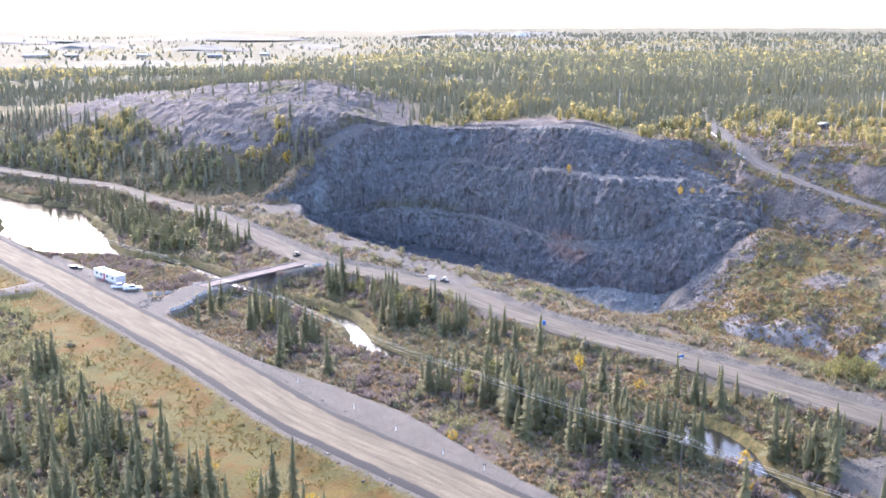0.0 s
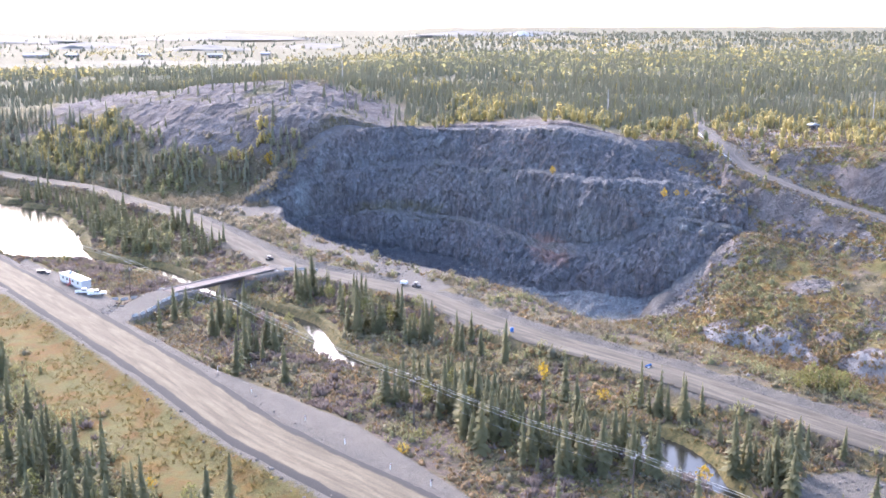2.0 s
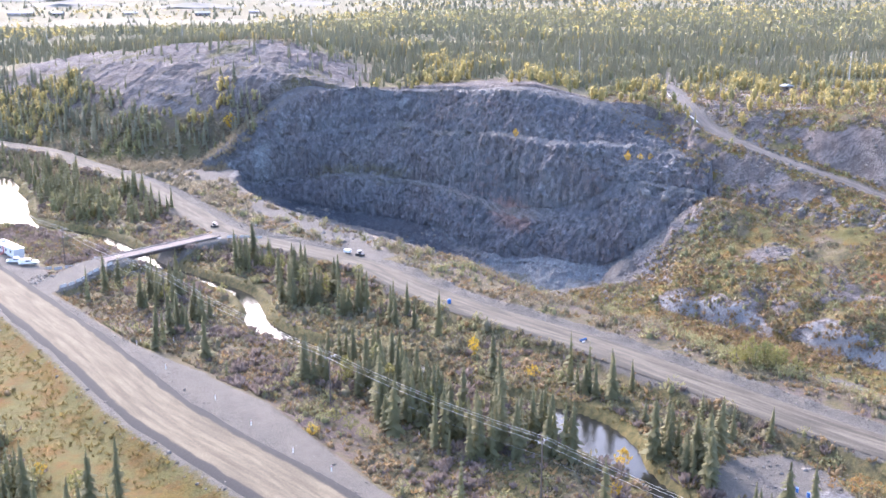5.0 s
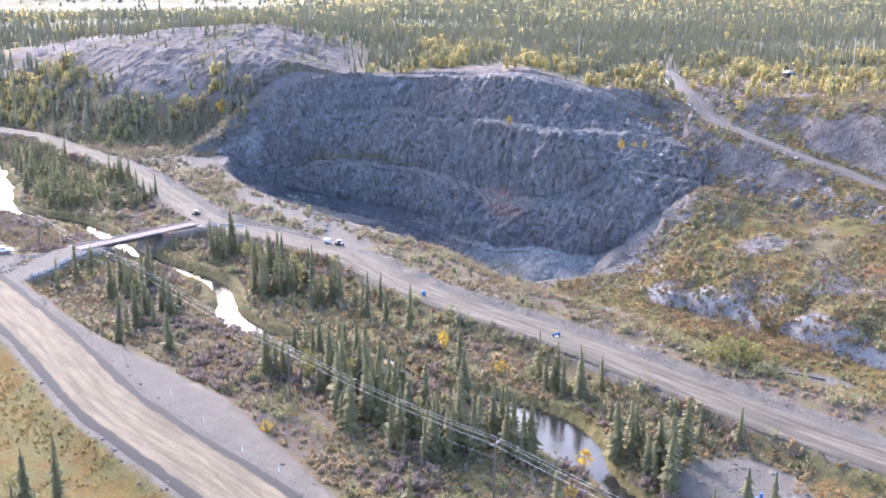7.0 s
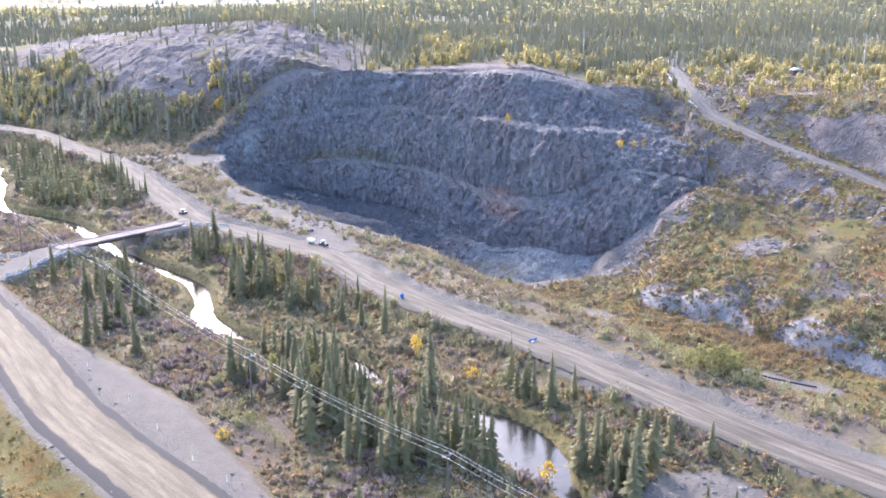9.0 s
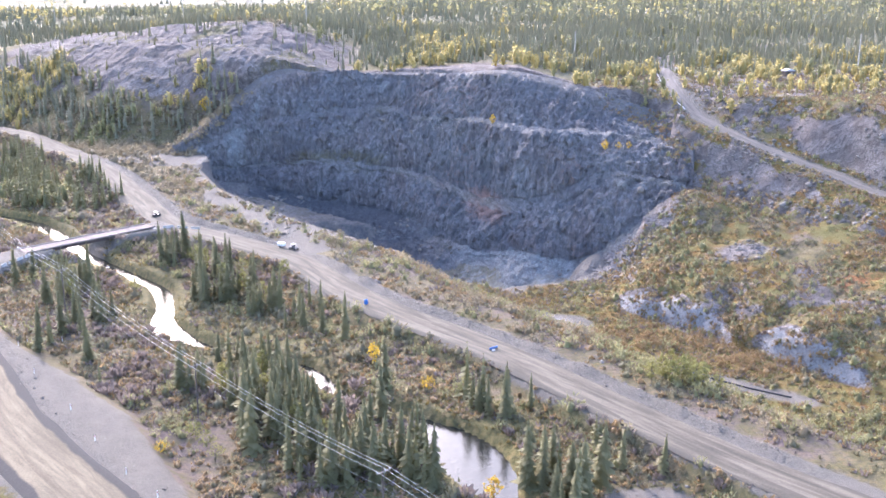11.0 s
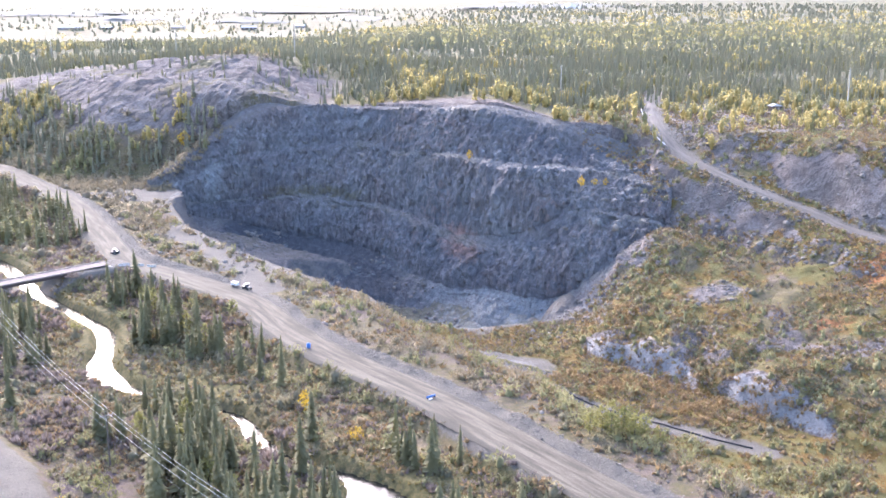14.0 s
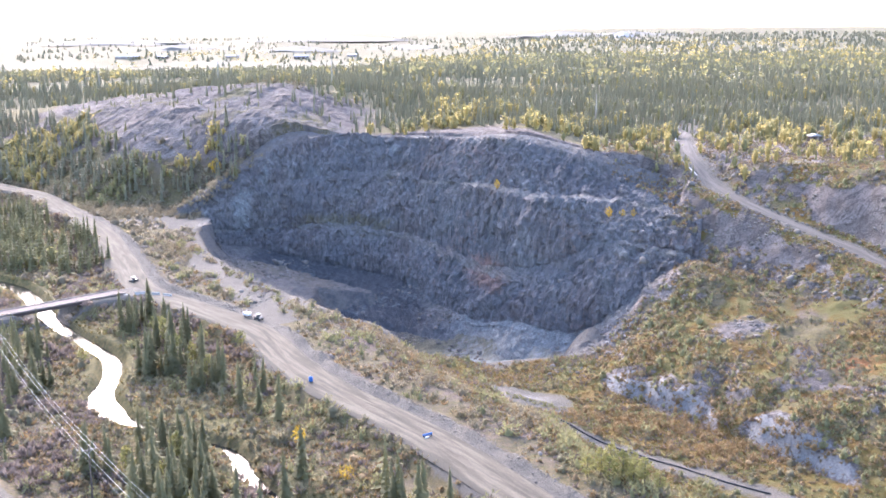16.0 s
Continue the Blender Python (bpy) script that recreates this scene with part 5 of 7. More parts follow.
def leafy_tree(x, y, h, wide, mat, label, group, seed):
    r = np.random.default_rng(seed)
    root = new("birch_tree")
    root.matrix_basis = pose(x, y, float(ground_z(x, y)[0]) - 0.05, 0, 0, r.random() * 360) @ Matrix.Scale(h, 4)
    tagged(root, label, "tree", group)
    cv, cf = leafy_crown(70, 4, r, wide, 0.12, 0.045)
    crown = new("crown", fast_mesh("crown", cv, cf, [mat]))
    tv, tf = trunk_shape(0.9, 0.018, 0.004, 5, 0.015, r)
    trunk = new("trunk", fast_mesh("trunk", tv, tf, [M_BARK]))
    vs, fs = [], []
    for k in range(6):
        a, hh = r.random() * 6.283, 0.25 + 0.09 * k
        e = (0.6 * wide * math.cos(a), 0.6 * wide * math.sin(a), hh + 0.2)
        n = len(vs)
        vs += [(0.008, 0, hh), (-0.005, 0.007, hh), (-0.005, -0.007, hh), e]
        fs += [(n, n + 1, n + 3), (n + 1, n + 2, n + 3), (n + 2, n, n + 3)]
    limbs = new("limbs", fast_mesh("limbs", np.array(vs), np.array(fs), [M_BARK]))
    for ob in (crown, trunk, limbs):
        ob.parent = root


def build_leafy_trees():
    gold = [(35, 255, 5.5, 0.26), (48, 241, 3.6, 0.5), (62, 200, 4.8, 0.34), (58, 184, 3.2, 0.4), (59, 484, 4.2, 0.3), (104, 451, 4.6, 0.36), (109, 450, 3.0, 0.5), (113, 449, 3.2, 0.45), (-80, 536, 8.5, 0.36), (-24, 176, 3.4, 0.5), (-45, 190, 3.0, 0.5), (2, 208, 2.6, 0.5)]
    for k, (x, y, h, w) in enumerate(gold):
        leafy_tree(x, y, h, w, M_GOLD_TREE, "bright golden yellow autumn birch in full leaf", "golden birches", 100 + k)
    tawny = [(97, 187.5, 2.6, 0.75), (100.5, 186.2, 3.0, 0.7), (104, 185, 2.8, 0.75), (107.5, 183.6, 2.4, 0.8), (102.5, 189, 2.2, 0.8)]
    for k, (x, y, h, w) in enumerate(tawny):
        leafy_tree(x, y, h, w, M_TAWNY_TREE, "broad tawny orange willow bush beside the gravel lot", "tawny willows", 300 + k)
    lime = [(94, 241, 5.2, 0.3), (96.5, 243, 5.8, 0.28), (98, 239.5, 5.6, 0.28), (100.5, 241.5, 6.4, 0.26), (102.5, 239, 6.0, 0.27), (104.5, 241, 6.2, 0.27), (98.5, 245, 6.2, 0.28), (102, 244.5, 6.6, 0.25), (107, 238, 5.0, 0.32), (6, 236, 7.5, 0.2), (16, 230, 8.0, 0.2), (25, 218, 7.0, 0.22), (31, 212, 6.5, 0.24), (12, 246, 6.8, 0.22), (-22, 324, 7.5, 0.22), (-14, 312, 7.0, 0.24), (-6, 303, 7.8, 0.2), (1, 296, 6.6, 0.25), (-27, 331, 6.5, 0.26), (-50, 296, 6.4, 0.24), (-66, 186, 6.5, 0.28), (-52, 181, 6.0, 0.3), (-80, 208, 6.2, 0.3), (-36, 183, 5.4, 0.32), (-68, 205, 4.4, 0.55), (-64, 202, 4.0, 0.6), (-74, 210, 4.6, 0.55), (-30, 336, 4.5, 0.5), (-12, 326, 4.2, 0.5), (2, 318, 4.6, 0.45), (-58, 371, 4.0, 0.5),
            (6, 216, 3.4, 0.6), (12, 208, 3.2, 0.6), (9, 212, 3.6, 0.55), (-58, 432, 4.2, 0.5), (-47, 420, 3.6, 0.6), (156, 402, 4.2, 0.5), (-36, 304, 4.0, 0.4)]
    for k, (x, y, h, w) in enumerate(lime):
        leafy_tree(x, y, h, w, M_LIME_TREE, "pale yellow-green leafy aspen sapling on rough ground", "aspen saplings", 200 + k)


build_leafy_trees()


def build_woods():
    # the stand between pond and quarry road, and the slope below the rock hill
    west = [(-215, 548), (-165, 520), (-120, 470), (-88, 436), (-70, 412), (-92, 390), (-126, 408), (-160, 470), (-205, 525)]

    def near_west(x, y):
        free = clearances(x, y)[0]
        return np.where(free, 0.36 * smooth(-1, 5, inside(x, y, west)) * smooth(-0.8, 0.0, fbm(x, y, 14, 2, 8)), 0)

    def slope(x, y):
        free = clearances(x, y)[0]
        foot, top = np.interp(x, FOOT_X, FOOT_Y), np.interp(x, TOP_X, TOP_Y)
        t = (y - foot) / (top - foot)
        band = smooth(0.0, 0.3, t) * (1 - smooth(0.42, 0.72, t - 0.8 * smooth(-240, -280, x) + 0.25 * fbm(x, y, 30, 2, 7))) * (x < -62)
        return np.where(free, 0.21 * band * smooth(-1.3, -0.5, fbm(x, y, 28, 2, 9)), 0)

    a = spread((-225, -66, 385, 552), 1.0, 2.3, near_west)
    b = spread((-330, -60, 490, 700), 1.15, 2.6, slope)
    # the hill spruces take the haze-paled needles, the wood below does not
    for name, xy, mat, label in (("spruce_wood", a, M_SPRUCE, "dense dark green spruce wood between pond and road"), ("hill_spruces", b, M_SPRUCE_HAZED, "grey-green spruces on the slope below the rock hill")):
        h = np.clip(rng.normal(8.6, 2.4, len(xy)), 3, 14)
        strew(name, SPRUCE_MID, xy, h, h * (0.95 + 0.4 * rng.random(len(xy))), [mat, M_BARK], label, "spruce wood")
    g = spread((-330, -60, 490, 640), 1.0, 3.4, lambda x, y: slope(x, y) * 2.4 * smooth(0.0, 0.4, fbm(x, y, 24, 2, 19)))
    h = np.clip(rng.normal(6.0, 1.3, len(g)), 3, 9)
    l = spread((-330, -60, 385, 640), 1.0, 3.6, lambda x, y: 3.0 * np.maximum(slope(x, y), 0.25 * near_west(x, y)) * smooth(-0.3, 0.2, fbm(x, y, 20, 2, 39)))
    hl = np.clip(rng.normal(5.5, 1.3, len(l)), 3, 9)
    strew("lime_wood", LEAFY_FAR, l, hl, hl, [M_LIME, M_BARK], "fading green birches among the spruces", "birch wood")
    strew("golden_wood", LEAFY_FAR, g, h, h, [M_GOLD, M_BARK], "golden and lime autumn birches among spruces", "birch wood")

    # plateau behind the pit
    def forest(x, y):
        top = np.interp(x, TOP_X, TOP_Y)
        f = smooth(6, 40, y - top) * (1 - dome_part(x, y) * 0.93)
        f = f * (1 - 0.95 * blobs(x, y, (48, 815, 72, 40), (197, 530, 9, 14)))
        f = f * (0.45 + 0.55 * smooth(-0.5, 0.1, fbm(x, y, 70, 3, 15)))
        f = f * (1 - smooth(4, -6, plan(4, x, y) - 3) )
        return f * (np.abs(x) < 0.52 * y + 60) * (1 - 0.75 * smooth(100, 135, x) * (1 - smooth(545, 610, y)))

    def tail_flat(x, y):
        return 0.93 * smooth(1480, 1580, y) * smooth(-200, -330, x) * (1 - smooth(1950, 2100, y)) + 0.7 * smooth(2000, 2100, y) * smooth(100, -300, x)

    f1 = spread((-480, 480, 540, 860), 1.0, 3.5, lambda x, y: 0.8 * forest(x, y))
    h = np.clip(rng.normal(7.0, 1.9, len(f1)), 3, 12)
    strew("spruce_forest", SPRUCE_FAR, f1, h, h * (0.85 + 0.4 * rng.random(len(f1))), [M_SPRUCE_HAZED, M_BARK], "wide dark spruce forest on the plateau", "forest")
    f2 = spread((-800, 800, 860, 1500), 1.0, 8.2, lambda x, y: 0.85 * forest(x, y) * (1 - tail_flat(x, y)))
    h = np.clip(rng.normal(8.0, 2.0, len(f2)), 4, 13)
    strew("far_spruce_forest", SPRUCE_TINY, f2, h, h * 1.9, [M_SPRUCE_HAZED], "distant dark spruce forest", "forest")
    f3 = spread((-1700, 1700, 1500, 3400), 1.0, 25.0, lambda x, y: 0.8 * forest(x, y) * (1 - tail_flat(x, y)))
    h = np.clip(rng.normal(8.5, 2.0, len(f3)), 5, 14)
    strew("distant_forest", SPRUCE_TINY, f3, h, h * 3.6, [M_SPRUCE_HAZED], "hazy far spruce forest at the horizon", "forest")

    def golden(x, y):
        top = np.interp(x, TOP_X, TOP_Y)
        f = smooth(4, 16, y - top) * (1 - smooth(60, 130, y - top)) * smooth(-30, 0, x) * 0.6
        f = np.maximum(f, 0.07 * forest(x, y))
        f = np.maximum(f, 0.2 * smooth(112, 130, x) * smooth(455, 475, y) * (y < 600) * (x < 300))
        f = f * (1 - blobs(x, y, (197, 534, 9, 12)))
        return np.where(clearances(x, y)[0], f * smooth(-0.15, 0.35, fbm(x, y, 26, 3, 23)), 0)

    g1 = spread((-420, 420, 460, 900), 0.9, 3.6, golden)
    h = np.clip(rng.normal(5.4, 1.5, len(g1)), 2.5, 9)
    strew("golden_birches", LEAFY_FAR, g1, h, h * 1.1, [M_GOLD, M_BARK], "golden yellow birches behind the quarry rim", "birch wood")
    l1 = spread((-480, 480, 460, 900), 1.0, 5.2, lambda x, y: np.maximum(golden(x, y) * 0.8, 0.26 * forest(x, y) * smooth(-0.3, 0.4, fbm(x, y, 40, 2, 24))))
    h = np.clip(rng.normal(5.0, 1.5, len(l1)), 2.5, 9)
    strew("lime_birches", LEAFY_FAR, l1, h, h * 1.1, [M_LIME, M_BARK], "yellow-green birches behind the quarry rim", "birch wood")
    l2 = spread((-800, 800, 900, 1700), 1.0, 8.0, lambda x, y: 0.34 * forest(x, y) * (1 - tail_flat(x, y)))
    h = np.clip(rng.normal(6.5, 1.5, len(l2)), 3, 9)
    strew("far_lime_birches", LEAFY_TINY, l2, h, h * 1.7, [M_LIME], "distant olive birches mixed in the spruce forest", "birch wood")
    g2 = spread((-900, 900, 900, 2600), 1.0, 7.0, lambda x, y: 0.2 * forest(x, y) * (1 - tail_flat(x, y)) * smooth(0.05, 0.5, fbm(x, y, 90, 3, 29)))
    h = np.clip(rng.normal(7.0, 1.5, len(g2)), 3, 10)
    strew("far_golden_birches", LEAFY_TINY, g2, h, h * 1.4, [M_GOLD], "distant golden birches in the forest", "birch wood")
    # a few small spruces and birches scattered over the bare rock
    d = spread((-230, 20, 545, 720), 0.5, 4.5, lambda x, y: 0.35 * dome_part(x, y) * smooth(-0.1, 0.4, fbm(x, y, 20, 2, 35)))
    h = np.clip(rng.normal(3.6, 1.2, len(d)), 1.5, 7)
    strew("stunted_spruces", SPRUCE_FAR, d, h, h * 1.2, [M_SPRUCE, M_BARK], "stunted spruces rooted in cracks of bare rock", "spruce")
    s = spread((105, 320, 455, 600), 1.0, 4.0, lambda x, y: np.where(clearances(x, y)[0], 0.14 * smooth(-0.2, 0.3, fbm(x, y, 22, 2, 33)), 0))
    h = np.clip(rng.normal(5.0, 1.5, len(s)), 2, 8)
    strew("slope_spruces", SPRUCE_FAR, s, h, h, [M_SPRUCE, M_BARK], "scattered spruces on the rocky slope", "spruce")


build_woods()


def build_shrubs():
    def valley(x, y):
        free, d1, side, d2, side2, dc = clearances(x, y)
        return np.where(free & (side > 0) & (y < 560) & (side2 < 0), 1.0, 0.0)

    def bog(x, y):
        free, d1, side, d2, side2, dc = clearances(x, y)
        return np.where(free & (side < 0), smooth(20, 34, d1 + 8 * fbm(x, y, 20, 2, 55)), 0)

    def east(x, y):
        s = 0.74 * (x - 138) + 0.672 * (y - 316.5)
        free = clearances(x, y)[0]
        steep = np.hypot(ground_z(x + 1.5, y) - ground_z(x - 1.5, y), ground_z(x, y + 1.5) - ground_z(x, y - 1.5)) / 3
        free = free & ((slabs(x) < 0.5) | (s < -2) | (s > 5.5 + 3 * fbm(x, y, 8, 2, 98)))
        return np.where(free, smooth(100, 112, x) * smooth(-4, 3, s) * (1 - smooth(0.7, 1.1, steep)) * (1 - 0.3 * smooth(465, 490, y)), 0)

    def hollow(x, y):
        free, d1, side, d2, side2, dc = clearances(x, y)
        s = 0.74 * (x - 138) + 0.672 * (y - 316.5)
        apron = smooth(-50, -40, s) * (s < 1) * smooth(104, 112, x)
        return np.where(free & (d2 > 10), np.maximum(smooth(0, 8, inside(x, y, BASIN)), apron), 0)

    def verge(x, y):
        free, d1, side, d2, side2, dc = clearances(x, y)
        return np.where(free & (side2 > 0), smooth(9, 13, d2) * (1 - smooth(36, 46, d2)) * (x > -75) * (x < 150) * (y < 460), 0)

    def nz(x, y, size, seed):
        return smooth(-0.25, 0.35, fbm(x, y, size, 2, seed))

    def bank(x, y):
        return smooth(42, 22, plan(2, x, y)) * (x > 5)

    box = (-230, 120, 150, 545)
    t = spread(box, 1.2, 2.0, lambda x, y: 0.75 * valley(x, y) * nz(x, y, 16, 201) * (1 - 0.75 * bank(x, y)) + 0.4 * bog(x, y) * nz(x, y, 18, 202))
    h = np.clip(rng.lognormal(0.15, 0.4, len(t)), 0.4, 2.6)
    strew("willow_scrub", TWIGS, t, h, h * 1.35, [M_TWIG], "mauve-brown leafless willow scrub along the creek", "shrubs")
    o = spread(box, 1.0, 2.2, lambda x, y: (0.6 + 0.3 * bank(x, y)) * valley(x, y) * nz(x, y, 14, 203) + 1.2 * bog(x, y) * nz(x, y, 20, 204) + 0.14 * verge(x, y))
    h = np.clip(rng.lognormal(0.2, 0.45, len(o)), 0.4, 3.4)
    strew("olive_scrub", BUSH, o, h, h * 1.1, [M_OLIVE], "olive-green autumn willow shrubs on wet ground", "shrubs")
    ru = spread(box, 1.2, 2.2, lambda x, y: 0.5 * valley(x, y) * nz(x, y, 12, 205) + 0.10 * bog(x, y) + 0.3 * verge(x, y) * nz(x, y, 10, 206))
    h = np.clip(rng.normal(1.1, 0.35, len(ru)), 0.4, 2)
    strew("russet_scrub", BUSH_LOW, ru, h, h * 1.4, [M_RUSSET], "russet dwarf birch shrubs", "shrubs")
    g = spread(box, 1.6, 3.0, lambda x, y: 0.16 * valley(x, y) * nz(x, y, 18, 207) + 0.6 * bog(x, y) * nz(x, y, 14, 208) + 0.2 * verge(x, y) * nz(x, y, 9, 211))
    h = np.clip(rng.normal(2.3, 0.7, len(g)), 1, 4)
    strew("golden_scrub", BUSH_TALL, g, h, h * 1.0, [M_LIME], "yellow-green willow bushes", "shrubs")

    box = (40, 340, 180, 600)
    o = spread(box, 1.1, 2.3, lambda x, y: 0.42 * east(x, y) * nz(x, y, 15, 221) + 0.38 * hollow(x, y) * nz(x, y, 16, 222))
    h = np.clip(rng.lognormal(-0.1, 0.45, len(o)), 0.35, 2.4)
    strew("hillside_scrub", BUSH, o, h, h * 1.3, [M_OLIVE], "olive and gold shrubs covering the hillside", "shrubs")
    ru = spread(box, 1.1, 2.2, lambda x, y: 0.55 * east(x, y) * nz(x, y, 20, 223) + 0.6 * hollow(x, y) * nz(x, y, 13, 224))
    h = np.clip(rng.normal(0.9, 0.35, len(ru)), 0.35, 2.0)
    strew("hollow_scrub", BUSH_LOW, ru, h, h * 1.35, [M_RUSSET], "orange-brown dwarf birch filling the hollow", "shrubs")
    g = spread(box, 1.3, 2.8, lambda x, y: 0.35 * east(x, y) * nz(x, y, 13, 225) + 0.35 * hollow(x, y) * nz(x, y, 18, 226))
    h = np.clip(rng.lognormal(0.35, 0.4, len(g)), 0.6, 3.4)
    strew("hillside_bushes", BUSH, g, h, h * 1.0, [M_LIME], "olive-gold bushes on the hillside", "shrubs")
    # tan willow bushes along the lip above the pit
    lb = spread((-70, 120, 190, 450), 1.0, 3.0, lambda x, y: 0.85 * verge(x, y) * smooth(-0.15, 0.25, fbm(x, y, 14, 2, 261)) + 0.16 * hollow(x, y) * smooth(30, 14, plan(2, x, y)))
    h = np.clip(rng.lognormal(0.6, 0.35, len(lb)), 0.8, 3.4)
    strew("lip_brush", BUSH_TALL, lb, h, h * 1.1, [M_TAN], "tan and gold willow bushes along the pit edge", "shrubs")
    # an orange thicket in the hollow, paler bushes nearer the road, and bright grass beside the sand
    ob = spread((84, 170, 240, 350), 1.0, 2.0, lambda x, y: 0.75 * hollow(x, y) * blobs(x, y, (112, 328, 22, 9), (135, 312, 18, 8)))
    h = np.clip(rng.lognormal(0.55, 0.3, len(ob)), 0.8, 3.0)
    strew("orange_thicket", BUSH_TALL, ob, h, h * 1.1, [M_RUSSET], "dense orange willow thicket in the hollow", "shrubs")
    yb = spread((84, 190, 215, 310), 1.0, 2.6, lambda x, y: 0.9 * hollow(x, y) * smooth(-0.25, 0.2, fbm(x, y, 15, 2, 262)) * smooth(312, 296, y))
    h = np.clip(rng.lognormal(0.7, 0.35, len(yb)), 0.9, 3.8)
    strew("yellow_brush", BUSH_TALL, yb, h, h * 1.0, [M_LIME], "yellow-green and tan bushes in the hollow", "shrubs")
    gb = spread((70, 96, 332, 362), 1.0, 0.8, lambda x, y: 0.9 * np.exp(-((x - 92.5 + 0.1 * (y - 346)) / 1.2) ** 4) * (y > 336) * (y < 357) + 0.5 * np.exp(-((y - 336) / 2) ** 4 - ((x - 82) / 10) ** 4))
    h = np.clip(rng.lognormal(-0.6, 0.3, len(gb)), 0.25, 1.0)
    strew("bright_grass", TUFT, gb, h, h * 1.7, [M_LIME], "bright yellow-green grass edging a sand patch", "grass")
    # tufts of straw-coloured sedge on the bog and in the hollow
    def sedge(x, y):
        free, d1, side, d2, side2, dc = clearances(x, y)
        return np.where((d1 > 9) & (side < 0) & (d1 < 60), 0.8, np.where((dc > 0.9) & (dc < 14) & (side > 0) & (side2 < 0) & (d1 > apron(x)), 0.55, 0.6 * hollow(x, y)))

    k = spread((-190, 140, 140, 400), 1.0, 1.25, lambda x, y: sedge(x, y) * smooth(-0.5, 0.3, fbm(x, y, 6, 2, 231)))
    h = np.clip(rng.lognormal(-0.75, 0.35, len(k)), 0.2, 1.0)
    strew("sedge_tufts", TUFT, k, h, h * 1.5, [M_STRAW], "straw-coloured sedge tufts on boggy ground", "grass")
    # taller willow thickets on the near bog
    tb = spread((-190, 20, 140, 420), 1.0, 2.5, lambda x, y: bog(x, y) * nz(x, y, 12, 251))
    h = np.clip(rng.lognormal(0.95, 0.3, len(tb)), 1.4, 4.6)
    strew("willow_thicket", BUSH_TALL, tb, h, h * 0.9, [M_LIME], "tall yellow-olive willow thicket on the bog", "shrubs")
    # low heath over all the rough ground
    def heath(x, y):
        s = 0.74 * (x - 138) + 0.672 * (y - 316.5)
        return np.clip(valley(x, y) + hollow(x, y) + east(x, y) + 0.5 * verge(x, y) + 0.6 * bog(x, y), 0, 1) * smooth(-0.7, 0.1, fbm(x, y, 8, 2, 243))

    for name, mat, seed in (("heath", M_OLIVE, 0), ("russet_heath", M_RUSSET, 1), ("grey_heath", M_TWIG, 2)):
        k = spread((-180, 300, 150, 540), 0.9, 2.0, heath)
        h = np.clip(rng.lognormal(-0.45, 0.35, len(k)), 0.3, 1.2)
        strew(name, TUFT, k, h, h * 1.7, [mat], "low autumn heath and dwarf shrubs on rough ground", "heath")
    # brush at the foot of the rock hill and along the quarry rim
    wb = spread((-330, -60, 385, 680), 1.0, 2.8, lambda x, y: np.where(clearances(x, y)[0] & (y > np.interp(x, PIT_ROAD[:, 0], PIT_ROAD[:, 1]) - 90), 0.85 * (1 - dome_part(x, y)) * smooth(-0.6, 0.1, fbm(x, y, 16, 2, 241)), 0))
    h = np.clip(rng.lognormal(0.5, 0.4, len(wb)), 0.6, 4.0)
    strew("wood_brush", BUSH_LOW, wb, h, h * 1.4, [M_TAN], "tawny brush among the spruces", "shrubs")
    f = spread((-260, -55, 470, 580), 1.2, 2.3, lambda x, y: np.where(clearances(x, y)[0], 0.5 * smooth(-26, -12, y - np.interp(x, FOOT_X, FOOT_Y)) * (1 - smooth(14, 40, y - np.interp(x, FOOT_X, FOOT_Y))), 0))
    h = np.clip(rng.normal(2.2, 0.7, len(f)), 0.8, 4)
    strew("brush", BUSH_TALL, f, h, h * 1.1, [M_TAN], "pale autumn brush at the foot of the hill", "shrubs")


build_shrubs()

# ---- built things ----
def part(name, bm, material, parent, label=""):
    """Links a bmesh as one mesh object under a thing or a part."""
    me = bpy.data.meshes.new(name)
    bm.to_mesh(me)
    bm.free()
    me.materials.append(material)
    ob = new(name, me)
    ob.parent = parent
    return tagged(ob, label) if label else ob


def box(sx, sy, sz, x=0, y=0, z=0, bevel=0.0, top=1.0, topy=None):
    """A block on z, tapered to the top, with softened edges."""
    bm = bmesh.new()
    bmesh.ops.create_cube(bm, size=1.0)
    for v in bm.verts:
        k, ky = (top, topy if topy is not None else top) if v.co.z > 0 else (1.0, 1.0)
        v.co = Vector((v.co.x * sx * k + x, v.co.y * sy * ky + y, (v.co.z + 0.5) * sz + z))
    if bevel:
        bmesh.ops.bevel(bm, geom=bm.edges[:], offset=bevel, segments=2, affect="EDGES")
    return bm


def rod(r0, r1, length, x=0, y=0, z=0, sides=10, turn=(0, 0, 0)):
    bm = bmesh.new()
    bmesh.ops.create_cone(bm, cap_ends=True, segments=sides, radius1=r0, radius2=r1, depth=length)
    bmesh.ops.translate(bm, verts=bm.verts, vec=(0, 0, length / 2))
    bm.transform(pose(x, y, z, *turn))
    return bm


def profile(points, width, y=0.0, bevel=0.0):
    """A side outline (x, z) pulled out across y."""
    bm = bmesh.new()
    a = [bm.verts.new((px, y - width / 2, pz)) for px, pz in points]
    b = [bm.verts.new((px, y + width / 2, pz)) for px, pz in points]
    bm.faces.new(a[::-1])
    bm.faces.new(b)
    n = len(points)
    for i in range(n):
        j = (i + 1) % n
        bm.faces.new((a[i], a[j], b[j], b[i]))
    bmesh.ops.recalc_face_normals(bm, faces=bm.faces[:])
    if bevel:
        bmesh.ops.bevel(bm, geom=bm.edges[:], offset=bevel, segments=2, affect="EDGES")
    return bm


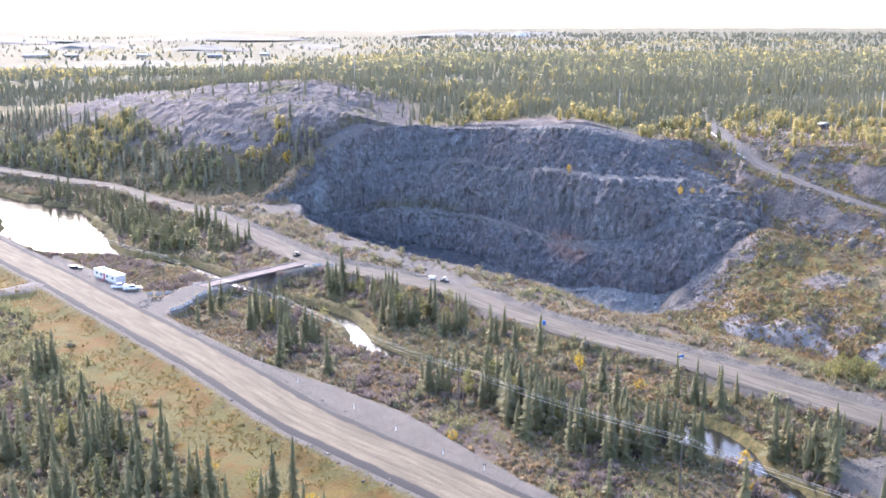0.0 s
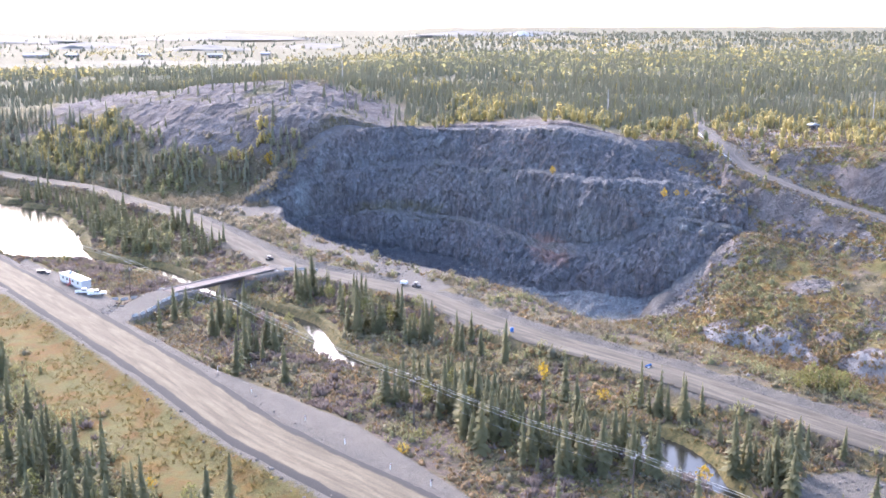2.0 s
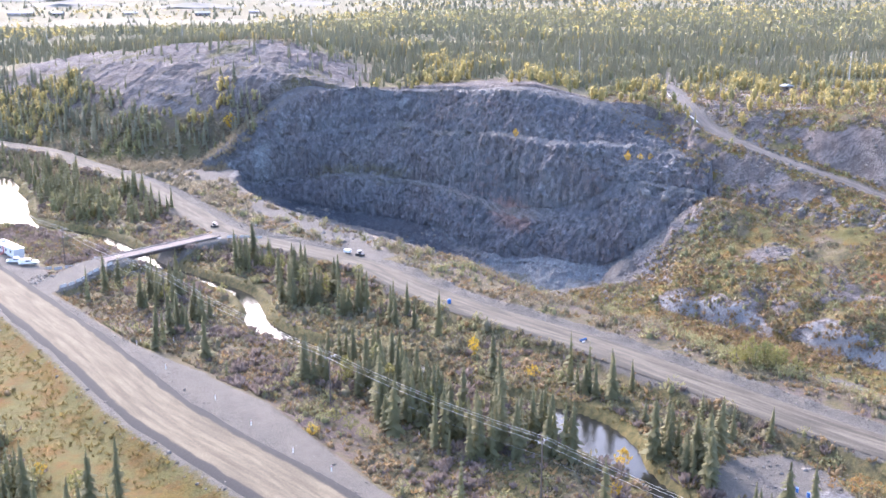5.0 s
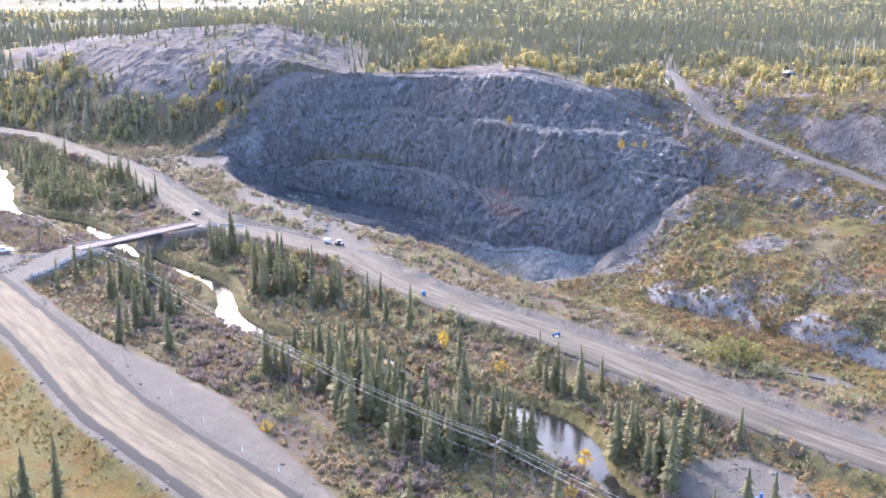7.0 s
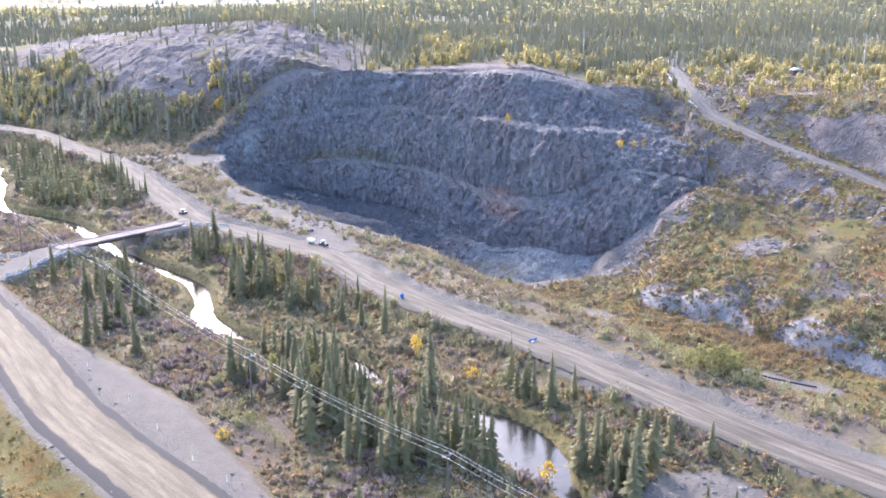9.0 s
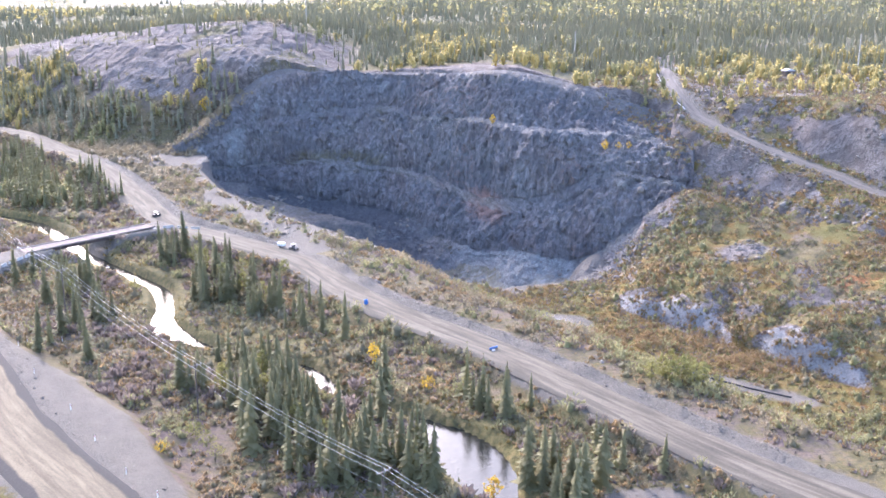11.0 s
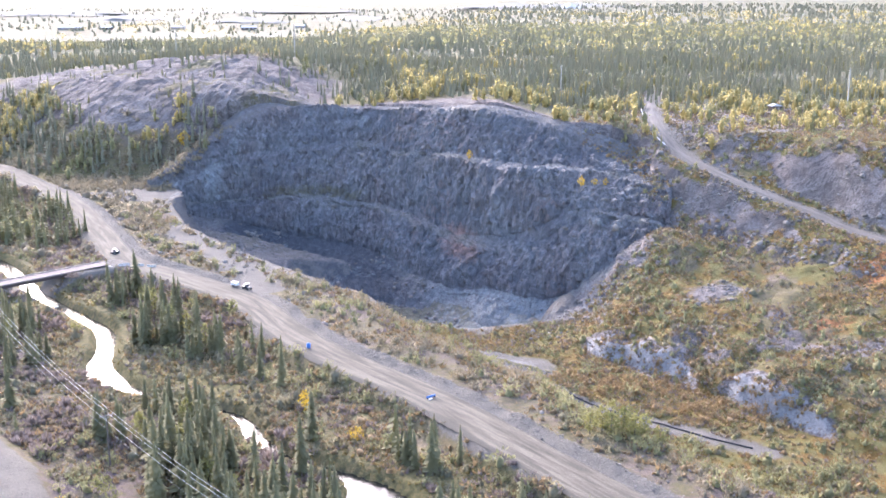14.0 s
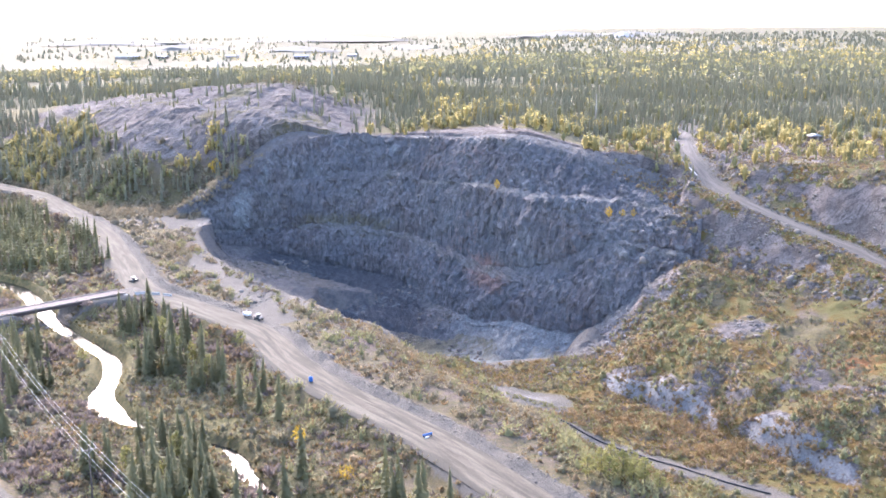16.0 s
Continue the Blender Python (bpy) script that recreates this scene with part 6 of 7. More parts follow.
def tube(points, radius, sides=6):
    """A pipe or cable along a line of points."""
    p = [Vector(q) for q in points]
    v, f = [], []
    for k, q in enumerate(p):
        d = (p[min(k + 1, len(p) - 1)] - p[max(k - 1, 0)]).normalized()
        u = d.cross(Vector((0, 0, 1))).normalized()
        w = u.cross(d)
        for a in range(sides):
            t = 2 * math.pi * a / sides
            v.append(q + (u * math.cos(t) + w * math.sin(t)) * radius)
    for k in range(len(p) - 1):
        for a in range(sides):
            b = (a + 1) % sides
            f.append((k * sides + a, k * sides + b, (k + 1) * sides + b, (k + 1) * sides + a))
    bm = bmesh.new()
    vs = [bm.verts.new(q) for q in v]
    for q in f:
        bm.faces.new([vs[i] for i in q])
    bm.faces.new(vs[:sides][::-1])
    bm.faces.new(vs[-sides:])
    return bm


def root(name, x, y, z, turn=0.0, label="", category="", group=""):
    ob = new(name)
    ob.matrix_basis = pose(x, y, z, 0, 0, turn)
    return tagged(ob, label, category, group)


def gz(x, y):
    return float(ground_z(x, y)[0])


M_WHITE = plain("white_paint", (0.78, 0.78, 0.76), 0.4, 0, 0.5, 0.12)
M_CHAR = plain("black_paint", (0.03, 0.032, 0.038), 0.35, 0, 0.5, 0.2)
M_TYRE = plain("tyre_rubber", (0.025, 0.025, 0.026), 0.85, 0, 0.3, 0.5)
M_STEEL = plain("dull_steel", (0.42, 0.42, 0.42), 0.45, 0.7, 0.5, 0.3)
M_GLASS = plain("dark_window_glass", (0.02, 0.024, 0.028), 0.08, 0, 0.6, 0.02)
M_RED = plain("red_paint", (0.42, 0.05, 0.04), 0.5, 0, 0.4, 0.2)
M_BLUE = plain("bright_blue_plastic", (0.03, 0.14, 0.40), 0.5, 0, 0.5, 0.08)
M_WOOD = plain("weathered_timber", (0.33, 0.28, 0.24), 0.85, 0, 0.25, 0.4, 2.0)
M_PLANK = plain("dusty_deck_planks", (0.23, 0.18, 0.15), 0.9, 0, 0.2, 0.35, 1.5)
M_POLE = plain("tarred_pole_wood", (0.13, 0.10, 0.08), 0.85, 0, 0.25, 0.35, 2.0)
M_CONC = plain("weathered_concrete", (0.50, 0.47, 0.43), 0.9, 0, 0.25, 0.35, 1.2)
M_WIRE = plain("bare_aluminium_wire", (0.78, 0.74, 0.66), 0.5, 0.15, 0.5, 0.05)
M_RUSTY = plain("rusty_girder_steel", (0.10, 0.07, 0.06), 0.75, 0.3, 0.4, 0.4)
M_PIPE = plain("black_pipe", (0.025, 0.025, 0.027), 0.6, 0, 0.4, 0.3)
M_GREYPANEL = plain("grey_siding", (0.46, 0.46, 0.46), 0.6, 0, 0.4, 0.2)
M_LAMPLENS = plain("pale_lens", (0.7, 0.7, 0.66), 0.2, 0, 0.5, 0.05)


def wheel(parent, x, y, r=0.4, w=0.26):
    ty = part("tyre", rod(r, r, w, 0, 0, 0, 18, (90, 0, 0)), M_TYRE, parent)
    ty.location = (x, y + w / 2, r)
    part("rim", rod(r * 0.58, r * 0.52, w + 0.03, 0, 0.015, 0, 12, (90, 0, 0)), M_STEEL, ty)


def pickup(x, y, turn, paint, label):
    t = root("pickup_truck", x, y, gz(x, y), turn, label, "pickup truck", "parked pickups")
    part("chassis", box(5.2, 1.6, 0.25, 0, 0, 0.42, 0.04), M_CHAR, t)
    part("bonnet", profile([(1.05, 0.6), (2.75, 0.6), (2.8, 1.02), (2.62, 1.14), (1.05, 1.24)], 1.92, 0, 0.06), paint, t)
    cab = part("cab", profile([(-0.95, 0.58), (1.15, 0.58), (1.18, 1.25), (0.55, 1.86), (-0.75, 1.88), (-0.98, 1.25)], 1.9, 0, 0.07), paint, t)
    part("windscreen", profile([(1.12, 1.30), (0.60, 1.82), (0.63, 1.84), (1.17, 1.31)], 1.6), M_GLASS, cab)
    part("rear_window", profile([(-1.0, 1.32), (-0.80, 1.80), (-0.83, 1.82), (-1.03, 1.33)], 1.5), M_GLASS, cab)
    for s in (-1, 1):
        part("side_window", profile([(0.92, 1.30), (0.50, 1.76), (-0.68, 1.78), (-0.85, 1.30)], 0.03, s * 0.945), M_GLASS, cab)
        part("bed_side", box(1.9, 0.09, 0.62, -1.93, s * 0.9, 0.6, 0.02), paint, t)
        part("headlight", box(0.08, 0.36, 0.2, 2.78, s * 0.7, 0.82, 0.02), M_LAMPLENS, t)
        for wx in (1.75, -1.85):
            wheel(t, wx, s * 0.84, 0.41)
    part("bed_floor", box(1.9, 1.75, 0.08, -1.93, 0, 0.6), M_CHAR, t)
    part("tailgate", box(0.08, 1.8, 0.6, -2.86, 0, 0.6, 0.02), paint, t)
    part("bumper", box(0.22, 1.85, 0.24, 2.86, 0, 0.45, 0.05), M_STEEL, t)
    return t


def suv(x, y, turn, paint, label):
    t = root("suv", x, y, gz(x, y), turn, label, "car", "parked cars")
    part("body", profile([(-2.3, 0.42), (2.25, 0.42), (2.35, 0.75), (2.2, 1.02), (1.0, 1.14), (-2.3, 1.12), (-2.38, 0.8)], 1.86, 0, 0.07), paint, t)
    cab = part("cabin", profile([(1.0, 1.12), (0.35, 1.72), (-1.95, 1.72), (-2.28, 1.12)], 1.7, 0, 0.07), paint, t)
    part("windscreen", profile([(0.98, 1.16), (0.40, 1.68), (0.44, 1.70), (1.03, 1.17)], 1.45), M_GLASS, cab)
    for s in (-1, 1):
        part("side_window", profile([(0.78, 1.18), (0.30, 1.62), (-1.85, 1.62), (-2.05, 1.18)], 0.03, s * 0.845), M_GLASS, cab)
        part("headlight", box(0.06, 0.34, 0.16, 2.3, s * 0.66, 0.78, 0.02), M_LAMPLENS, t)
        for wx in (1.45, -1.45):
            wheel(t, wx, s * 0.8, 0.37)
    return t


def office_trailer():
    t = root("office_trailer", -113.0, 343.0, gz(-113, 343), -46, "long white site office trailer with flat roof on gravel", "trailer")
    body = part("body", box(16.0, 3.4, 2.35, 0, 0, 0.6, 0.05), M_WHITE, t)
    part("roof", box(16.3, 3.7, 0.2, 0, 0, 2.95, 0.06), M_WHITE, t)
    part("skirting", box(15.4, 3.0, 0.58, 0, 0, 0.0), M_GREYPANEL, t, "grey panel skirting")
    for k, x in enumerate((-5.6, -2.4, 1.8, 5.6)):
        w = part("window", box(1.3, 0.06, 0.9, x, -1.72, 1.5), M_GREYPANEL, body)
        part("pane", box(1.1, 0.03, 0.72, x, -1.765, 1.59), M_GLASS, w)
    d = part("door", box(0.95, 0.07, 2.0, -0.3, -1.73, 0.65), M_RED, body, "red entrance door")
    part("handle", box(0.12, 0.06, 0.04, 0.05, -1.79, 1.75), M_STEEL, d)
    part("end_panel", box(0.05, 3.2, 2.2, 8.02, 0, 0.68), M_GREYPANEL, body)
    for k in range(3):
        part("step", box(1.4, 0.32, 0.08, -0.3, -2.7 + 0.32 * k, 0.2 + 0.25 * k), M_RED, t, "red metal step")
    for s in (-1, 1):
        part("hand_rail", tube([(-0.3 + s * 0.75, -2.9, 0.2), (-0.3 + s * 0.75, -2.9, 1.1), (-0.3 + s * 0.75, -1.8, 1.8)], 0.04), M_RED, t)
    part("roof_unit", box(1.5, 1.1, 0.75, -4.6, 0.3, 3.15, 0.06), M_GREYPANEL, t, "grey rooftop air unit")
    part("tow_frame", profile([(-9.2, 0.45), (-7.9, 0.45), (-7.9, 0.6), (-9.2, 0.6)], 0.5), M_STEEL, t)
    for x in (-1.2, 0.0, 1.2):
        for s in (-1, 1):
            wheel(t, x, s * 1.55, 0.36, 0.22)
    return t


office_trailer()
pickup(-106.0, 331.5, 12, M_WHITE, "white crew-cab pickup parked beside the trailer")
pickup(-101.2, 329.0, 14, M_WHITE, "white pickup parked on gravel by the junction")
suv(-130.5, 361.0, 8, M_CHAR, "black estate car parked on the gravel lot")


def bridge():
    a, b = Vector((-78.5, 329.2)), Vector((-51.0, 362.2))
    d = b - a
    length, turn = d.length, math.degrees(math.atan2(d.y, d.x))
    t = root("bridge", *((a + b) / 2), -0.55, turn, "long single-lane timber-decked steel bridge over the creek", "bridge")
    for s in (-1, 1):
        part("girder", box(length - 1, 0.35, 0.85, 0, s * 2.3, -0.5, 0.03), M_RUSTY, t, "rusty dark steel girder")
        part("kerb", box(length, 0.3, 0.34, 0, s * 2.95, 0.62, 0.03), M_WOOD, t)
        for k in range(4):
            part("post", box(0.14, 0.14, 1.3, ((k + 0.5) / 4 - 0.5) * (length - 1), s * 3.12, 0.3), M_WOOD, t)
        part("abutment", box(2.2, 7.4, 3.2, s * (length / 2 - 0.6), 0, -3.0, 0.08), M_CONC, t)
    n = 60
    me = None
    for k in range(n):
        ob = new("plank", me) if me else part("plank", box(length / n - 0.05, 5.6, 0.2, 0, 0, 0.42, 0.015), M_PLANK, t)
        me = ob.data
        ob.parent = t
        ob.location = (((k + 0.5) / n - 0.5) * length, 0, 0.015 * ((k * 7) % 3 - 1))


bridge()


def barrier(x, y, turn, length):
    t = root("road_barrier", x, y, gz(x, y) - 0.05, turn, "pale weathered concrete road barrier block", "barrier", "barriers by the bridge")
    part("block", profile([(-0.3, 0), (0.3, 0), (0.3, 0.15), (0.13, 0.4), (0.1, 0.85), (-0.1, 0.85), (-0.13, 0.4), (-0.3, 0.15)], length, 0, 0.03), M_CONC, t)
    part("lifting_loop", box(0.06, 0.3, 0.1, 0, 0, 0.84, 0.02), M_STEEL, t)


for line, n in (([(-98, 331, 0), (-92, 334.5, 0), (-85, 336, 0), (-80.5, 334.5, 0)], 6), ([(-82.5, 303, 0), (-79.5, 309, 0), (-77.5, 318, 0), (-74.3, 326.5, 0)], 8), ([(-47, 361, 0), (-41, 363.5, 0), (-34, 362, 0)], 3)):
    c = curve_through(line, 0.5)
    run = np.concatenate([[0], np.cumsum(np.linalg.norm(np.diff(c[:, :2], axis=0), axis=1))])
    for k in range(n):
        s = (k + 0.5) / n * run[-1]
        x, y = np.interp(s, run, c[:, 0]), np.interp(s, run, c[:, 1])
        x2, y2 = np.interp(s + 0.5, run, c[:, 0]), np.interp(s + 0.5, run, c[:, 1])
        barrier(x, y, math.degrees(math.atan2(y2 - y, x2 - x)) - 90, run[-1] / n * 0.74)

POLES = [(-255, 531, 8.5), (-154.5, 411, 7.2), (-93, 337, 8.4), (-47, 284, 8.5), (3.6, 226, 6.9), (45, 184, 7.0), (100, 128, 7.0), (160, 66, 7.0)]


def power_line():
    tops = []
    for k, (x, y, top) in enumerate(POLES):
        x2, y2 = POLES[min(k + 1, len(POLES) - 1)][:2]
        x1, y1 = POLES[max(k - 1, 0)][:2]
        ang = math.degrees(math.atan2(y2 - y1, x2 - x1))
        base = min(gz(x, y), WATER + 2.5) if gz(x, y) < WATER else gz(x, y)
        h = top - base
        t = root("utility_pole", x, y, base - 0.3, ang, "brown timber utility pole with one crossarm", "utility pole", "power line poles")
        part("pole", rod(0.19, 0.12, h + 0.7, 0, 0, 0, 10), M_POLE, t)
        arm = part("crossarm", box(0.14, 2.6, 0.16, 0.16, 0, h - 0.1, 0.02), M_WOOD, t)
        for s in (-1.2, 0.35, 1.2):
            part("insulator", rod(0.07, 0.05, 0.28, 0.16, s, h + 0.06, 8), M_LAMPLENS, arm)
        part("brace", rod(0.03, 0.03, 1.0, 0.1, 0, h - 0.75, 6, (45, 0, 0)), M_STEEL, t)
        part("brace", rod(0.03, 0.03, 1.0, 0.1, 0, h - 0.75, 6, (-45, 0, 0)), M_STEEL, t)
        if k == 2:
            part("lamp_head", box(0.5, 0.3, 0.22, 0.4, 0, h - 2.6, 0.06), M_LAMPLENS, t, "white yard light on the pole")
        a = radians(ang)
        tops.append([(x + 0.16 * math.cos(a) - s * math.sin(a), y + 0.16 * math.sin(a) + s * math.cos(a), top + dz) for s, dz in ((-1.2, 0.08), (0.35, 0.08), (1.2, 0.08), (0.0, -3.0))])
    for k in range(len(POLES) - 1):
        for j in range(4):
            p, q = Vector(tops[k][j]), Vector(tops[k + 1][j])
            sag = 0.016 * (q - p).length * (1.0 if j < 3 else 1.25)
            line = [p.lerp(q, t) - Vector((0, 0, 4 * sag * t * (1 - t))) for t in np.linspace(0, 1, 15)]
            me = bpy.data.meshes.new("power_cable")
            bm = tube(line, 0.019 if j < 3 else 0.012, 5)
            bm.to_mesh(me)
            bm.free()
            me.materials.append(M_WIRE if j < 3 else M_STEEL)
            tagged(new("power_cable", me), "sagging bare overhead power wire" if j < 3 else "thin grey overhead cable under the wires", "cable", "overhead wires")


power_line()


M_PALEPOLE = plain("sun_bleached_pole", (0.52, 0.48, 0.42), 0.8, 0, 0.3, 0.25)


def far_pole(x, y, h):
    t = root("tall_pole", x, y, gz(x, y) - 0.3, 20, "tall pale timber pole standing among trees", "utility pole", "far poles")
    part("pole", rod(0.32, 0.22, h, 0, 0, 0, 8), M_PALEPOLE, t)
    part("crossarm", box(0.16, 2.8, 0.18, 0, 0, h - 1.0), M_WOOD, t)


for x, y, h in ((-58, 690, 20), (-165, 790, 20), (-300, 885, 18), (101, 600, 15), (236, 563, 17.5)):
    far_pole(x, y, h)


def cabin():
    t = root("cabin", 197, 541, gz(197, 541) - 0.1, 15, "small dark shed with a pale roof among birches", "shed")
    w = part("wall", box(5.0, 3.6, 2.5, 0, 0, 0, 0.03), M_POLE, t)
    part("roof", profile([(-2.9, 2.45), (2.9, 2.45), (2.9, 2.6), (0, 3.5), (-2.9, 2.6)], 4.2, 0, 0.03), M_GREYPANEL, t, "pale metal roof")
    part("door", box(0.9, 0.06, 1.9, 0.8, -1.84, 0.05), M_WOOD, w)
    part("window", box(0.9, 0.06, 0.8, -1.0, -1.84, 1.1), M_GLASS, w)


cabin()


def water_tank():
    x, y = 29.0, 288.3
    t = root("water_tank", x, y, gz(x, y), 30, "bright blue plastic water tank beside the road", "tank")
    part("pallet", box(1.1, 1.1, 0.14), M_WOOD, t)
    b = part("body", rod(0.5, 0.5, 1.05, 0, 0, 0.14, 20), M_BLUE, t)
    part("dome", rod(0.5, 0.18, 0.22, 0, 0, 1.19, 20), M_BLUE, t)
    part("cap", rod(0.16, 0.16, 0.1, 0, 0, 1.4, 12), M_CHAR, t)
    for h in (0.4, 0.7, 1.0):
        part("rib", rod(0.525, 0.525, 0.05, 0, 0, h, 20), M_BLUE, b)


water_tank()


def drum(x, y, paint, label, lying=False):
    t = root("steel_drum", x, y, gz(x, y) + (0.3 if lying else 0), 25, label, "drum", "drums by the road")
    turn = (90, 0, 0) if lying else (0, 0, 0)
    b = part("barrel", rod(0.3, 0.3, 0.9, 0, 0.45 if lying else 0, 0, 16, turn), paint, t)
    for h in (0.02, 0.3, 0.6, 0.86):
        part("hoop", rod(0.315, 0.315, 0.03, 0, 0.45 - h if lying else 0, 0 if lying else h, 16, turn), M_STEEL, b)


for x, y in ((89.0, 184.6), (91.8, 184.4), (90.3, 186.0)):
    drum(x, y, M_BLUE, "upright bright blue drum on pale gravel")


def barricade():
    x, y = 61.5, 257.4
    t = root("road_barricade", x, y, gz(x, y) + 0.1, 40, "low blue and white road barricade on the gravel road", "barricade")
    part("board", box(2.3, 0.12, 0.42, 0, 0, 0.32, 0.02), M_BLUE, t)
    part("white_panel", box(1.0, 0.5, 0.1, -0.4, -0.35, 0.05, 0.02), M_WHITE, t, "white panel lying flat")
    for s in (-0.9, 0.9):
        part("foot", profile([(-0.05, 0), (0.05, 0), (0.03, 0.36), (-0.03, 0.36)], 0.7), M_CHAR, t).location = (s, 0, 0)


barricade()


def buggy(x, y, turn):
    t = root("utility_buggy", x, y, gz(x, y), turn, "small dark utility buggy parked on the quarry verge", "utility vehicle", "parked buggies")
    part("body", profile([(-1.4, 0.4), (1.4, 0.4), (1.5, 0.7), (0.7, 0.95), (-0.3, 0.8), (-1.4, 0.95)], 1.45, 0, 0.05), M_CHAR, t)
    part("seat", box(0.5, 1.2, 0.7, -0.1, 0, 0.75, 0.08), M_CHAR, t)
    cage = part("roll_cage", tube([(0.8, -0.6, 0.9), (0.4, -0.6, 1.75), (-0.6, -0.6, 1.75), (-0.7, -0.6, 0.9)], 0.04), M_STEEL, t)
    part("roll_cage", tube([(0.8, 0.6, 0.9), (0.4, 0.6, 1.75), (-0.6, 0.6, 1.75), (-0.7, 0.6, 0.9)], 0.04), M_STEEL, t)
    part("canopy", box(1.1, 1.35, 0.06, -0.1, 0, 1.76, 0.02), M_GREYPANEL, t)
    for wx in (0.95, -0.95):
        for s in (-1, 1):
            wheel(t, wx, s * 0.68, 0.33, 0.24)


def cart(x, y, turn):
    t = root("utility_trailer", x, y, gz(x, y), turn, "small white equipment trailer beside the quarry road", "trailer")
    part("box", box(2.2, 1.3, 0.8, 0, 0, 0.5, 0.05), M_WHITE, t)
    part("lid", box(2.3, 1.4, 0.12, 0, 0, 1.3, 0.04), M_WHITE, t)
    part("drawbar", box(1.2, 0.1, 0.1, 1.6, 0, 0.42), M_STEEL, t)
    for s in (-1, 1):
        wheel(t, 0, s * 0.75, 0.34, 0.2)


buggy(0.6, 339.2, -35)
buggy(-54.5, 379.3, 62)
cart(-3.6, 341.6, -30)


def marker(x, y):
    t = root("marker_post", x, y, gz(x, y), 20, "white plastic marker post on the gravel shoulder", "marker post", "road markers")
    part("post", box(0.16, 0.08, 1.25, 0, 0, -0.05, 0.02), M_WHITE, t)
    part("reflector", box(0.12, 0.03, 0.18, 0, -0.055, 0.9), M_RED, t)


for x, y in ((-48, 264), (-40, 265), (-35, 239), (-20, 221.5), (-10, 208), (0, 196), (8, 188), (23, 209), (-47, 257.5)):
    marker(x, y)


def small_box(x, y):
    t = root("instrument_box", x, y, gz(x, y) - 0.05, 30, "small white instrument box on the creek bank", "equipment box")
    part("case", box(1.0, 0.7, 0.8, 0, 0, 0.1, 0.04), M_WHITE, t)
    part("lid", box(1.06, 0.76, 0.1, 0, 0, 0.9, 0.02), M_GREYPANEL, t)


small_box(-55, 334)


def ground_pipe(name, plan, radius, mat, label, group):
    c = curve_through([(x, y, 0) for x, y in plan], 1.5)
    pts = [(p[0], p[1], gz(p[0], p[1]) + radius * 0.8) for p in c]
    me = bpy.data.meshes.new(name)
    bm = tube(pts, radius, 8)
    bm.to_mesh(me)
    bm.free()
    me.materials.append(mat)
    tagged(new(name, me), label, "pipe", group)


ground_pipe("pipeline", [(88, 318.5), (94, 316), (101, 312.8), (110, 306.5), (118, 301.3), (128, 294), (137, 288.8)], 0.22, M_PIPE, "black pipeline lying over gravel in the hollow", "pipes")
ground_pipe("hose_line", [(142, 590), (136.5, 545), (134.5, 515), (134.5, 494), (139, 478)], 0.13, M_WHITE, "white water hose laid beside the track", "pipes")


# ---- loose rock ----
def rock_shape(r, flat=0.75):
    bm = bmesh.new()
    bmesh.ops.create_icosphere(bm, subdivisions=1, radius=1.0)
    for v in bm.verts:
        v.co *= 0.7 + 0.55 * r.random()
        v.co.z *= flat
    v = np.array([q.co[:] for q in bm.verts])
    f = np.array([[q.index for q in p.verts] for p in bm.faces])
    bm.free()
    return v, f, np.zeros(len(f), int)


def rock_material():
    n = Nodes("broken_rock", 0.9, 0.0, 0.25)
    t, u, v = n.attr("tint")
    c = n.mix(t, (0.115, 0.103, 0.088), (0.27, 0.243, 0.207))
    c = n.mix(n.ramp(n.noise(2.5, 5), (0.4, 0.0), (0.7, 0.6)), c, (0.16, 0.13, 0.115))
    n.color(c)
    n.bump(n.noise(3.0, 5, 0.7), 0.6, 0.15)
    return n.mat


def boulder_material():
    n = Nodes("boulder_rock", 0.9, 0.0, 0.25)
    c = n.mix(n.random(), (0.13, 0.117, 0.10), (0.29, 0.262, 0.225))
    c = n.mix(n.ramp(n.noise(2.0, 5), (0.4, 0.0), (0.7, 0.6)), c, (0.17, 0.14, 0.12))
    n.color(c)
    n.bump(n.noise(3.0, 5, 0.7), 0.6, 0.15)
    return n.mat


M_ROCK, M_BOULDER = rock_material(), boulder_material()
ROCKS = [rock_shape(r0) for _ in range(6)]


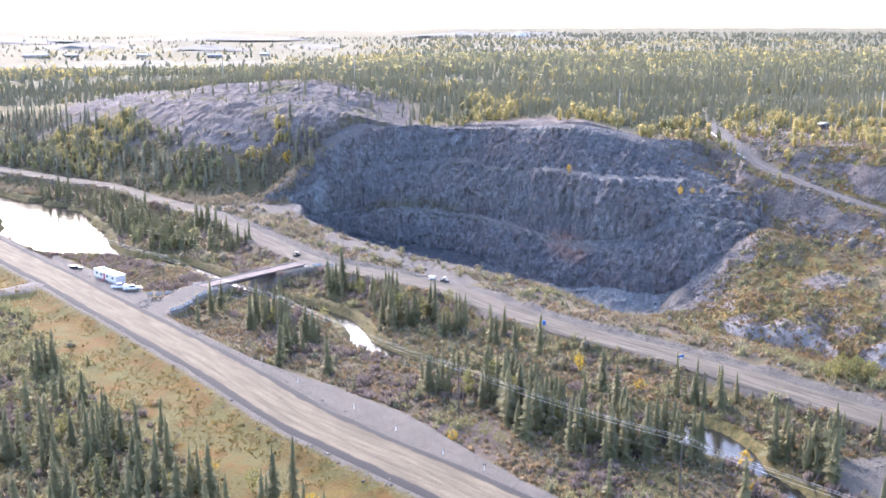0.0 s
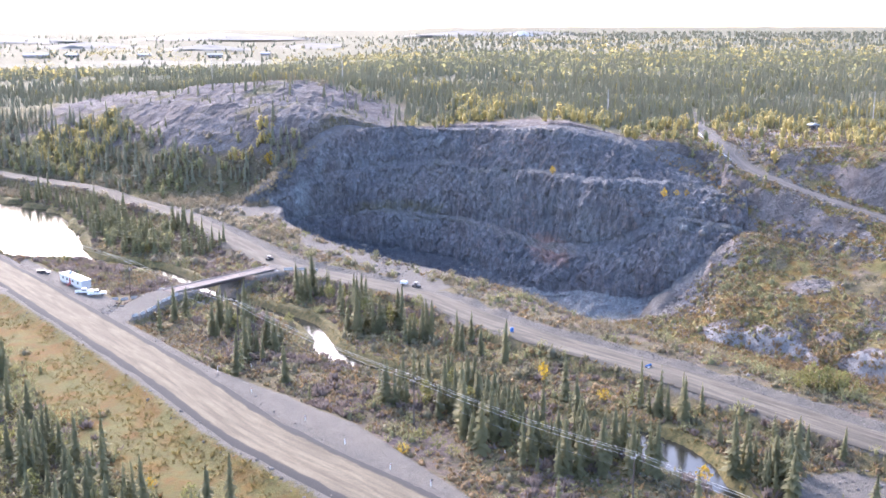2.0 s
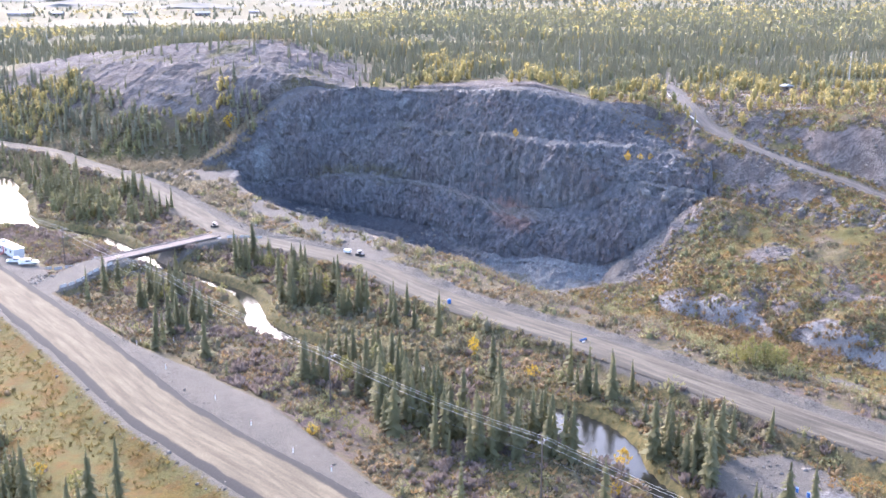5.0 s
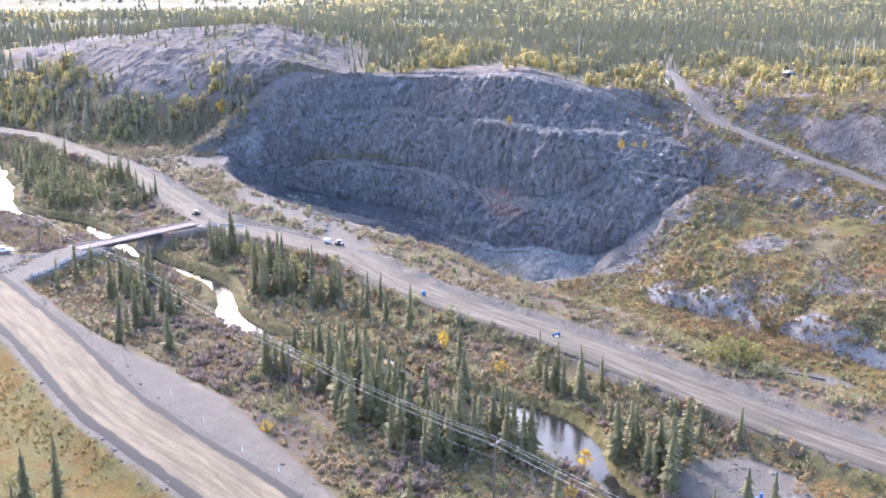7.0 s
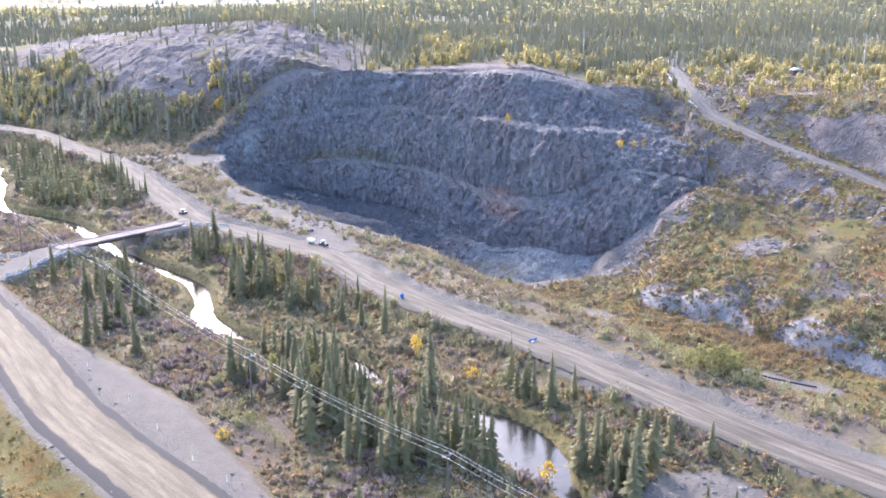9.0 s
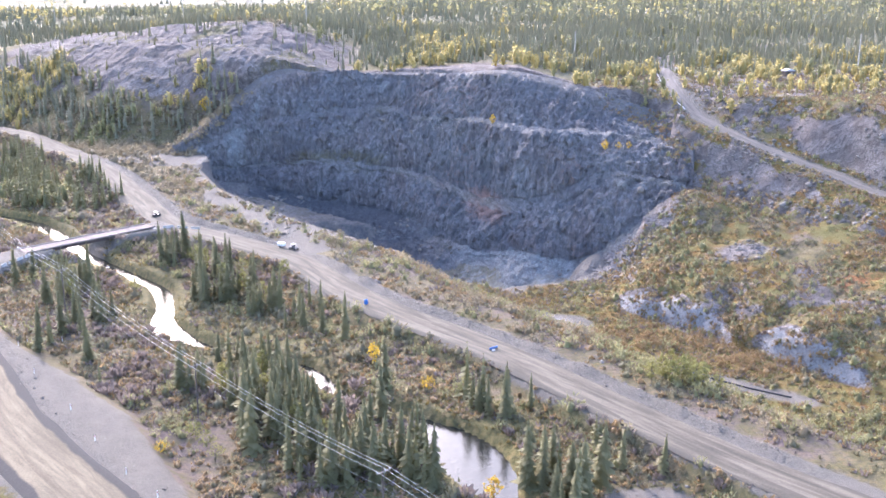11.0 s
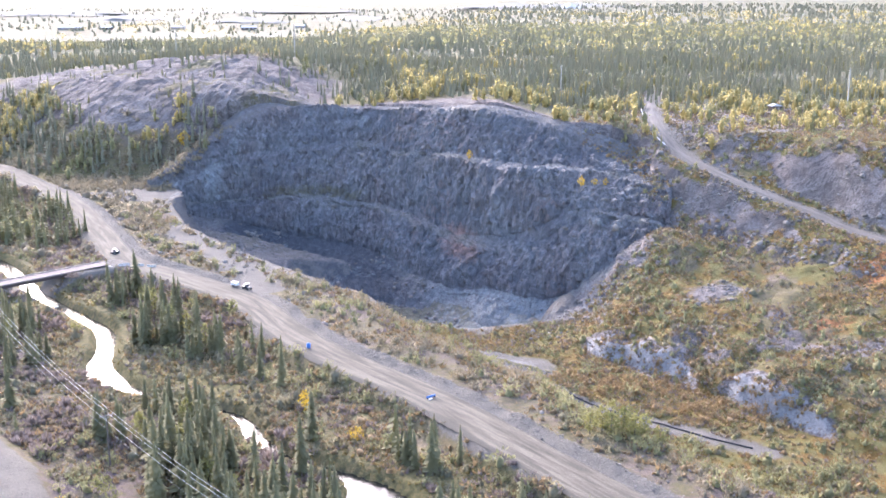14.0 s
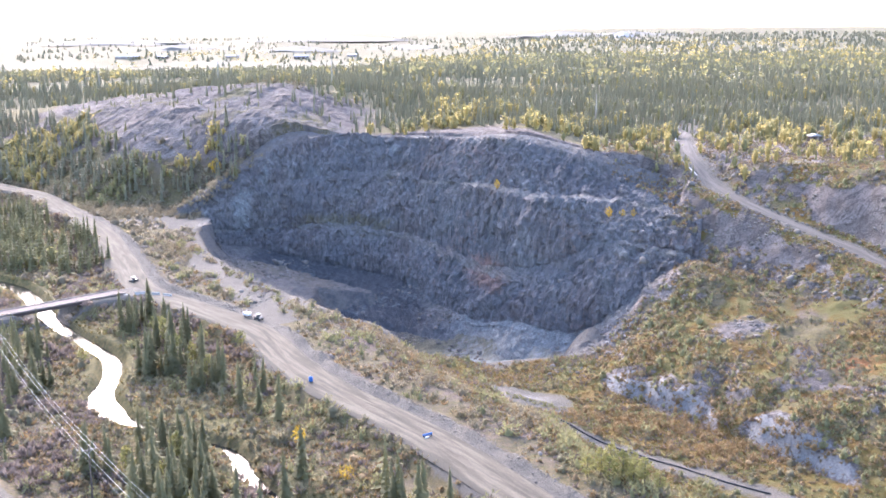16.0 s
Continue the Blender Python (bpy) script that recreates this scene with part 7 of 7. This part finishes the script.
def build_rocks():
    def berm(x, y):
        d2, s2 = plan(2, x, y), plan(3, x, y)
        return np.where((s2 > 0) & (x > -122) & (x < 112) & (y < 485) & (np.minimum(plan(9, x, y), plan(10, x, y)) > 6), np.exp(-((d2 - 7.7) / 2.0) ** 2) + 0.12 * (d2 < 26) * (d2 > 8), 0)

    def rubble(x, y):
        pit = plan(7, x, y)
        steep = np.hypot(ground_z(x + 1, y) - ground_z(x - 1, y), ground_z(x, y + 1) - ground_z(x, y - 1)) / 2
        return np.where(pit > 2, 0.35 * smooth(1.1, 0.6, steep) * smooth(-0.2, 0.4, fbm(x, y, 18, 2, 301)), 0)

    def shelf(x, y):
        d2, s2 = plan(2, x, y), plan(3, x, y)
        return np.where((s2 > 0) & (d2 > 9) & (d2 < 40) & (x < 30) & (x > -80) & (y < 440), 0.25 * smooth(0.0, 0.4, fbm(x, y, 9, 2, 303)), 0)

    a = spread((-124, 118, 185, 490), 0.6, 0.62, berm)
    s = np.clip(rng.lognormal(-2.05, 0.45, len(a)), 0.07, 0.32)
    strew("berm_rubble", ROCKS, a, s, s, [M_ROCK], "windrow of loose broken rock along the quarry road", "rubble", sink=-0.02)
    b = spread((-75, 130, 360, 545), 0.8, 1.3, rubble)
    s = np.clip(rng.lognormal(-0.75, 0.55, len(b)), 0.2, 1.8)
    strew("quarry_rubble", ROCKS, b, s, s, [M_ROCK], "fallen rubble on the quarry ledges and floor", "rubble", sink=-0.02)
    c = spread((-85, 35, 300, 445), 1.0, 1.0, shelf)
    s = np.clip(rng.lognormal(-1.0, 0.5, len(c)), 0.15, 1.2)
    strew("shelf_rubble", ROCKS, c, s, s, [M_ROCK], "scattered grey rubble on the pit edge", "rubble", sink=-0.02)
    d = spread((-160, 40, 180, 400), 1.0, 1.1, lambda x, y: np.where((np.abs(plan(0, x, y) - 9) < 2.5) & clear_of_junction(x, y), 0.14, 0))
    s = np.clip(rng.lognormal(-1.6, 0.4, len(d)), 0.1, 0.5)
    strew("road_rubble", ROCKS, d, s, s, [M_ROCK], "small loose stones along the haul road", "rubble", sink=-0.02)
    e = spread((112, 215, 366, 500), 0.7, 1.15, lambda x, y: np.where((plan(4, x, y) > 3.5) & ((plan(4, x, y) < 24) | (np.hypot((x - 142) / 13, (y - 376) / 9) < 1)) & (plan(7, x, y) < -1), 0.75 * smooth(-0.3, 0.3, fbm(x, y, 9, 2, 307)), 0))
    s = np.clip(rng.lognormal(-0.9, 0.5, len(e)), 0.2, 1.3)
    e2 = spread((84, 130, 366, 450), 0.7, 1.1, lambda x, y: np.where((plan(7, x, y) > -18) & (plan(7, x, y) < 4), 0.6, 0))
    s2 = np.clip(rng.lognormal(-1.0, 0.5, len(e2)), 0.15, 1.2)
    strew("talus", ROCKS, e2, s2, s2, [M_ROCK], "grey talus sliding into the end of the pit", "rubble", sink=-0.02)
    strew("bank_rubble", ROCKS, e, s, s, [M_ROCK], "dark broken rock on the banks of the track", "rubble", sink=-0.02)
    g = spread((70, 106, 172, 202), 0.8, 1.0, lambda x, y: np.where((np.hypot(x - 88, (y - 187) / 1.1) < 15) & (plan(2, x, y) > 8), 0.3, 0))
    s = np.clip(rng.lognormal(-1.7, 0.5, len(g)), 0.08, 0.6)
    strew("lot_stones", ROCKS, g, s, s, [M_ROCK], "loose stones on the gravel lot", "rubble", sink=-0.02)
    f = spread((-98, -60, 300, 336), 1.0, 0.9, lambda x, y: np.where((plan(5, x, y) > 5) & (plan(5, x, y) < 11), 0.6, 0))
    s = np.clip(rng.lognormal(-1.2, 0.5, len(f)), 0.12, 0.8)
    strew("ramp_rubble", ROCKS, f, s, s, [M_ROCK], "grey rubble on the sides of the bridge ramp", "rubble", sink=-0.02)
    # larger boulders, each on its own
    spots = spread((-60, 116, 185, 420), 1.0, 3.6, lambda x, y: 0.07 * berm(x, y) + 0.10 * shelf(x, y))[:60]
    more = np.array([(111, 226), (114, 222.5), (118, 221), (121, 218), (124, 214.5), (117, 217), (-44, 383), (-38, 376), (-33, 371), (14, 333), (16, 330), (-6, 349), (-10, 352)], float)
    spots = np.vstack([spots, more])
    protos = [fast_mesh("stone", v, f, [M_BOULDER]) for v, f, _ in ROCKS]
    for x, y in spots:
        s = float(np.clip(rng.lognormal(-0.95, 0.3), 0.25, 0.85))
        ob = new("boulder", protos[int(rng.integers(0, 6))])
        ob.matrix_basis = pose(x, y, gz(x, y) + 0.2 * s, rng.random() * 40, rng.random() * 40, rng.random() * 360) @ Matrix.Diagonal((s * 1.2, s * 0.85, s * 0.8, 1))
        tagged(ob, "large angular grey boulder on the road verge" if s > 0.55 else "small angular grey boulder on the road verge", "boulder", "boulders by the quarry road")


def clear_of_junction(x, y):
    return plan(5, x, y) > 7


build_rocks()


# ---- far off ----
def far_shed(x, y, l, w, h, turn, mat, label):
    t = root("far_building", x, y, gz(x, y) - 0.5, turn, label, "building", "far buildings")
    wall = part("wall", box(l, w, h), mat, t)
    part("roof", profile([(-w / 2 - 0.5, h), (w / 2 + 0.5, h), (0, h + 0.28 * w)], l + 1, 0), M_GREYPANEL, t).rotation_euler = (0, 0, radians(90))
    for k in range(3):
        part("window", box(l * 0.12, 0.2, h * 0.3, (k - 1) * l * 0.3, -w / 2, h * 0.45), M_STEEL, wall)
    part("door", box(l * 0.1, 0.25, h * 0.55, l * 0.42, -w / 2, 0), M_GREYPANEL, wall)


for x, y, l, w, h, turn, mat in ((-800, 2080, 46, 14, 6, 8, M_WOOD), (-740, 2110, 24, 12, 5, -6, M_POLE), (-610, 2160, 26, 11, 5, 4, M_WOOD), (-470, 2180, 30, 11, 6, 12, M_POLE), (-380, 2260, 20, 10, 5, -10, M_WOOD)):
    far_shed(x, y, l, w, h, turn, mat, "distant long pale industrial shed on the flats")


def far_mound(x, y, r, h, mat, label, seed):
    q = np.random.default_rng(seed)
    v, f = [(0, 0, h)], []
    n, rings = 22, 6
    for k in range(1, rings + 1):
        for a in range(n):
            t = 2 * math.pi * a / n
            rr = r * k / rings * (0.85 + 0.3 * q.random())
            v.append((rr * math.cos(t), 0.7 * rr * math.sin(t), h * (1 - k / rings) ** 1.2 * (0.8 + 0.4 * q.random()) - 2 * (k == rings)))
    for a in range(n):
        f.append((0, 1 + a, 1 + (a + 1) % n))
    for k in range(rings - 1):
        for a in range(n):
            b = (a + 1) % n
            p, s = 1 + k * n, 1 + (k + 1) * n
            f += [(p + a, s + a, s + b), (p + a, s + b, p + b)]
    me = fast_mesh("tailings_mound", np.array(v, float), np.array(f), [mat])
    ob = new("tailings_mound", me)
    ob.location = (x, y, gz(x, y))
    tagged(ob, label, "spoil heap", "far heaps")


M_HEAP = plain("pale_tailings", (0.55, 0.52, 0.48), 0.95, 0, 0.2, 0.3, 0.05)
M_DARKHEAP = plain("dark_spoil", (0.20, 0.19, 0.16), 0.95, 0, 0.2, 0.4, 0.05)
far_mound(215, 3000, 45, 15, M_HEAP, "pale conical tailings heap far off", 1)
for k, (x, y, r, h) in enumerate(((60, 3150, 190, 14), (240, 3200, 160, 11), (-560, 2500, 120, 11), (-900, 2700, 160, 13), (-330, 2750, 150, 10), (-1250, 3000, 240, 17), (-700, 3300, 300, 17))):
    far_mound(x, y, r, h, M_DARKHEAP, "low dark rock spoil heap far off", 10 + k)
